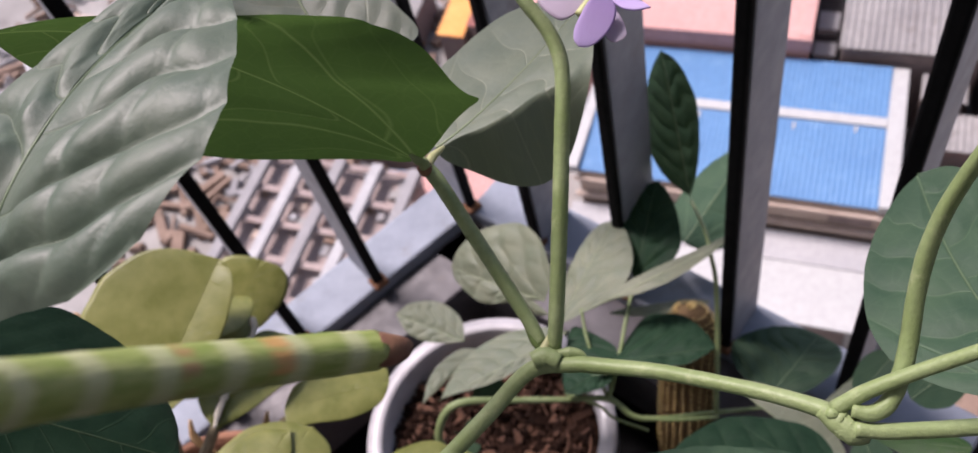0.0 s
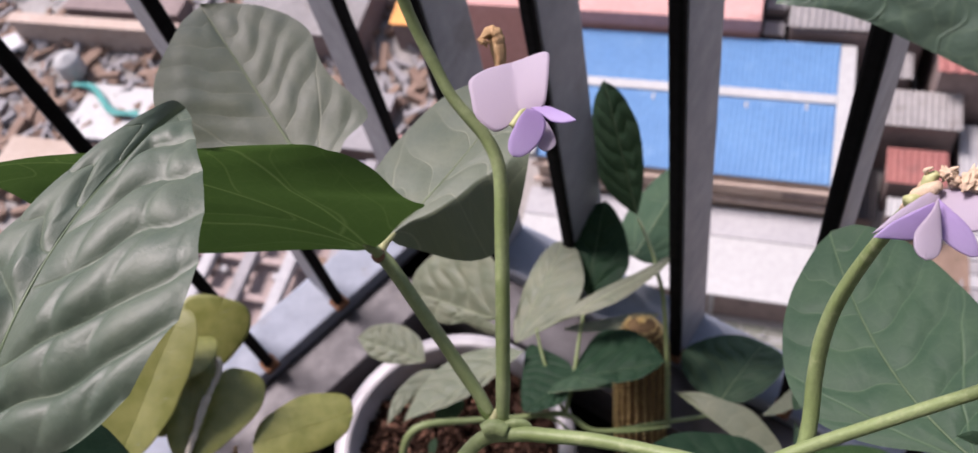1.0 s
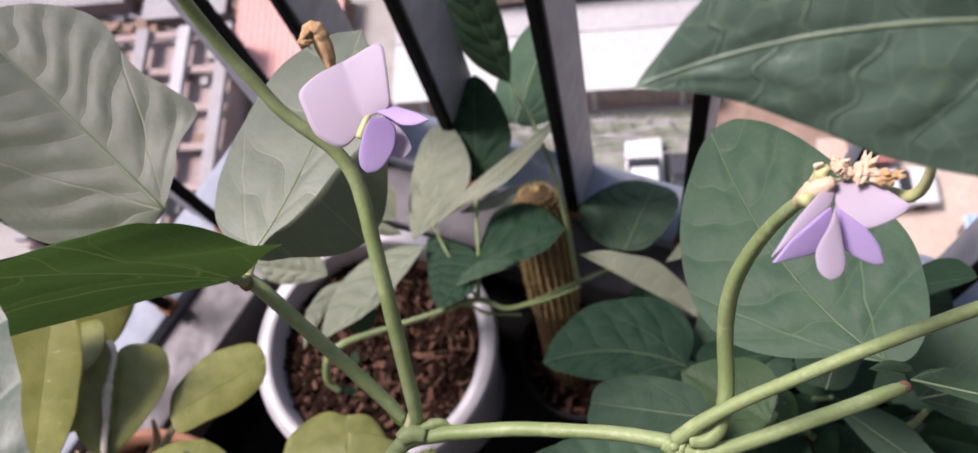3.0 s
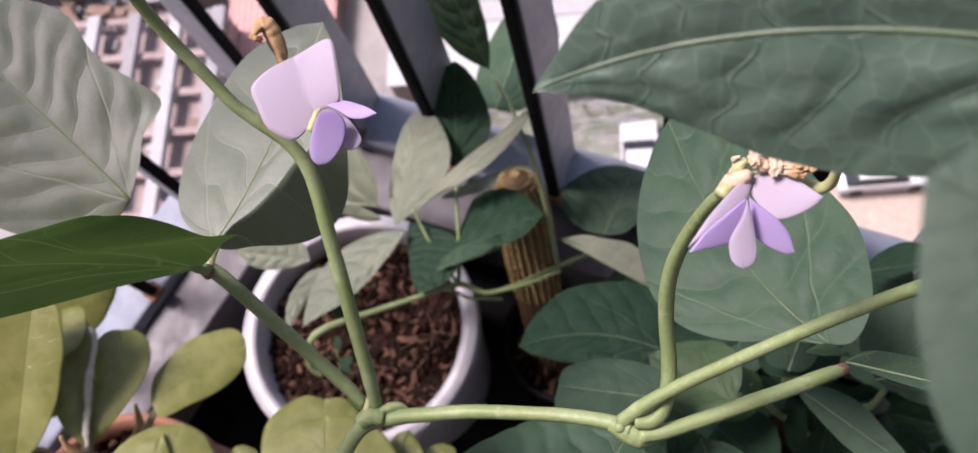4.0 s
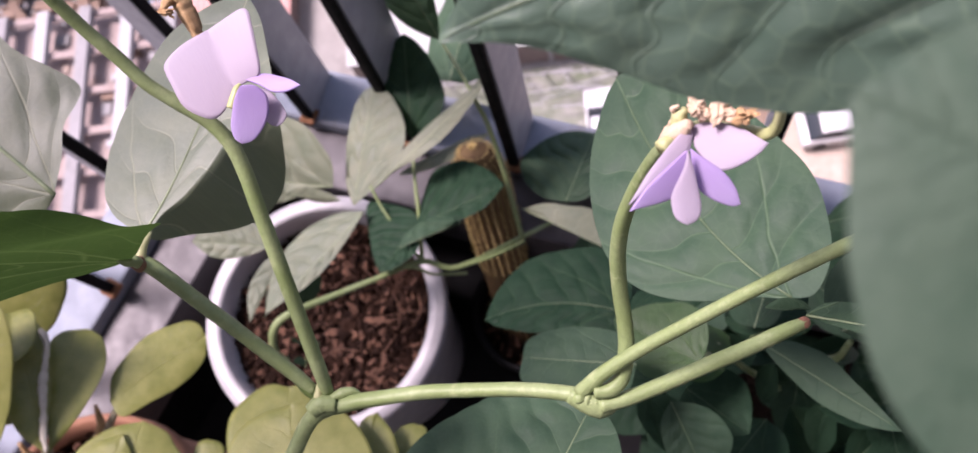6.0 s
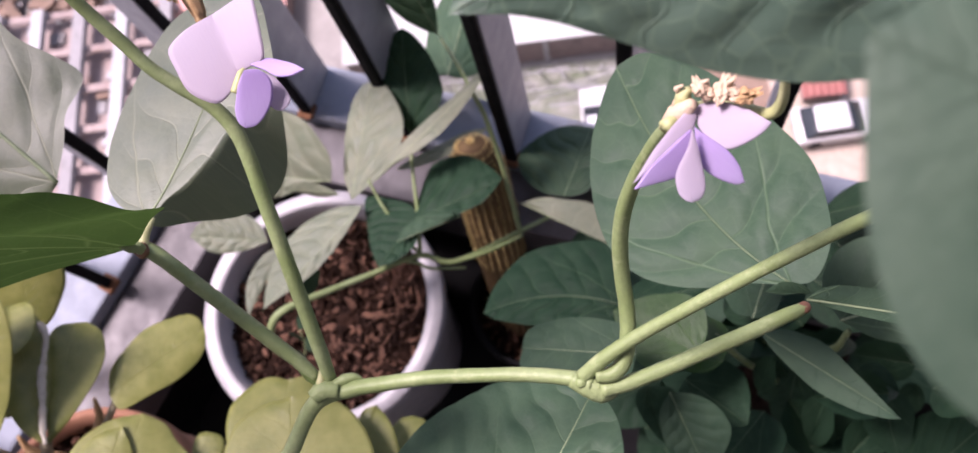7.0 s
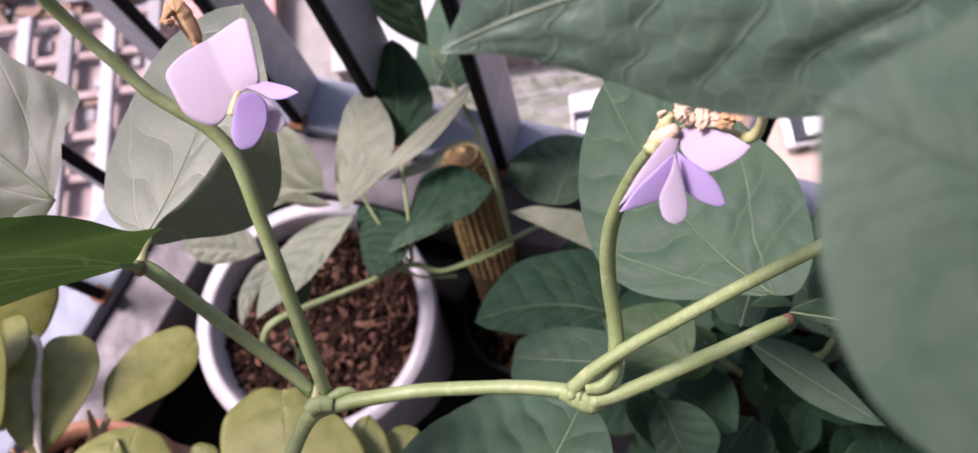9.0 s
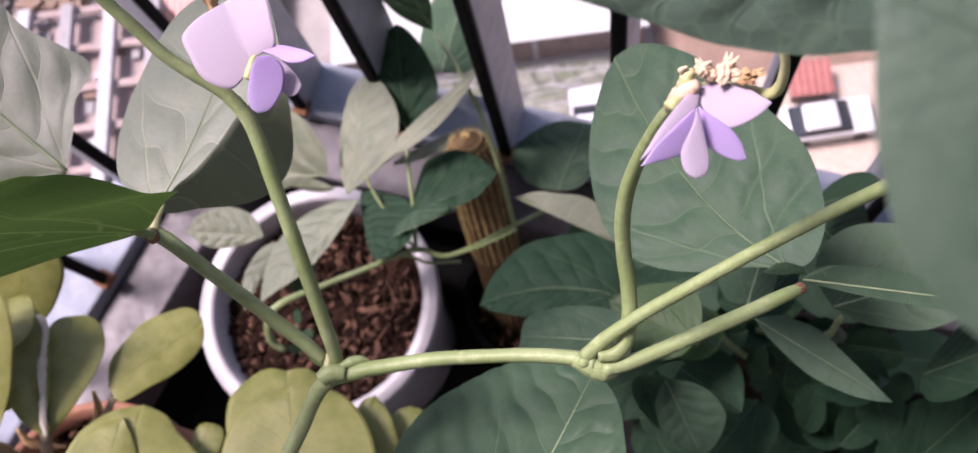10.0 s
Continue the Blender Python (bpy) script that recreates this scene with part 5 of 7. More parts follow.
leaf(bean_seedling, 'leaflet', (-0.0141, 0.2725, 0.3007), (-0.0499, 0.2478, 0.3046), (-0.0555, 0.2963, 0.2924), (-0.0226, 0.2509, 0.3055), 0.45, 1.0, LEAF_DARK_SHADED, mid=(-0.0320, 0.2601, 0.3027), edge_r=[(0, 0, 0), (-0.111, 0.237, 0), (-0.011, 0.673, -0), (0.135, 1, 0), (0.496, 0.686, -0), (0.812, 0.308, 0), (1, 0, 0)], edge_l=[(0, 0, 0), (0.195, 0.655, -0), (0.427, 1, 0), (0.663, 0.791, 0), (0.862, 0.482, 0), (1, 0, 0)], quilt=0.0022, veins=5, rake=0.8)
leaf(bean_seedling, 'leaflet', (-0.0168, 0.2697, 0.3024), (0.0498, 0.2713, 0.3106), (0.0137, 0.3056, 0.2949), (0.0130, 0.2596, 0.3095), 0.45, 1.0, LEAF_DARK_SHADED, mid=(0.0165, 0.2705, 0.3065), edge_r=[(0, 0, 0), (0.146, 0.558, -0), (0.349, 1, -0), (0.67, 0.937, -0), (0.892, 0.522, 0), (1, 0, 0)], edge_l=[(0, 0, 0), (0.212, 0.529, 0), (0.496, 1, -0), (0.782, 0.891, -0), (1, 0, 0)], quilt=0.0022, veins=5, rake=0.9)
leaf(bean_seedling, 'leaflet', (-0.0315, 0.2569, 0.3108), (0.0137, 0.2589, 0.3071), (-0.0121, 0.2711, 0.3041), (-0.0114, 0.2611, 0.3079), 0.45, 1.0, LEAF_MID, mid=(-0.0089, 0.2579, 0.3089), edge_r=[(0, 0, 0), (0.179, 0.627, 0), (0.477, 1, 0), (0.755, 0.828, 0), (1, 0, 0)], edge_l=[(0, 0, 0), (0.257, 0.524, 0), (0.543, 1, 0), (0.786, 0.059, -0), (1, 0, 0)], quilt=0.0010, veins=6, rake=1.0)
leaf(bean_seedling, 'leaflet', (-0.0099, 0.2690, 0.3064), (0.0105, 0.2592, 0.3125), (0.0023, 0.2721, 0.3021), (-0.0004, 0.2598, 0.3073), 0.36, 1.45, LEAF_MID, quilt=0.0006, veins=5, rake=0.8)
leaf(bean_seedling, 'leaflet', (0.0874, 0.2637, 0.2526), (0.1273, 0.3089, 0.2460), (0.1236, 0.2690, 0.2574), (0.0705, 0.3127, 0.2349), 0.45, 1.0, LEAF_MID, mid=(0.1073, 0.2863, 0.2493), edge_r=[(0, 0, 0), (0.095, 0.622, -0), (0.405, 0.969, 0), (0.788, 1, 0), (0.958, 0.596, 0), (1, 0, 0)], edge_l=[(0, 0, 0), (0.008, 0.407, -0), (0.171, 0.825, 0), (0.38, 1, 0), (0.618, 0.943, 0), (0.851, 0.691, 0), (0.988, 0.355, 0), (1, 0, 0)], quilt=0.0022, veins=5, rake=0.7)
leaf(bean_seedling, 'leaflet', (0.0548, 0.2608, 0.2833), (0.1102, 0.1852, 0.3184), (0.0923, 0.2399, 0.3075), (0.0835, 0.2307, 0.3016), 0.45, 1.0, LEAF_PALE, mid=(0.0825, 0.2230, 0.3008), edge_r=[(0, 0, 0), (0.16, 0.502, -0), (0.382, 0.79, -0), (0.605, 1, -0), (0.81, 0.8, 0), (0.954, 0.445, -0), (1, 0, 0)], edge_l=[(0, 0, 0), (0.213, 0.909, -0), (0.424, 1, -0), (0.643, 0.544, -0), (0.842, 0.404, -0), (1, 0, 0)], quilt=0.0007, veins=6, rake=1.0, curl=0.03)
leaf(bean_seedling, 'leaflet', (0.1483, 0.2615, 0.3053), (0.1054, 0.2303, 0.3019), (0.1357, 0.2372, 0.3135), (0.1298, 0.2463, 0.3049), 0.45, 1.0, LEAF_PALE, mid=(0.1269, 0.2459, 0.3036), edge_r=[(0, 0, 0), (0.256, 0.978, -0), (0.616, 1, -0), (0.872, 0.645, 0), (1, 0, 0)], edge_l=[(0, 0, 0), (0.232, -0.016, -0), (0.531, 0.091, -0), (0.821, 1, 0), (1, 0, 0)], quilt=0.0006, veins=5, rake=0.8)
weed_sprout = thing('weed_sprout', (-0.1299, 0.2189, 0.2553), 'tiny green weed sprouting from the soil', 'weed')
stalk(weed_sprout, 'stem', [(-0.1299, 0.2189, 0.2553), (-0.1230, 0.2263, 0.2663), (-0.1208, 0.2353, 0.2760)], [0.0006, 0.0005, 0.0004], STEM)
leaf(weed_sprout, 'leaflet', (-0.1230, 0.2263, 0.2663), (-0.1110, 0.2269, 0.2744), (-0.1154, 0.2232, 0.2690), (-0.1186, 0.2301, 0.2718), 0.45, 1.3, LEAF_MID, quilt=0, rib=False)
leaf(weed_sprout, 'leaflet', (-0.1226, 0.2307, 0.2675), (-0.1277, 0.2353, 0.2809), (-0.1236, 0.2296, 0.2728), (-0.1268, 0.2365, 0.2757), 0.45, 1.3, LEAF_MID, quilt=0, rib=False)
leaf(weed_sprout, 'leaflet', (-0.1224, 0.2373, 0.2695), (-0.1155, 0.2442, 0.2808), (-0.1173, 0.2373, 0.2737), (-0.1205, 0.2442, 0.2766), 0.45, 1.3, LEAF_MID, quilt=0, rib=False)
leaf(weed_sprout, 'leaflet', (-0.1236, 0.2243, 0.2659), (-0.1126, 0.2172, 0.2720), (-0.1164, 0.2173, 0.2676), (-0.1197, 0.2242, 0.2703), 0.45, 1.3, LEAF_MID, quilt=0, rib=False)
leaf(weed_sprout, 'leaflet', (-0.1256, 0.2203, 0.2653), (-0.1314, 0.2197, 0.2772), (-0.1269, 0.2165, 0.2699), (-0.1301, 0.2235, 0.2726), 0.45, 1.3, LEAF_MID, quilt=0, rib=False)
twig_0 = thing('twig', (-0.0549, 0.2378, 0.2394), 'thin dry twig lying on the soil', 'twig', 'twigs on the soil')
stalk(twig_0, 'shaft', [(-0.0551, 0.2494, 0.2430), (-0.0545, 0.2367, 0.2432), (-0.0607, 0.2255, 0.2367)], [0.0004, 0.0007, 0.0003], CHIP)
twig_1 = thing('twig', (-0.0691, 0.2333, 0.2400), 'thin dry twig lying on the soil', 'twig', 'twigs on the soil')
stalk(twig_1, 'shaft', [(-0.0816, 0.2310, 0.2413), (-0.0686, 0.2322, 0.2438), (-0.0512, 0.2299, 0.2367)], [0.0004, 0.0007, 0.0003], CHIP)
twig_2 = thing('twig', (-0.1068, 0.2246, 0.2442), 'thin dry twig lying on the soil', 'twig', 'twigs on the soil')
stalk(twig_2, 'shaft', [(-0.1210, 0.2227, 0.2468), (-0.1060, 0.2235, 0.2480), (-0.0901, 0.2185, 0.2393)], [0.0004, 0.0007, 0.0003], CHIP)
twig_3 = thing('twig', (-0.0411, 0.2317, 0.2361), 'thin dry twig lying on the soil', 'twig', 'twigs on the soil')
stalk(twig_3, 'shaft', [(-0.0511, 0.2229, 0.2348), (-0.0407, 0.2306, 0.2400), (-0.0383, 0.2449, 0.2397)], [0.0004, 0.0007, 0.0003], CHIP)
twig_4 = thing('twig', (-0.1261, 0.2739, 0.2643), 'thin dry twig lying on the soil', 'twig', 'twigs on the soil')
stalk(twig_4, 'shaft', [(-0.1298, 0.2837, 0.2689), (-0.1252, 0.2725, 0.2680), (-0.1141, 0.2756, 0.2621)], [0.0004, 0.0007, 0.0003], CHIP)
twig_5 = thing('twig', (-0.0690, 0.2185, 0.2359), 'thin dry twig lying on the soil', 'twig', 'twigs on the soil')
stalk(twig_5, 'shaft', [(-0.0781, 0.2117, 0.2356), (-0.0684, 0.2174, 0.2398), (-0.0653, 0.2198, 0.2358)], [0.0004, 0.0007, 0.0003], CHIP)
# leafy bush beside the pots
leaf(bush_plant, 'leaflet', (0.1450, 0.0834, 0.5258), (0.1983, 0.0748, 0.5536), (0.1739, 0.1064, 0.5374), (0.1659, 0.0624, 0.5389), 0.45, 1.0, LEAF_MID, mid=(0.1717, 0.0791, 0.5397), edge_r=[(0, 0, 0), (-0.039, 0.513, 0), (0.108, 0.929, -0), (0.356, 1, -0), (0.627, 0.781, 0), (0.84, 0.403, 0), (1, 0, 0)], edge_l=[(0, 0, 0), (0.196, 0.626, 0), (0.527, 1, -0), (0.86, 0.748, -0), (1, 0, 0)], quilt=0.0010, veins=6, rake=0.8, rib=0.0004)
leaf(bush_plant, 'leaflet', (0.0805, 0.0863, 0.4741), (0.0824, 0.0508, 0.4655), (0.0981, 0.0707, 0.4724), (0.0707, 0.0700, 0.4688), 0.45, 1.0, LEAF_SOFT, mid=(0.0815, 0.0685, 0.4698), edge_r=[(0, 0, 0), (0.155, 0.615, -0), (0.428, 1, -0), (0.709, 0.95, -0), (0.908, 0.53, 0), (1, 0, 0)], edge_l=[(0, 0, 0), (0.175, 0.735, -0), (0.48, 1, 0), (0.771, 0.739, 0), (1, 0, 0)], quilt=0.0010, veins=6, rake=0.8, rib=0.0004)
leaf(succulent, 'fleshy_leaf', (-0.1914, 0.1123, 0.4707), (-0.1679, 0.1668, 0.4587), (-0.1705, 0.1317, 0.4623), (-0.1954, 0.1440, 0.4694), 0.45, 1.0, FLESHY, mid=(-0.1797, 0.1396, 0.4647), edge_r=[(0, 0, 0), (0.178, 0.715, -0), (0.434, 0.908, 0), (0.643, 1, -0), (0.836, 0.634, -0), (1, 0, 0)], edge_l=[(0, 0, 0), (0.156, 0.57, -0), (0.426, 1, 0), (0.685, 0.99, -0), (0.895, 0.656, 0), (1, 0, 0)], thick=0.0018, quilt=0, rib=False, curl=0.02)
leaf(bush_plant, 'leaflet', (0.0847, 0.1443, 0.3919), (0.0100, 0.1742, 0.3729), (0.0726, 0.2030, 0.3687), (0.0500, 0.1562, 0.3838), 0.45, 1.0, LEAF_DARK_SHADED, mid=(0.0508, 0.1670, 0.3799), edge_r=[(0, 0, 0), (-0.022, 0.376, -0), (0.099, 0.69, -0), (0.281, 0.809, 0), (0.538, 0.795, 0), (0.748, 0.672, -0), (0.893, 0.423, 0), (0.967, 0.215, -0), (1, 0, 0)], edge_l=[(0, 0, 0), (0.096, 1.072, 0), (0.365, 1.799, 0), (0.655, 1.684, 0), (0.879, 1.039, -0), (1, 0, 0)], quilt=0.0018, veins=6, rake=0.8, rib=0.0004)
leaf(bush_plant, 'leaflet', (0.1152, 0.1160, 0.3931), (0.1177, 0.2092, 0.3450), (0.1405, 0.1585, 0.3737), (0.0921, 0.1575, 0.3692), 0.45, 1.0, LEAF_MID, mid=(0.1165, 0.1626, 0.3691), edge_r=[(0, 0, 0), (0.043, 0.704, -0), (0.227, 1, -0), (0.438, 0.865, 0), (0.646, 0.485, -0), (0.828, 0.166, -0), (1, 0, 0)], edge_l=[(0, 0, 0), (0.139, 0.719, -0), (0.328, 1, 0), (0.525, 0.838, 0), (0.717, 0.328, -0), (0.873, 0.134, -0), (1, 0, 0)], quilt=0.0009, veins=6, rake=0.8)
leaf(bush_plant, 'leaflet', (0.0974, 0.0949, 0.4891), (0.0712, 0.1273, 0.4799), (0.1022, 0.1224, 0.4838), (0.0729, 0.1002, 0.4859), 0.38, 1.45, LEAF_FRESH, quilt=0.0006)
leaf(bush_plant, 'leaflet', (0.1309, 0.1001, 0.4662), (0.1302, 0.1247, 0.4385), (0.1448, 0.1228, 0.4524), (0.1201, 0.1102, 0.4546), 0.38, 1.5, LEAF_DARK_SHADED, quilt=0.0008)
leaf(bush_plant, 'leaflet', (0.1309, 0.1001, 0.4662), (0.1615, 0.1163, 0.4564), (0.1496, 0.0983, 0.4608), (0.1468, 0.1205, 0.4526), 0.38, 1.5, LEAF_DARK_SHADED, quilt=0.0008)
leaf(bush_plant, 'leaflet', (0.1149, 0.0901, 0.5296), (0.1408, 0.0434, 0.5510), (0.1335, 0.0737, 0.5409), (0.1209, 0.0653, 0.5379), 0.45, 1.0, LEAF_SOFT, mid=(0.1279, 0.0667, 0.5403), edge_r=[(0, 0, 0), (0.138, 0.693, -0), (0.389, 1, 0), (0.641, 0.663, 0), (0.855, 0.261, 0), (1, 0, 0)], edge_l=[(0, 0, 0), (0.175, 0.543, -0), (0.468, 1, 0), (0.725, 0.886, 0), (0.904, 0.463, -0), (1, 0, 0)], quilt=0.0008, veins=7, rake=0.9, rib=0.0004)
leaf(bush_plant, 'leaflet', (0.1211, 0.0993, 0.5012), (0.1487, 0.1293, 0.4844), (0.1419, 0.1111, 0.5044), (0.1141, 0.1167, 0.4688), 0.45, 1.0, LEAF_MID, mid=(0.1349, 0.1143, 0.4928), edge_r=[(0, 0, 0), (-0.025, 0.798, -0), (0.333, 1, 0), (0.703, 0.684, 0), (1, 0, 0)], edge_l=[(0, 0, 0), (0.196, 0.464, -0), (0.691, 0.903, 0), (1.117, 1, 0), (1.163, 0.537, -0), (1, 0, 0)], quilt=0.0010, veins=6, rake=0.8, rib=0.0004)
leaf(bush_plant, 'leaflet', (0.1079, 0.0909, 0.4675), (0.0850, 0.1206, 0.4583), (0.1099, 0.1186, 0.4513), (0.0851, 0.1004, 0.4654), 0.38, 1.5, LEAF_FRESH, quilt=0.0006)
leaf(bush_plant, 'leaflet', (0.0933, 0.0927, 0.4351), (0.1101, 0.0628, 0.4455), (0.1212, 0.0843, 0.4387), (0.0851, 0.0759, 0.4428), 0.38, 1.45, LEAF_DARK_SHADED, quilt=0.0008)
leaf(bush_plant, 'leaflet', (0.0747, 0.0955, 0.4435), (0.0718, 0.0680, 0.4511), (0.0873, 0.0843, 0.4436), (0.0657, 0.0825, 0.4516), 0.38, 1.45, LEAF_DARK_SHADED, quilt=0.0006)
leaf(bush_plant, 'leaflet', (0.1298, 0.0680, 0.3883), (0.0844, 0.0443, 0.4014), (0.1188, 0.0407, 0.4061), (0.0997, 0.0663, 0.3835), 0.38, 1.45, LEAF_DARK_SHADED, quilt=0.0008)
leaf(bush_plant, 'leaflet', (0.1774, 0.1374, 0.4614), (0.1969, 0.1248, 0.4987), (0.1968, 0.1427, 0.4696), (0.1856, 0.1222, 0.4937), 0.38, 1.45, LEAF_DARK_SHADED, quilt=0.0008)
leaf(bush_plant, 'leaflet', (0.1891, 0.1460, 0.4133), (0.1832, 0.1035, 0.4680), (0.2057, 0.1300, 0.4484), (0.1782, 0.1213, 0.4371), 0.38, 1.45, LEAF_DARK_SHADED, quilt=0.0008)
leaf(bush_plant, 'leaflet', (0.1785, 0.0487, 0.4836), (0.2097, 0.0470, 0.5405), (0.2115, 0.0635, 0.4974), (0.1825, 0.0357, 0.5281), 0.38, 1.45, LEAF_DARK_SHADED, quilt=0.0008)
leaf(bush_plant, 'leaflet', (0.1589, 0.0036, 0.3960), (0.2087, 0.0296, 0.4526), (0.1875, -0.0019, 0.4470), (0.1877, 0.0371, 0.4024), 0.38, 1.45, LEAF_DARK_SHADED, quilt=0.0008)
leaf(bush_plant, 'leaflet', (0.0793, 0.1299, 0.4697), (0.1160, 0.1233, 0.4739), (0.1018, 0.1382, 0.4641), (0.0964, 0.1197, 0.4699), 0.38, 1.45, LEAF_DARK_SHADED, quilt=0.0008)
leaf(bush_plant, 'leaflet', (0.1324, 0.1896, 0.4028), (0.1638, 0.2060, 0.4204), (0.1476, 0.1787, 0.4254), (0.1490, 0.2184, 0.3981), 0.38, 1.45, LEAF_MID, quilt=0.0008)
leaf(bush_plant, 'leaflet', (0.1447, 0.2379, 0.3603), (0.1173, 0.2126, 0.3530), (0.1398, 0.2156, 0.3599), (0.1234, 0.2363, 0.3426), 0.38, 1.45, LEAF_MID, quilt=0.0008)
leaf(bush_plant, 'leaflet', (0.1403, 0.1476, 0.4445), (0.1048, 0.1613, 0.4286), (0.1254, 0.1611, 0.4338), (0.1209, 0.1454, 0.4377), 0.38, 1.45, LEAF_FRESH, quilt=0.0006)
leaf(bush_plant, 'leaflet', (0.1418, 0.1148, 0.3497), (0.1583, 0.0933, 0.3560), (0.1401, 0.0965, 0.3657), (0.1563, 0.1096, 0.3573), 0.38, 1.45, LEAF_DARK_SHADED, quilt=0.0006)
leaf(bush_plant, 'leaflet', (0.1021, 0.0865, 0.4062), (0.0861, 0.1007, 0.4037), (0.0997, 0.0999, 0.3992), (0.0890, 0.0881, 0.4068), 0.38, 1.45, LEAF_DARK_SHADED, quilt=0.0006)
leaf(bush_plant, 'leaflet', (0.2056, 0.0354, 0.4053), (0.2275, 0.0311, 0.3976), (0.2083, 0.0278, 0.4182), (0.2106, 0.0396, 0.4230), 0.38, 1.45, LEAF_DARK_SHADED, quilt=0.0006)
leaf(bush_plant, 'leaflet', (0.1706, 0.0682, 0.3470), (0.1796, 0.0453, 0.3613), (0.1648, 0.0519, 0.3627), (0.1846, 0.0612, 0.3494), 0.38, 1.45, LEAF_DARK_SHADED, quilt=0.0006)
leaf(bush_plant, 'leaflet', (0.1177, 0.1202, 0.3411), (0.0925, 0.1190, 0.3348), (0.1036, 0.1267, 0.3473), (0.1041, 0.1095, 0.3491), 0.38, 1.45, LEAF_DARK_SHADED, quilt=0.0006)
leaf(bush_plant, 'leaflet', (0.2133, 0.0628, 0.3774), (0.1918, 0.0796, 0.3618), (0.2036, 0.0789, 0.3865), (0.1986, 0.0626, 0.3630), 0.38, 1.45, LEAF_DARK_SHADED, quilt=0.0006)
leaf(bush_plant, 'leaflet', (0.1547, 0.0857, 0.3999), (0.1844, 0.0878, 0.3895), (0.1622, 0.0764, 0.4198), (0.1664, 0.0941, 0.4078), 0.38, 1.45, LEAF_DARK_SHADED, quilt=0.0006)
leaf(bush_plant, 'leaflet', (0.1345, 0.0777, 0.3703), (0.1450, 0.0924, 0.3900), (0.1441, 0.0806, 0.3837), (0.1365, 0.0904, 0.3706), 0.38, 1.45, LEAF_DARK_SHADED, quilt=0.0006)
leaf(bush_plant, 'leaflet', (0.0721, 0.0849, 0.3376), (0.1019, 0.0738, 0.3488), (0.0830, 0.0693, 0.3466), (0.0916, 0.0894, 0.3396), 0.38, 1.45, LEAF_DARK_SHADED, quilt=0.0006)
leaf(bush_plant, 'leaflet', (0.2412, 0.0450, 0.3813), (0.2209, 0.0517, 0.3831), (0.2364, 0.0550, 0.3773), (0.2271, 0.0418, 0.3843), 0.38, 1.45, LEAF_DARK_SHADED, quilt=0.0006)
leaf(bush_plant, 'leaflet', (0.0821, 0.0909, 0.3549), (0.1152, 0.1033, 0.3458), (0.0998, 0.0857, 0.3685), (0.0933, 0.1057, 0.3656), 0.38, 1.45, LEAF_DARK_SHADED, quilt=0.0006)
leaf(bush_plant, 'leaflet', (0.1728, 0.0688, 0.4224), (0.1857, 0.0524, 0.4195), (0.1670, 0.0558, 0.4410), (0.1856, 0.0649, 0.4209), 0.38, 1.45, LEAF_DARK_SHADED, quilt=0.0006)
leaf(bush_plant, 'leaflet', (0.1511, 0.1204, 0.3907), (0.1282, 0.1114, 0.3662), (0.1347, 0.1236, 0.3866), (0.1408, 0.1057, 0.3915), 0.38, 1.45, LEAF_DARK_SHADED, quilt=0.0006)
leaf(bush_plant, 'leaflet', (0.1589, 0.0318, 0.3810), (0.1902, 0.0451, 0.3821), (0.1763, 0.0296, 0.3887), (0.1679, 0.0480, 0.3913), 0.38, 1.45, LEAF_DARK_SHADED, quilt=0.0006)
leaf(bush_plant, 'leaflet', (0.0790, 0.0842, 0.4327), (0.0931, 0.0668, 0.4472), (0.0800, 0.0699, 0.4419), (0.0904, 0.0795, 0.4517), 0.38, 1.45, LEAF_DARK_SHADED, quilt=0.0006)
leaf(bush_plant, 'leaflet', (0.1915, 0.0506, 0.3076), (0.1810, 0.0682, 0.3176), (0.1914, 0.0626, 0.3171), (0.1816, 0.0567, 0.3061), 0.38, 1.45, LEAF_DARK_SHADED, quilt=0.0006)
leaf(bush_plant, 'leaflet', (0.1745, 0.0536, 0.4422), (0.1453, 0.0634, 0.4344), (0.1613, 0.0683, 0.4492), (0.1523, 0.0482, 0.4513), 0.38, 1.45, LEAF_DARK_SHADED, quilt=0.0006)
leaf(bush_plant, 'leaflet', (0.1546, 0.1068, 0.3216), (0.1607, 0.0878, 0.3027), (0.1482, 0.0950, 0.3242), (0.1588, 0.0964, 0.3379), 0.38, 1.45, LEAF_DARK_SHADED, quilt=0.0006)
leaf(bush_plant, 'leaflet', (0.2006, 0.0154, 0.4203), (0.2020, 0.0329, 0.4051), (0.2034, 0.0264, 0.4260), (0.1953, 0.0219, 0.4107), 0.38, 1.45, LEAF_DARK_SHADED, quilt=0.0006)
leaf(bush_plant, 'leaflet', (0.2208, 0.0529, 0.3448), (0.2071, 0.0389, 0.3277), (0.2113, 0.0516, 0.3322), (0.2177, 0.0403, 0.3385), 0.38, 1.45, LEAF_DARK_SHADED, quilt=0.0006)
leaf(bush_plant, 'leaflet', (0.1900, 0.0811, 0.2314), (0.1601, 0.0864, 0.2215), (0.1742, 0.0940, 0.2430), (0.1714, 0.0725, 0.2312), 0.38, 1.4, LEAF_DARK_SHADED, quilt=0.0006)
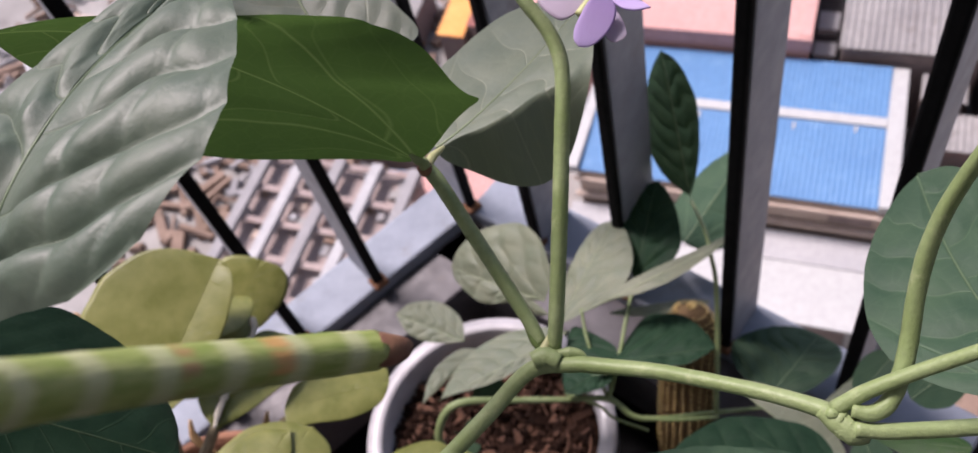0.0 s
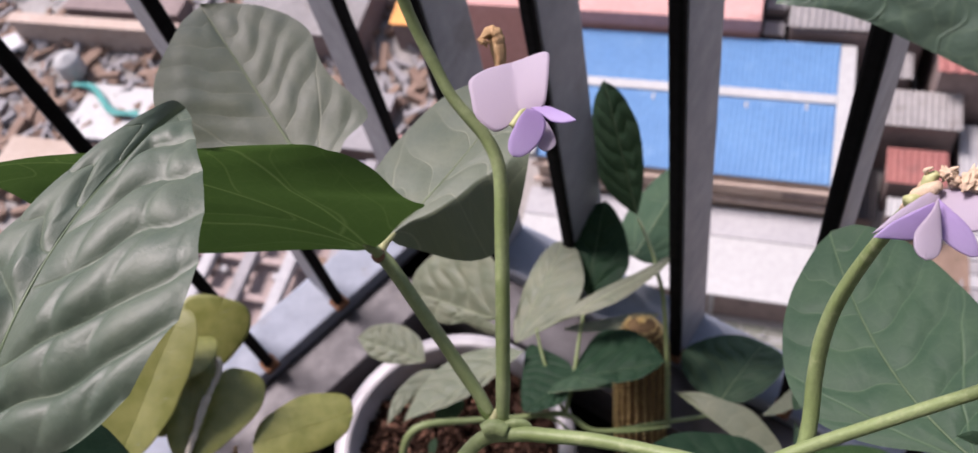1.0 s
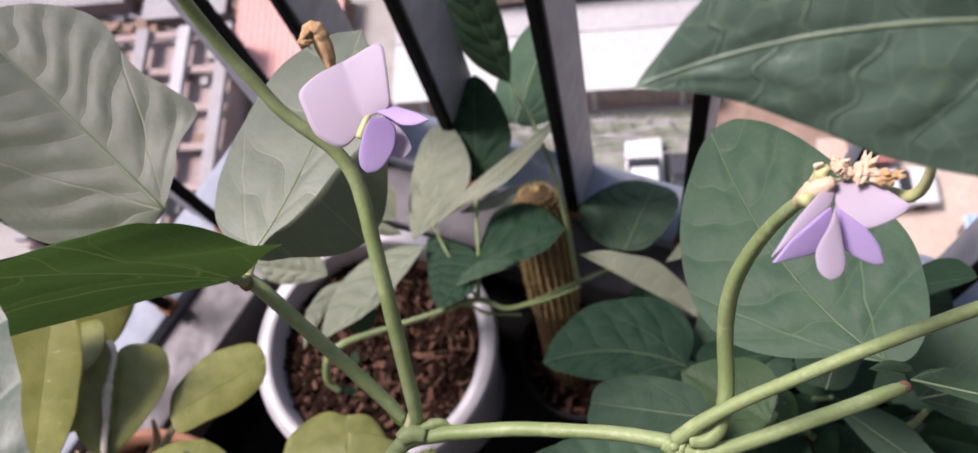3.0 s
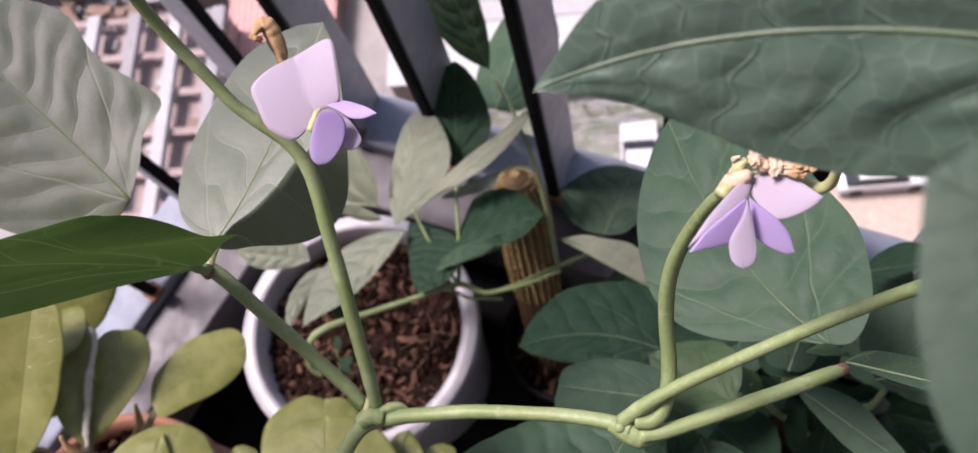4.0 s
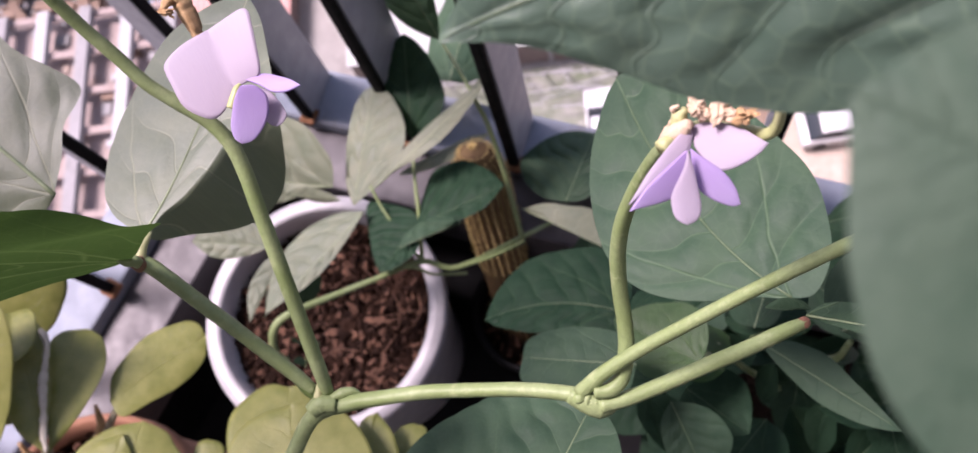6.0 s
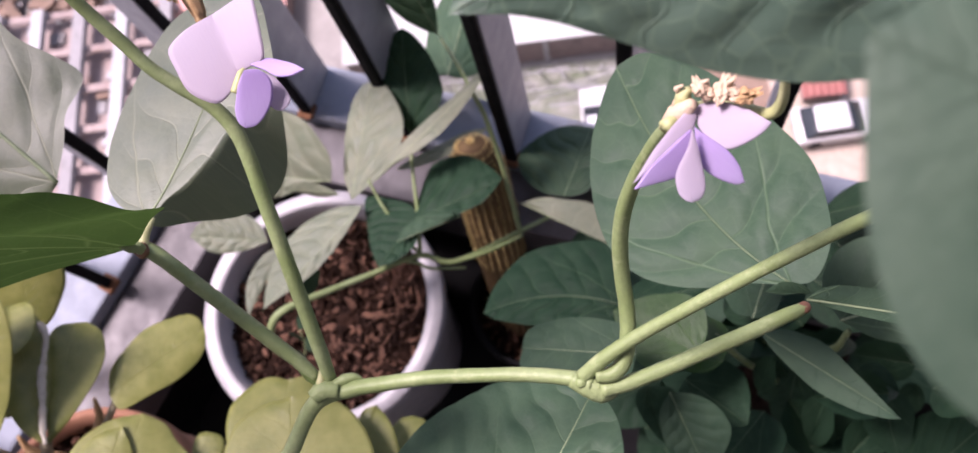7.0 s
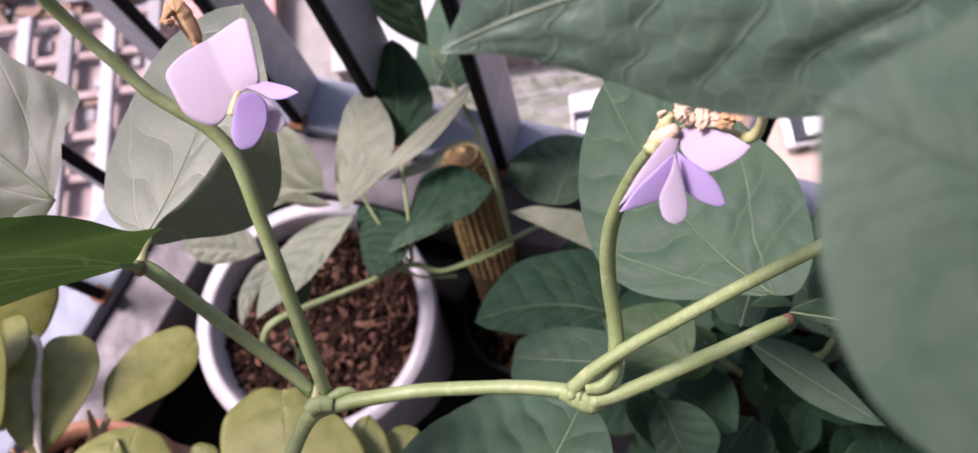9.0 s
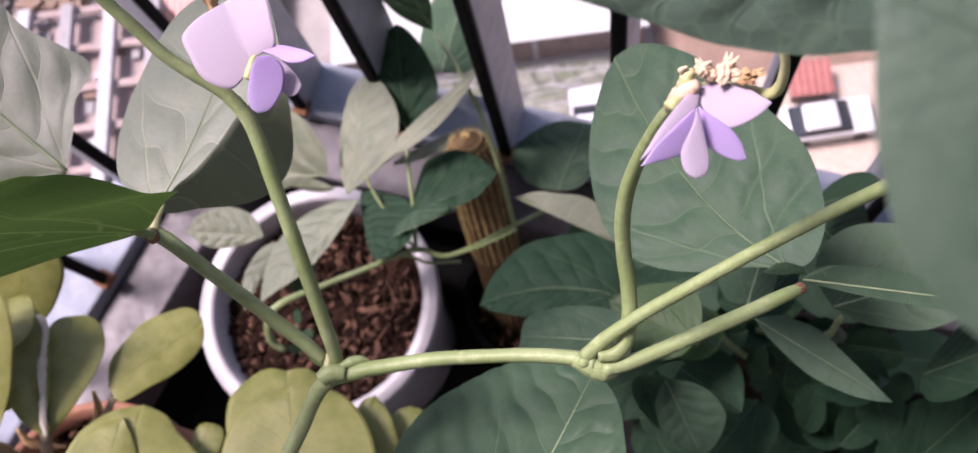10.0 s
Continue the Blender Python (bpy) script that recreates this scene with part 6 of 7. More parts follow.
leaf(bush_plant, 'leaflet', (0.1653, 0.0649, 0.3781), (0.1495, 0.0458, 0.3621), (0.1498, 0.0613, 0.3735), (0.1582, 0.0493, 0.3957), 0.38, 1.4, LEAF_DARK_SHADED, quilt=0.0006)
leaf(bush_plant, 'leaflet', (0.2162, 0.0172, 0.2879), (0.2020, 0.0400, 0.3038), (0.2189, 0.0325, 0.2922), (0.1986, 0.0251, 0.3023), 0.38, 1.4, LEAF_DARK_SHADED, quilt=0.0006)
leaf(bush_plant, 'leaflet', (0.1407, 0.1029, 0.3875), (0.1115, 0.1099, 0.3692), (0.1268, 0.1164, 0.3907), (0.1231, 0.0944, 0.3835), 0.38, 1.4, LEAF_DARK_SHADED, quilt=0.0006)
leaf(bush_plant, 'leaflet', (0.1710, 0.0864, 0.3136), (0.1529, 0.0549, 0.2884), (0.1504, 0.0781, 0.3028), (0.1716, 0.0636, 0.3107), 0.38, 1.4, LEAF_DARK_SHADED, quilt=0.0006)
leaf(bush_plant, 'leaflet', (0.1355, 0.1190, 0.3403), (0.1575, 0.0922, 0.3459), (0.1382, 0.0976, 0.3334), (0.1551, 0.1132, 0.3516), 0.38, 1.4, LEAF_DARK_SHADED, quilt=0.0006)
leaf(bush_plant, 'leaflet', (0.1845, 0.0568, 0.4007), (0.1766, 0.0233, 0.4002), (0.1714, 0.0412, 0.3867), (0.1901, 0.0387, 0.4109), 0.38, 1.4, LEAF_DARK_SHADED, quilt=0.0006)
leaf(bush_plant, 'leaflet', (0.1259, 0.1089, 0.2483), (0.1111, 0.0851, 0.2519), (0.1114, 0.1024, 0.2369), (0.1280, 0.0926, 0.2443), 0.38, 1.4, LEAF_DARK_SHADED, quilt=0.0006)
leaf(bush_plant, 'leaflet', (0.1066, 0.1228, 0.3712), (0.1302, 0.0961, 0.3849), (0.1099, 0.1004, 0.3720), (0.1281, 0.1184, 0.3799), 0.38, 1.4, LEAF_DARK_SHADED, quilt=0.0006)
leaf(bush_plant, 'leaflet', (0.1180, 0.0645, 0.3618), (0.1109, 0.0901, 0.3662), (0.1222, 0.0792, 0.3772), (0.1040, 0.0740, 0.3724), 0.38, 1.4, LEAF_DARK_SHADED, quilt=0.0006)
leaf(bush_plant, 'leaflet', (0.1859, 0.0362, 0.3441), (0.2093, 0.0452, 0.3549), (0.2020, 0.0318, 0.3436), (0.1959, 0.0495, 0.3477), 0.38, 1.4, LEAF_DARK_SHADED, quilt=0.0006)
leaf(bush_plant, 'leaflet', (0.1078, 0.0817, 0.3470), (0.0911, 0.0501, 0.3504), (0.0874, 0.0708, 0.3555), (0.1092, 0.0603, 0.3636), 0.38, 1.4, LEAF_DARK_SHADED, quilt=0.0006)
leaf(bush_plant, 'leaflet', (0.1184, 0.0795, 0.3423), (0.1029, 0.1054, 0.3443), (0.1219, 0.0988, 0.3350), (0.1007, 0.0864, 0.3465), 0.38, 1.4, LEAF_DARK_SHADED, quilt=0.0006)
leaf(bush_plant, 'leaflet', (0.1494, 0.0707, 0.3583), (0.1575, 0.0358, 0.3466), (0.1369, 0.0506, 0.3688), (0.1615, 0.0558, 0.3750), 0.38, 1.4, LEAF_DARK_SHADED, quilt=0.0006)
leaf(bush_plant, 'leaflet', (0.1496, 0.0433, 0.3560), (0.1849, 0.0411, 0.3593), (0.1634, 0.0304, 0.3665), (0.1649, 0.0544, 0.3757), 0.38, 1.4, LEAF_DARK_SHADED, quilt=0.0006)
leaf(bush_plant, 'leaflet', (0.0922, 0.0562, 0.3395), (0.0974, 0.0854, 0.3280), (0.1043, 0.0691, 0.3430), (0.0828, 0.0707, 0.3501), 0.38, 1.4, LEAF_DARK_SHADED, quilt=0.0006)
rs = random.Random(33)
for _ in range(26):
    # low leaves closing the bush towards the floor, their colour darkened for shade
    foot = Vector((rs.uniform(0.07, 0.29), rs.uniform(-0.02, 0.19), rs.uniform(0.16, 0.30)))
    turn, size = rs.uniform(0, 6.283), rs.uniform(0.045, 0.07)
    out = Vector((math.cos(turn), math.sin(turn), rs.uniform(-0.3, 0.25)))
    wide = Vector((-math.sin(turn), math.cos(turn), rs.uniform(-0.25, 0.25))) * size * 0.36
    leaf(bush_plant, 'leaflet', foot, foot + out * size, foot + out * size * 0.4 + wide, foot + out * size * 0.4 - wide, 0.4, 1.3, LEAF_DARK_SHADED, quilt=0.0009, veins=6, rake=0.9)
stalk(bush_plant, 'stem', [(0.2004, 0.1307, 0.1036), (0.1522, 0.1196, 0.2977), (0.1262, 0.1127, 0.3943), (0.0983, 0.0954, 0.4842)], [0.003, 0.0026, 0.0024, 0.0016], STEM)
stalk(bush_plant, 'branch', [(0.1522, 0.1196, 0.2977), (0.1403, 0.1079, 0.3969), (0.1307, 0.0996, 0.4661)], [0.002, 0.0016, 0.0012], STEM)
stalk(bush_plant, 'branch', [(0.1522, 0.1196, 0.2977), (0.1534, 0.0936, 0.3987), (0.1492, 0.0780, 0.4797), (0.1473, 0.0789, 0.5214)], [0.002, 0.0018, 0.0016, 0.0012], STEM)
stalk(bush_plant, 'branch', [(0.1522, 0.1196, 0.2977), (0.1247, 0.1325, 0.3351), (0.1050, 0.1424, 0.3848)], [0.002, 0.0016, 0.0012], STEM)
stalk(bush_plant, 'branch', [(0.1632, 0.0828, 0.2936), (0.1302, 0.0957, 0.3904), (0.1115, 0.1033, 0.4595)], [0.002, 0.0016, 0.0012], STEM)
# fleshy leaves
leaf(succulent, 'fleshy_leaf', (-0.2478, 0.1774, 0.4559), (-0.2137, 0.2562, 0.4796), (-0.2135, 0.2104, 0.4643), (-0.2792, 0.2222, 0.4890), 0.54, 1.0, FLESHY, thick=0.0022, quilt=0, rib=False)
leaf(succulent, 'fleshy_leaf', (-0.2398, 0.2495, 0.4032), (-0.2187, 0.2912, 0.4252), (-0.2122, 0.2641, 0.4036), (-0.2498, 0.2728, 0.4232), 0.45, 1.0, FLESHY, mid=(-0.2292, 0.2704, 0.4142), edge_r=[(0, 0, 0), (0.24, 0.626, -0), (0.507, 0.944, -0), (0.801, 1, -0), (0.983, 0.64, -0), (1, 0, 0)], edge_l=[(0, 0, 0), (0.265, 0.742, -0), (0.614, 1, -0), (0.85, 0.995, 0), (0.972, 0.486, -0), (1, 0, 0)], thick=0.0022, quilt=0, rib=False, curl=0.02)
leaf(succulent, 'fleshy_leaf', (-0.2192, 0.1780, 0.4397), (-0.2227, 0.2540, 0.4407), (-0.2107, 0.2128, 0.4315), (-0.2316, 0.2116, 0.4493), 0.45, 1.0, FLESHY, mid=(-0.2209, 0.2160, 0.4402), edge_r=[(0, 0, 0), (0.281, 0.625, -0), (0.565, 0.773, -0), (0.759, 1, 0), (0.901, 0.882, 0), (0.98, 0.487, -0), (1, 0, 0)], edge_l=[(0, 0, 0), (0.12, 0.513, -0), (0.356, 0.909, -0), (0.639, 1, -0), (0.869, 0.794, 0), (0.969, 0.459, -0), (1, 0, 0)], thick=0.0022, quilt=0, rib=False, curl=0.02)
leaf(succulent, 'fleshy_leaf', (-0.2178, 0.1779, 0.4384), (-0.1988, 0.2415, 0.4225), (-0.1922, 0.2001, 0.4261), (-0.2197, 0.2104, 0.4344), 0.45, 1.0, FLESHY, mid=(-0.2083, 0.2097, 0.4304), edge_r=[(0, 0, 0), (0.196, 0.44, -0), (0.485, 0.865, -0), (0.745, 1, 0), (0.922, 0.78, 0), (1.005, 0.368, 0), (1, 0, 0)], edge_l=[(0, 0, 0), (0.325, 0.506, -0), (0.648, 0.888, 0), (0.854, 1, 0), (0.964, 0.641, 0), (1, 0, 0)], thick=0.0022, quilt=0, rib=False, curl=0.02)
leaf(succulent, 'fleshy_leaf', (-0.1919, 0.1970, 0.4168), (-0.1403, 0.2194, 0.3954), (-0.1759, 0.2253, 0.4089), (-0.1634, 0.1937, 0.4059), 0.45, 1.0, FLESHY, mid=(-0.1661, 0.2082, 0.4061), edge_r=[(0, 0, 0), (0.125, 0.578, 0), (0.349, 0.901, 0), (0.628, 1, 0), (0.907, 0.762, 0), (1.011, 0.449, 0), (1, 0, 0)], edge_l=[(0, 0, 0), (0.01, 0.795, 0), (0.318, 0.953, -0), (0.637, 1, 0), (0.886, 0.656, 0), (1, 0, 0)], thick=0.0022, quilt=0, rib=False, curl=0.02)
leaf(succulent, 'fleshy_leaf', (-0.1907, 0.1038, 0.4679), (-0.1593, 0.1706, 0.4524), (-0.1426, 0.1157, 0.4513), (-0.2011, 0.1470, 0.4679), 0.45, 1.0, FLESHY, mid=(-0.1750, 0.1372, 0.4602), edge_r=[(0, 0, 0), (0.156, 0.564, -0), (0.416, 1, 0), (0.655, 0.945, 0), (0.762, 0.747, 0), (0.85, 0.519, 0), (0.953, 0.319, -0), (1, 0, 0)], edge_l=[(0, 0, 0), (0.116, 0.758, -0), (0.331, 0.993, -0), (0.56, 1, -0), (0.772, 0.834, 0), (0.924, 0.49, 0), (1, 0, 0)], thick=0.0022, quilt=0, rib=False, curl=0.02)
leaf(succulent, 'fleshy_leaf', (-0.1069, 0.1244, 0.4323), (-0.0947, 0.1675, 0.4199), (-0.0794, 0.1364, 0.4224), (-0.1288, 0.1532, 0.4321), 0.45, 1.0, FLESHY, mid=(-0.1008, 0.1460, 0.4261), edge_r=[(0, 0, 0), (0.187, 0.876, -0), (0.56, 1, 0), (0.856, 0.832, 0), (1.024, 0.455, 0), (1, 0, 0)], edge_l=[(0, 0, 0), (0.093, 0.767, -0), (0.406, 1, -0), (0.69, 0.931, -0), (0.924, 0.674, -0), (1.049, 0.348, 0), (1, 0, 0)], thick=0.0022, quilt=0, rib=False, curl=0.02)
leaf(succulent, 'fleshy_leaf', (-0.1052, 0.0754, 0.4493), (-0.0915, 0.1553, 0.4357), (-0.0607, 0.1041, 0.4387), (-0.1333, 0.1179, 0.4471), 0.45, 1.0, FLESHY, mid=(-0.0984, 0.1154, 0.4425), edge_r=[(0, 0, 0), (0.053, 0.658, -0), (0.251, 0.998, 0), (0.54, 1, -0), (0.752, 0.911, -0), (0.905, 0.641, 0), (0.978, 0.322, 0), (1, 0, 0)], edge_l=[(0, 0, 0), (0.081, 0.667, -0), (0.296, 0.99, -0), (0.552, 1, -0), (0.761, 0.931, -0), (0.902, 0.715, -0), (0.981, 0.361, 0), (1, 0, 0)], thick=0.0022, quilt=0, rib=False, curl=0.02)
leaf(succulent, 'fleshy_leaf', (-0.0867, 0.0893, 0.4265), (-0.0549, 0.1385, 0.4168), (-0.0551, 0.1001, 0.4212), (-0.0798, 0.1163, 0.4225), 0.45, 1.0, FLESHY, mid=(-0.0708, 0.1139, 0.4216), edge_r=[(0, 0, 0), (0.232, 1, 0), (0.555, 0.984, 0), (0.833, 0.591, 0), (1, 0, 0)], edge_l=[(0, 0, 0), (0.396, 0.702, 0), (0.72, 1, 0), (0.919, 0.756, 0), (1, 0, 0)], thick=0.0022, quilt=0, rib=False, curl=0.02)
leaf(succulent, 'fleshy_leaf', (-0.0610, 0.1024, 0.4125), (-0.0409, 0.1291, 0.4041), (-0.0436, 0.1082, 0.4090), (-0.0587, 0.1195, 0.4086), 0.45, 1.0, FLESHY, mid=(-0.0509, 0.1157, 0.4083), edge_r=[(0, 0, 0), (0.298, 0.873, 0), (0.731, 1, -0), (0.969, 0.689, 0), (1, 0, 0)], edge_l=[(0, 0, 0), (0.358, 0.517, 0), (0.679, 1, -0), (0.87, 0.727, 0), (1, 0, 0)], thick=0.0022, quilt=0, rib=False, curl=0.02)
leaf(succulent, 'fleshy_leaf', (-0.2509, 0.1815, 0.4462), (-0.2423, 0.2676, 0.4507), (-0.2360, 0.2261, 0.4406), (-0.2586, 0.2233, 0.4536), 0.58, 0.8, FLESHY, thick=0.0022, quilt=0, rib=False)
leaf(succulent, 'fleshy_leaf', (-0.2445, 0.2031, 0.4249), (-0.2382, 0.2289, 0.4307), (-0.2362, 0.2150, 0.4242), (-0.2512, 0.2144, 0.4330), 0.58, 0.8, FLESHY, thick=0.0022, quilt=0, rib=False)
leaf(succulent, 'fleshy_leaf', (-0.1447, 0.1352, 0.4385), (-0.1377, 0.1544, 0.4346), (-0.1316, 0.1412, 0.4349), (-0.1468, 0.1471, 0.4363), 0.58, 0.95, FLESHY, thick=0.0022, quilt=0, rib=False)
leaf(succulent, 'fleshy_leaf', (-0.2199, 0.2244, 0.4513), (-0.2221, 0.2560, 0.4419), (-0.2065, 0.2338, 0.4476), (-0.2319, 0.2427, 0.4543), 0.6, 0.8, FLESHY, thick=0.0022, quilt=0, rib=False)
stalk(succulent, 'stem', [(-0.2773, 0.1693, 0.3512), (-0.2511, 0.1812, 0.3863), (-0.2196, 0.1794, 0.4366)], [0.004, 0.0035, 0.003], BARK)
stalk(succulent, 'branch', [(-0.2655, 0.1686, 0.3678), (-0.2294, 0.1750, 0.3847), (-0.1916, 0.1916, 0.4145)], [0.0035, 0.003, 0.002], BARK)
stalk(succulent, 'branch', [(-0.2655, 0.1686, 0.3678), (-0.2613, 0.1892, 0.4064), (-0.2508, 0.1821, 0.4463)], [0.0035, 0.003, 0.0022], BARK)
stalk(succulent, 'branch', [(-0.2662, 0.1651, 0.3673), (-0.2147, 0.1555, 0.3956), (-0.1630, 0.1416, 0.4251), (-0.1103, 0.1163, 0.4342)], [0.0035, 0.003, 0.0028, 0.0024], BARK)
stalk(succulent, 'corky_edge', [(-0.2072, 0.2399, 0.4441), (-0.2052, 0.2323, 0.4431), (-0.2083, 0.2216, 0.4428), (-0.2119, 0.2113, 0.4426), (-0.2142, 0.1980, 0.4421), (-0.2169, 0.1858, 0.4417), (-0.2173, 0.1772, 0.4413)], [0.001354, 0.001854, 0.001339, 0.001993, 0.001481, 0.001794, 0.0008107], CORK, label='whitish corky seam', wobble=0.5, ridge=0.25)
stalk(succulent, 'withered_leaf', [(-0.2115, 0.2052, 0.3960), (-0.2154, 0.1926, 0.3883), (-0.2279, 0.1818, 0.3858), (-0.2406, 0.1765, 0.3852)], [0.001, 0.003, 0.0028, 0.001], DRY, label='curled orange-brown dead leaf')
stalk(succulent, 'withered_leaf', [(-0.2513, 0.1968, 0.4088), (-0.2501, 0.1886, 0.3996), (-0.2392, 0.1833, 0.3862)], [0.001, 0.0026, 0.001], DRY, label='curled orange-brown dead leaf')
stalk(succulent, 'withered_leaf', [(-0.3436, 0.2368, 0.4224), (-0.3392, 0.2492, 0.4260), (-0.3321, 0.2576, 0.4252), (-0.3281, 0.2506, 0.4178)], [0.002, 0.005, 0.0055, 0.002], DRY, label='curled orange-brown dead leaf')
stalk(succulent, 'withered_leaf', [(-0.3393, 0.2336, 0.4241), (-0.3324, 0.2402, 0.4223), (-0.3274, 0.2409, 0.4119)], [0.002, 0.005, 0.002], DRY, label='curled orange-brown dead leaf')
stalk(banded_stem, 'shaft', [(-0.0501, 0.0206, 0.8037), (-0.0507, 0.0270, 0.7915), (-0.0520, 0.0332, 0.7812), (-0.0491, 0.0410, 0.7678), (-0.0422, 0.0491, 0.7538), (-0.0353, 0.0554, 0.7430), (-0.0311, 0.0582, 0.7381)], [0.0034, 0.0033, 0.0032, 0.0031, 0.003, 0.0029, 0.0027], BANDED)
stalk(banded_stem, 'tip', [(-0.0314, 0.0581, 0.7384), (-0.0299, 0.0586, 0.7373), (-0.0287, 0.0595, 0.7359), (-0.0279, 0.0603, 0.7349), (-0.0273, 0.0606, 0.7344)], [0.00275, 0.0025, 0.0019, 0.0012, 0.0005], STEM_BROWN, label='dark brown dried tip')

# ---- the town far below ----
GROUND_Z = -40.0
TOWN = Matrix(((0.9586, 0.2846, 0, 0), (-0.2846, 0.9586, 0, 0), (0, 0, 1, 0), (0, 0, 0, 1)))


def sheet_mat(name, c1, c2, rough, stain, metal=0.0):
    return rough_mat(name, c1, c2, 0.35, rough, metal, relief=0.01, stain=stain)


GROUND = rough_mat("dusty_ground", (0.21, 0.20, 0.19), (0.30, 0.29, 0.275), 0.12, 0.9, relief=0.05, stain=(0.145, 0.135, 0.13))
DIRT = rough_mat("brown_dirt", (0.16, 0.11, 0.08), (0.24, 0.17, 0.13), 0.5, 0.95, relief=0.05, stain=(0.11, 0.09, 0.06))
SAND = rough_mat("beige_yard", (0.346, 0.279, 0.226), (0.398, 0.332, 0.279), 0.3, 0.9, relief=0.02, stain=(0.305, 0.239, 0.192))
GRASSY = rough_mat("weedy_verge", (0.11, 0.14, 0.08), (0.24, 0.24, 0.22), 0.9, 0.95, relief=0.05, stain=(0.30, 0.29, 0.29))
CONCRETE = rough_mat("grey_concrete", (0.225, 0.219, 0.225), (0.282, 0.275, 0.282), 0.6, 0.85, relief=0.02, stain=(0.169, 0.163, 0.163))
BLUE_SHEET = sheet_mat("blue_sheet_metal", (0.066, 0.170, 0.345), (0.084, 0.20, 0.38), 0.5, (0.107, 0.222, 0.385))
WHITE_PAINT = sheet_mat("white_paint", (0.361, 0.365, 0.361), (0.387, 0.392, 0.387), 0.6, (0.37, 0.375, 0.37))
PALE_GREY = sheet_mat("pale_grey_paint", (0.305, 0.305, 0.316), (0.352, 0.352, 0.358), 0.7, (0.264, 0.259, 0.264))
TAN = sheet_mat("tan_plaster", (0.374, 0.295, 0.241), (0.422, 0.344, 0.29), 0.85, (0.314, 0.241, 0.199))
PINK = sheet_mat("pink_plaster", (0.461, 0.257, 0.231), (0.5, 0.294, 0.269), 0.85, (0.41, 0.231, 0.212))
GREY_SHEET = sheet_mat("weathered_grey_sheet", (0.178, 0.17, 0.17), (0.255, 0.246, 0.238), 0.7, (0.136, 0.119, 0.111))
RED_SHEET = sheet_mat("red_brown_sheet", (0.221, 0.0765, 0.068), (0.289, 0.111, 0.0935), 0.7, (0.17, 0.068, 0.0595))
BROWN_WALL = sheet_mat("brown_wall", (0.175, 0.135, 0.125), (0.24, 0.19, 0.18), 0.9, (0.125, 0.10, 0.095))
# near-black colour that stands in for shade in gaps between buildings
GAP_SHADE = sheet_mat("gap_shade", (0.02, 0.018, 0.02), (0.04, 0.035, 0.035), 0.8, (0.03, 0.025, 0.025))
DECK = sheet_mat("dusty_pink_deck", (0.25, 0.20, 0.19), (0.33, 0.27, 0.25), 0.9, (0.19, 0.13, 0.11))
TEAL = sheet_mat("teal_tarpaulin", (0.04, 0.22, 0.20), (0.06, 0.28, 0.26), 0.6, (0.05, 0.18, 0.17))
ORANGE = sheet_mat("orange_awning", (0.70, 0.30, 0.06), (0.75, 0.36, 0.10), 0.6, (0.60, 0.25, 0.06))
BLUE_TARP = sheet_mat("pale_blue_tarpaulin", (0.22, 0.32, 0.48), (0.28, 0.38, 0.54), 0.6, (0.2, 0.28, 0.4))
CAR_WHITE = rough_mat("white_car_paint", (0.510, 0.510, 0.528), (0.546, 0.546, 0.554), 0.8, 0.25)
CAR_DARK = rough_mat("dark_car_paint", (0.03, 0.03, 0.035), (0.04, 0.04, 0.045), 0.8, 0.25)
CAR_GLASS = rough_mat("car_glass", (0.02, 0.025, 0.03), (0.03, 0.035, 0.04), 1.0, 0.1)
TYRE = rough_mat("tyre_rubber", (0.015, 0.015, 0.015), (0.025, 0.025, 0.025), 5, 0.85)


def town_box(name, a0, b0, z0, a1, b1, z1, material, parent=None, label="", bevel=0.0):
    return box(name, (a0, b0, z0), (a1, b1, z1), material, parent, label, bevel, TOWN)


def town_thing(name, a, b, z, label, category, grp=""):
    return thing(name, TOWN @ Vector((a, b, z)), label, category, grp)


def corrugated(name, a0, b0, a1, b1, z0, z1, pitch, depth, material, parent, label=""):
    """Ribbed sheeting: ribs run along b, the sheet climbs from z0 at b0 to z1 at b1."""
    n = max(4, int((a1 - a0) / pitch) * 4)
    verts, faces = [], []
    rows = 3
    for low in (0, 1):
        for j in range(rows + 1):
            f = j / rows
            for i in range(n + 1):
                a = a0 + (a1 - a0) * i / n
                z = z0 + (z1 - z0) * f + depth * (0, 1, 1, 0)[i % 4] + 0.01 * noise.noise(Vector((a, f * 4, z0)))
                verts.append(TOWN @ Vector((a, b0 + (b1 - b0) * f, z - 0.03 * low)))
    row = n + 1
    for low in (0, 1):
        o = low * row * (rows + 1)
        for j in range(rows):
            for i in range(n):
                q = (o + j * row + i, o + j * row + i + 1, o + (j + 1) * row + i + 1, o + (j + 1) * row + i)
                faces.append(q if not low else tuple(reversed(q)))
    return mesh_ob(name, verts, faces, material, parent, label, smooth=False)


tagged(box("ground", (-1500, -1500, GROUND_Z - 1), (1500, 1500, GROUND_Z), GROUND), "dusty town ground far below the balcony", "ground", kind="structure")
tagged(box("tower_wall", (-40, -31.36, GROUND_Z), (40, -1.36, 40), WALL), "plain wall of the tower that carries the balcony", "wall", kind="structure")
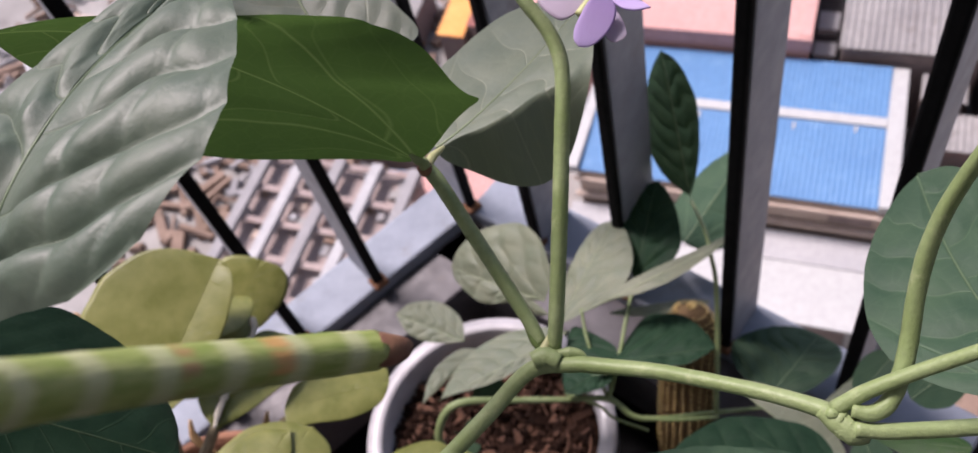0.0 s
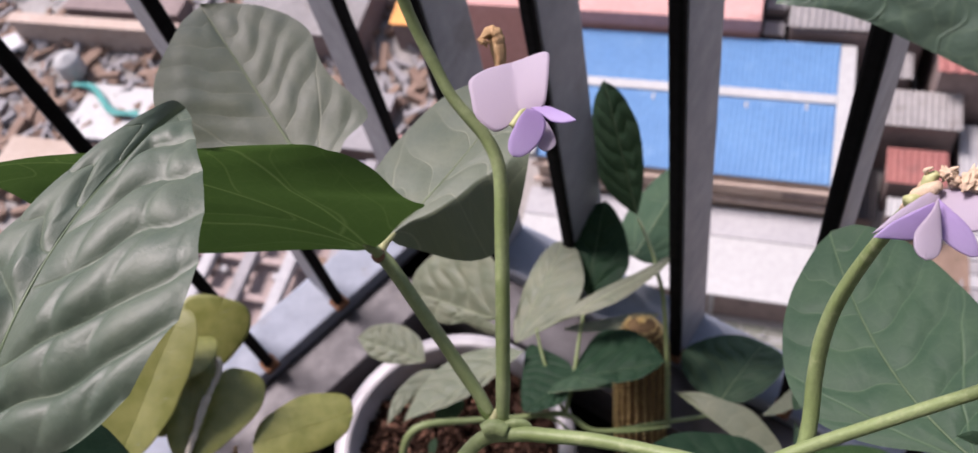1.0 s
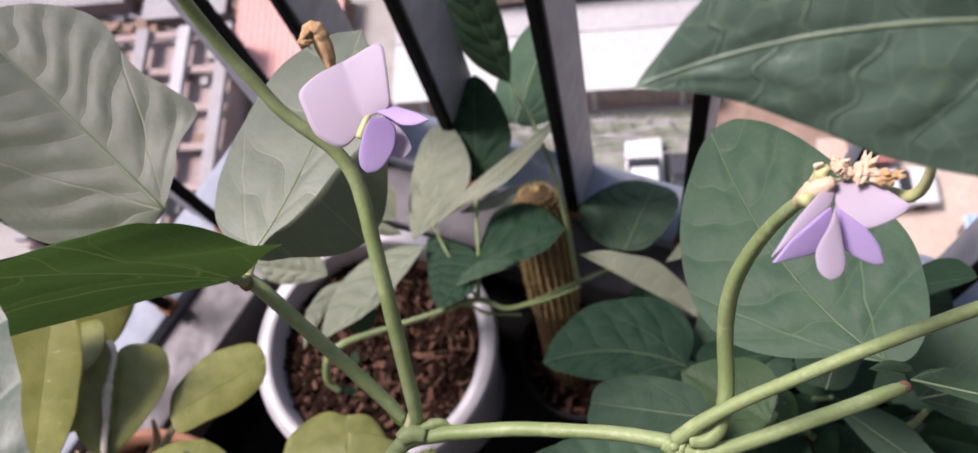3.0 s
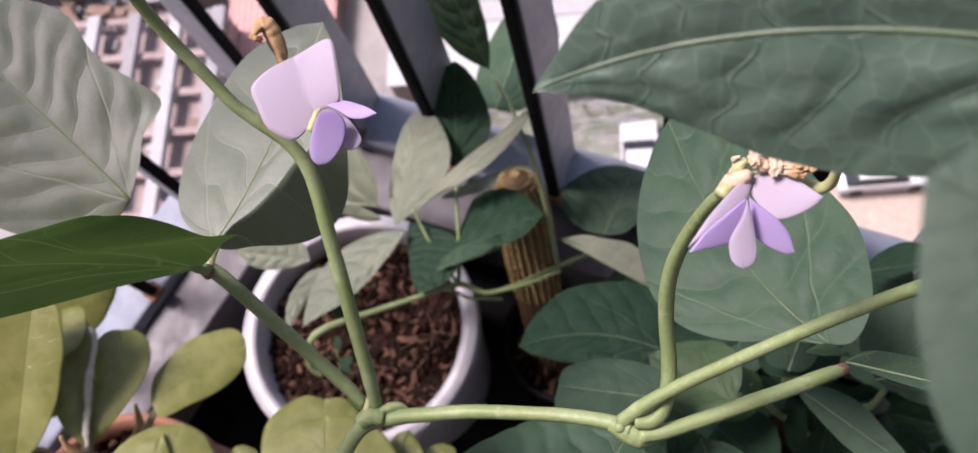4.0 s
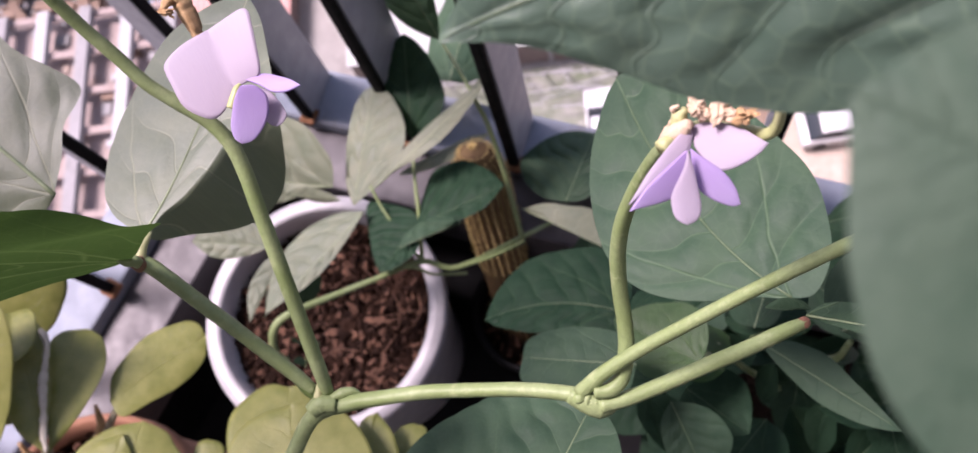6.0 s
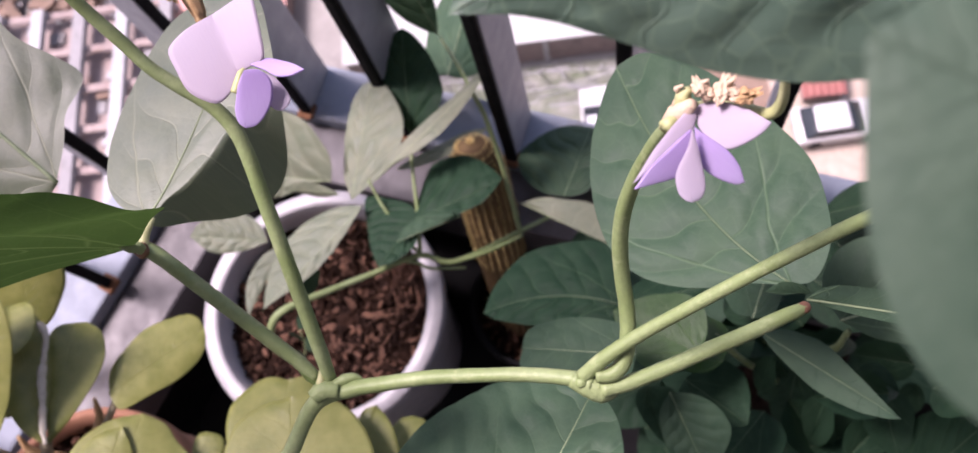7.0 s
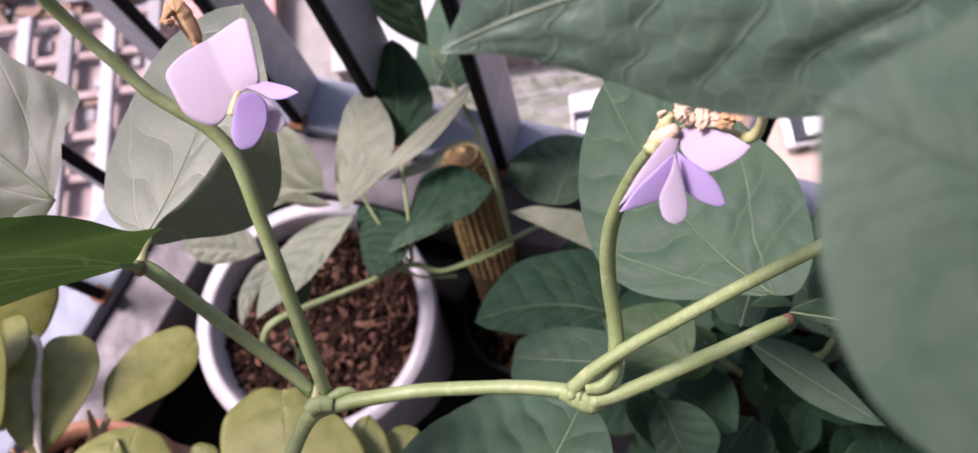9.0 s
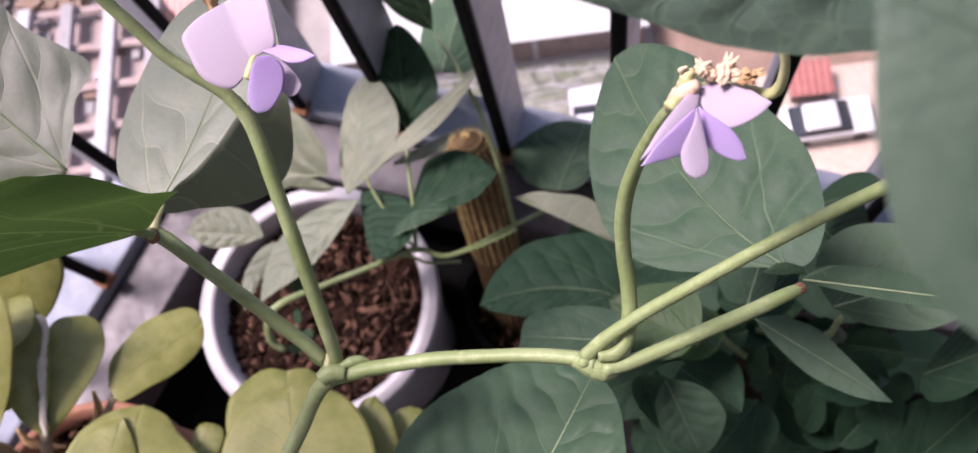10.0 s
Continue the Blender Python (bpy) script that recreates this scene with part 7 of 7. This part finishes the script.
for nm, a0, b0, a1, b1, mt, lb in (("yard", 4.6, 16.0, 22, 27.5, DIRT, "brown dirt lot beside the white annex"),
                                   ("verge", -14, 12.5, 4.4, 21.4, GRASSY, "weedy verge with scrap beside the road")):
    tagged(town_box(nm, a0, b0, GROUND_Z - 0.2, a1, b1, GROUND_Z + 0.03, mt), lb, "ground", kind="structure")
tagged(town_box("forecourt", 9.2, 4.0, GROUND_Z - 0.2, 26, 19.4, GROUND_Z + 0.06, SAND), "beige paved forecourt with a parked car", "pavement", kind="structure")
tagged(town_box("road", -60, 4.0, GROUND_Z - 0.2, 9.0, 12.4, GROUND_Z + 0.04, CONCRETE), "grey concrete road", "road", kind="structure")

# blue-roofed hall
hall = town_thing("hall", -3.3, 31.4, GROUND_Z, "hall with ribbed blue sheet roof and tan front wall", "building")
town_box("wall", -10.9, 27.0, GROUND_Z, 4.1, 35.8, -35.62, TAN, hall)
for i in range(5):
    town_box("recess", -9.6 + 2.75 * i, 26.93, -36.9, -7.6 + 2.75 * i, 26.998, -36.2, BROWN_WALL if i == 4 else TAN, hall, "shallow wall recess")
town_box("ledge", -11.1, 26.72, -36.05, 4.3, 26.925, -35.9, TAN, hall, "projecting ledge", 0.02)
town_box("ledge", -11.1, 26.62, -37.3, 4.3, 26.925, -37.12, TAN, hall, "projecting ledge", 0.02)
corrugated("roof_sheet", -10.9, 27.0, 3.45, 31.75, -35.5, -35.25, 0.27, 0.028, BLUE_SHEET, hall)
corrugated("roof_sheet", -10.9, 32.35, 3.45, 35.7, -35.22, -35.05, 0.27, 0.028, BLUE_SHEET, hall)
town_box("ridge_strip", -10.9, 31.76, -35.3, 3.45, 32.34, -35.12, WHITE_PAINT, hall, "white cover strip", 0.02)
town_box("verge_board", 3.46, 26.9, -35.7, 4.25, 35.8, -35.15, WHITE_PAINT, hall, "white edge board", 0.03)
town_box("verge_board", -11.5, 26.9, -35.7, -10.91, 35.8, -35.15, WHITE_PAINT, hall, "white edge board", 0.03)
for a, b in ((2.0, 31.3), (-5.6, 31.2), (-0.9, 31.1)):
    town_box("drip_stain", a, b, -35.24, a + 0.12, b + 0.4, -35.2, WHITE_PAINT, hall, "splash of white paint")

# low white annex
annex = town_thing("annex", -3.5, 24, GROUND_Z, "low annex with bright white flat roof and brown wall", "building")
town_box("wall", -11.2, 21.75, GROUND_Z, 4.15, 26.6, -37.95, BROWN_WALL, annex)
town_box("roof", -11.3, 21.6, -37.94, 4.25, 24.9, -37.8, WHITE_PAINT, annex, "bright white roof slab", 0.02)
# greyer strip of the roof next to the hall wall
town_box("roof", -11.3, 24.91, -37.94, 4.25, 26.6, -37.74, PALE_GREY, annex, "pale grey roof strip along the hall", 0.02)
for i in range(4):
    town_box("wall_pier", -10 + 4.3 * i, 21.62, GROUND_Z, -9.75 + 4.3 * i, 21.745, -37.95, PALE_GREY, annex)

# pink building
pink = town_thing("house", -8, 40, GROUND_Z, "pink plastered house behind the blue roof", "house")
town_box("wall", -17, 36.0, GROUND_Z, -0.72, 50, -34.05, PINK, pink)
town_box("roof", -17, 36.0, -34.04, -1.3, 50, -33.95, PINK, pink, "flat pink roof")
town_box("parapet", -17.1, 35.85, -34.6, -0.62, 36.1, -33.8, PINK, pink, "", 0.02)
town_box("parapet", -1.29, 36.11, -34.3, -0.65, 50, -33.75, PINK, pink, "", 0.02)
# grey and red sheds
shed = town_thing("shed", 4, 38, GROUND_Z, "shed with weathered grey ribbed roof", "shed")
town_box("wall", 0.9, 36.2, GROUND_Z, 7.4, 47.8, -34.6, BROWN_WALL, shed)
corrugated("roof_sheet", 0.75, 36.0, 7.6, 48, -34.3, -33.6, 0.36, 0.07, GREY_SHEET, shed)
shed = town_thing("shed", 10, 37, GROUND_Z, "shed with red-brown sheet roof", "shed")
town_box("wall", 8.1, 33.9, GROUND_Z, 14.9, 46, -34.6, BROWN_WALL, shed)
corrugated("roof_sheet", 7.9, 33.6, 15.2, 46.5, -34.3, -33.8, 0.5, 0.05, RED_SHEET, shed)
# the alley's shade, built as a dark block between the houses
block = town_thing("alley_block", 0, 42, GROUND_Z, "dark block standing in for the shaded alley between houses", "wall")
town_box("wall", -0.6, 37.2, GROUND_Z, 0.7, 46, -36.6, GAP_SHADE, block)
town_box("ledge", -0.5, 37.4, -36.59, 0.6, 38.4, -36.3, PALE_GREY, block, "pale slab")
town_box("ledge", -0.5, 39.2, -36.59, 0.6, 40.6, -36.1, PALE_GREY, block, "pale slab")
# lean-tos beside the hall
rs = random.Random(21)
for a0, b0, a1, b1, z, mt, lb in ((5.6, 31.6, 9.4, 33.8, -36.2, GREY_SHEET, "lean-to with grey sheet roof"), (6.2, 29.0, 9.0, 31.0, -37.4, RED_SHEET, "lean-to with rusty red roof"),
                                  (4.9, 34.2, 7.0, 35.8, -35.6, GREY_SHEET, "lean-to with dull sheet roof"), (6.4, 27.5, 8.6, 28.5, -38.2, WHITE_PAINT, "small shelter with white roof"),
                                  (9.6, 30.0, 13.5, 33.2, -37.8, PALE_GREY, "shelter with pale sheet roof"), (4.7, 27.6, 6.0, 30.5, -38.8, GAP_SHADE, "dark roof standing in for the shaded passage beside hall"),
                                  (10.4, 17.6, 12.4, 19.3, -39.0, RED_SHEET, "hut with red-brown flat roof"), (14.6, 12.6, 16.4, 14.6, -38.6, BLUE_TARP, "stall under a pale blue tarpaulin")):
    hut = town_thing("hut", (a0 + a1) / 2, (b0 + b1) / 2, GROUND_Z, lb, "hut", "huts beside the hall")
    town_box("wall", a0 + 0.15, b0 + 0.15, GROUND_Z, a1 - 0.15, b1 - 0.15, z - 0.12, BROWN_WALL, hut)
    corrugated("roof_sheet", a0, b0, a1, b1, z, z + 0.2, 0.3, 0.04, mt, hut)
# paved slabs in the lot
slabs = town_thing("slab_stack", 13, 27, GROUND_Z, "grey concrete slabs laid in rows on the lot", "slabs")
for i in range(6):
    for j in range(7):
        town_box("slab", 10.5 + 1.05 * i, 24.2 + 0.8 * j, GROUND_Z + 0.04, 11.5 + 1.05 * i, 24.94 + 0.8 * j, GROUND_Z + 0.22 + 0.04 * rs.random(), PALE_GREY if rs.random() < 0.6 else CONCRETE, slabs, "", 0.03)
# scrap
scrap_v, scrap_f = [], []


def stick(vs, fs, p, q, w):
    p, q = TOWN @ Vector(p), TOWN @ Vector(q)
    d = (q - p).normalized()
    s = d.cross(Vector((0.1, 0.2, 1))).normalized() * w
    u = d.cross(s).normalized() * w
    n0 = len(vs)
    vs += [p + s + u, p - s + u, p - s - u, p + s - u, q + s + u, q - s + u, q - s - u, q + s - u]
    fs += [tuple(n0 + i for i in f) for f in ((3, 2, 1, 0), (4, 5, 6, 7), (0, 1, 5, 4), (1, 2, 6, 5), (2, 3, 7, 6), (3, 0, 4, 7))]


for i in range(150):
    a, b = rs.uniform(8, 16), rs.gauss(23.2, 0.6)
    ang, ln = rs.uniform(0, 3.14), rs.uniform(0.3, 1.6)
    z = GROUND_Z + rs.uniform(0.05, 0.5)
    stick(scrap_v, scrap_f, (a, b, z), (a + ln * math.cos(ang), b + ln * math.sin(ang), z + rs.uniform(-0.05, 0.3)), rs.uniform(0.02, 0.07))
tagged(mesh_ob("scrap_heap", scrap_v, scrap_f, GREY_SHEET, None, "", smooth=False), "heap of broken boards along the dirt lot", "scrap", kind="stuff")
# wire fence and poles on the verge
fence = town_thing("fence", -3, 20, GROUND_Z, "tangled fence of thin pale poles on the verge", "fence")
for i in range(16):
    a = -10.5 + i * 0.98
    fv, ff = [], []
    stick(fv, ff, (a, 20.9 + 0.3 * rs.random(), GROUND_Z), (a + rs.uniform(-0.2, 0.2), 20.2 + rs.uniform(-0.5, 0.3), GROUND_Z + 1.5), 0.035)
    mesh_ob("post", fv, ff, PALE_GREY, fence, "", smooth=False)
for i in range(14):
    fv, ff = [], []
    a = rs.uniform(-10, 0)
    b = rs.uniform(18.6, 21.2)
    stick(fv, ff, (a, b, GROUND_Z + rs.uniform(0.5, 1.4)), (a + rs.uniform(2, 5), b + rs.uniform(-0.5, 0.5), GROUND_Z + rs.uniform(0.5, 1.4)), 0.03)
    mesh_ob("rail", fv, ff, PALE_GREY, fence, "", smooth=False)


def car(a, b, heading, paint, label):
    """A small car: hull, glazed cabin, roof, four wheels."""
    m = TOWN @ Matrix.Translation((a, b, GROUND_Z + 0.06)) @ Matrix.Rotation(heading, 4, "Z")
    top = thing("car", m.translation, label, "car", "parked cars")

    def hull(name, prof, width, mat, inset=0.0):
        bm = bmesh.new()
        lo = [bm.verts.new((x, -width / 2 + inset * (1 if z > 1.0 else 0), z)) for x, z in prof]
        hi = [bm.verts.new((x, width / 2 - inset * (1 if z > 1.0 else 0), z)) for x, z in prof]
        bm.faces.new(list(reversed(lo)))
        bm.faces.new(hi)
        for i in range(len(prof)):
            j = (i + 1) % len(prof)
            bm.faces.new((lo[i], lo[j], hi[j], hi[i]))
        bmesh.ops.bevel(bm, geom=bm.edges[:], offset=0.06, segments=2, affect="EDGES", profile=0.5)
        bm.transform(m)
        return part(name, bm, mat, top, "", True)

    hull("body", [(-2.1, 0.25), (2.1, 0.25), (2.15, 0.62), (1.95, 0.80), (0.95, 0.92), (-1.75, 0.95), (-2.1, 0.85)], 1.75, paint)
    hull("glazing", [(1.0, 0.90), (0.35, 1.36), (-1.25, 1.38), (-1.85, 0.92)], 1.62, CAR_GLASS, 0.12)
    hull("roof", [(0.28, 1.34), (0.22, 1.46), (-1.15, 1.48), (-1.3, 1.36)], 1.40, paint, 0.05)
    for x in (-1.3, 1.3):
        for y in (-0.8, 0.8):
            bm = bmesh.new()
            bmesh.ops.create_cone(bm, cap_ends=True, segments=20, radius1=0.32, radius2=0.32, depth=0.2, matrix=Matrix.Translation((x, y, 0.32)) @ Matrix.Rotation(math.pi / 2, 4, "X"))
            bm.transform(m)
            part("wheel", bm, TYRE, top)


car(11.95, 16.35, 0.04, CAR_WHITE, "white car parked on the beige forecourt")
car(1.0, 17.5, 1.57, CAR_WHITE, "white car parked on the weedy verge")
car(3.1, 16.6, 1.57, CAR_DARK, "dark car parked on the weedy verge")
car(-53.0, 33.8, 0.9, CAR_WHITE, "white car parked among the ruins")

# unfinished building: a white frame of beams over a brown deck
block = town_thing("unfinished_building", -24.5, 20.5, GROUND_Z, "unfinished building with pale beams over brown decks", "building")
town_box("deck", -29.5, 14.5, GROUND_Z, -19.8, 26.0, -37.2, DECK, block, "dusty pinkish brown deck")
for i in range(5):
    town_box("beam", -29.4 + 2.3 * i, 14.5, -36.5, -28.75 + 2.3 * i, 26.0, -36.1, PALE_GREY if i % 2 else CONCRETE, block, "long pale beam", 0.03)
for i in range(6):
    town_box("cross_beam", -29.5, 14.6 + 2.2 * i, -36.7, -19.8, 15.0 + 2.2 * i, -36.51, DECK, block, "dusty cross beam", 0.03)
for i in range(4):
    for j in range(4):
        town_box("column", -29.3 + 3.1 * i, 14.7 + 3.6 * j, -37.2, -28.95 + 3.1 * i, 15.05 + 3.6 * j, -36.71, PALE_GREY, block)
for k in range(26):
    a, b = rs.uniform(-29, -20.5), rs.uniform(15, 25.5)
    town_box("crate", a, b, -37.2, a + rs.uniform(0.3, 1.1), b + rs.uniform(0.3, 1.0), -37.2 + rs.uniform(0.1, 0.45), rs.choice((CONCRETE, DIRT, GREY_SHEET, TAN)), block)
# low plots, walls and rubble towards the far side
for k, (a0, b0, a1, b1, z, mt, lb, cat) in enumerate((
        (-43.5, 27.5, -37.5, 32.0, -39.3, WHITE_PAINT, "white concrete platform in the ruins", "platform"),
        (-52.0, 35.5, -38.0, 36.4, -37.6, TAN, "long beige wall of the ruins", "wall"),
        (-48.5, 37.5, -39.0, 39.5, -38.0, BROWN_WALL, "roofless brown shed in the ruins", "ruin"),
        (-47.0, 24.0, -41.5, 27.0, -39.2, SAND, "beige terrace of crumbling rubble", "terrace"),
        (-57.0, 27.0, -49.5, 30.0, -39.4, CONCRETE, "bare grey concrete slab in ruins", "slab"),
        (-36.0, 29.5, -27.5, 33.5, -38.4, GREY_SHEET, "low shed with grey roof", "shed"),
        (-26.5, 28.5, -21.5, 33.0, -38.8, CONCRETE, "low concrete shed with flat roof", "shed"),
        (-20.5, 24.0, -14.5, 29.5, -38.6, PINK, "low house with pink sheet roof", "house"),
        (-22.8, 22.5, -20.8, 27.5, -38.9, BLUE_TARP, "shelter under pale blue sheeting", "shelter"),
        (-23.2, 37.6, -21.4, 40.8, -37.6, ORANGE, "stall with an orange awning", "stall"),
        (-21.3, 38.2, -19.2, 41.6, -37.2, RED_SHEET, "stall with a faded red roof", "stall"),
        (-34.0, 36.0, -25.0, 42.0, -37.4, GREY_SHEET, "long shed with weathered grey roof", "shed"),
        (-36.0, 8.0, -26.0, 13.0, -38.0, TAN, "low tan house by the road", "house"))):
    plot = town_thing("plot", (a0 + a1) / 2, (b0 + b1) / 2, GROUND_Z, lb, cat)
    town_box("wall", a0 + 0.1, b0 + 0.1, GROUND_Z, a1 - 0.1, b1 - 0.1, z - 0.15, BROWN_WALL if mt not in (WHITE_PAINT, TAN) else mt, plot)
    if mt in (GREY_SHEET, RED_SHEET, ORANGE, BLUE_TARP, PINK):
        corrugated("roof_sheet", a0, b0, a1, b1, z, z + 0.25, 0.35, 0.05, mt, plot)
    else:
        town_box("top", a0, b0, z - 0.149, a1, b1, z, mt, plot, "", 0.03)
tank = town_thing("water_tank", -45.2, 32.6, GROUND_Z, "round white water tank on a stand", "water tank")
tp = TOWN @ Vector((-45.2, 32.6, GROUND_Z))
lathe("drum", [(0.0, 0.9), (0.85, 0.9), (0.9, 1.0), (0.9, 2.1), (0.75, 2.35), (0.25, 2.45), (0.22, 2.55)], WHITE_PAINT, tank, "", tp, 32, True)
lathe("stand", [(0.6, 0.0), (0.6, 0.9)], CONCRETE, tank, "", tp, 16, True)
cloth = town_thing("tarpaulin", -40, 30, GROUND_Z, "crumpled teal tarpaulin strip", "tarpaulin")
cv, cf = [], []
for i in range(41):
    f = i / 40
    for j in range(5):
        cv.append(TOWN @ Vector((-44.5 + 6 * f, 31.2 - 2.2 * f + 0.4 * math.sin(7 * f) + 0.14 * j, -39.2 + 0.3 + 0.15 * math.sin(9 * f + j))))
for i in range(40):
    for j in range(4):
        cf.append((i * 5 + j, i * 5 + j + 1, i * 5 + j + 6, i * 5 + j + 5))
mesh_ob("cloth", cv, cf, TEAL, cloth)
rv, rf = [], []
for i in range(700):
    a, b = rs.uniform(-58, -16), rs.uniform(24, 46)
    ang, ln = rs.uniform(0, 3.14), rs.uniform(0.3, 2.2)
    z = GROUND_Z + rs.uniform(0.05, 0.4)
    stick(rv, rf, (a, b, z), (a + ln * math.cos(ang), b + ln * math.sin(ang), z + rs.uniform(-0.1, 0.5)), rs.uniform(0.04, 0.22))
tagged(mesh_ob("rubble", rv, rf, CONCRETE, None, "", smooth=False), "rubble and boards strewn among the ruins", "rubble", kind="stuff")
rv, rf = [], []
for i in range(900):
    a, b = rs.uniform(-60, -15), rs.uniform(18, 47)
    ang, ln = rs.uniform(0, 3.14), rs.uniform(0.3, 3.0)
    z = GROUND_Z + rs.uniform(0.05, 0.4)
    stick(rv, rf, (a, b, z), (a + ln * math.cos(ang), b + ln * math.sin(ang), z + rs.uniform(-0.1, 0.4)), rs.uniform(0.05, 0.35))
tagged(mesh_ob("rubble", rv, rf, DIRT, None, "", smooth=False), "brown earth and planks strewn among the ruins", "rubble", kind="stuff")
bv, bf = [], []
for i in range(500):
    a, b = rs.gauss(-46.5, 1.6), rs.gauss(38.2, 1.0)
    if i % 3 == 0:
        a, b = rs.gauss(9.0, 0.5), rs.gauss(23.6, 0.5)
    p = TOWN @ Vector((a, b, GROUND_Z + rs.uniform(0.1, 1.3)))
    s = rs.uniform(0.1, 0.25)
    d1 = Vector((rs.uniform(-1, 1), rs.uniform(-1, 1), rs.uniform(-0.5, 0.5))) * s
    d2 = Vector((rs.uniform(-1, 1), rs.uniform(-1, 1), rs.uniform(-0.5, 0.5))) * s
    n0 = len(bv)
    bv += [p, p + d1, p + d1 + d2, p + d2]
    bf.append((n0, n0 + 1, n0 + 2, n0 + 3))
tagged(mesh_ob("weeds", bv, bf, LEAF_MID, None, "", smooth=False), "clumps of green weeds among the rubble", "weeds", kind="stuff")
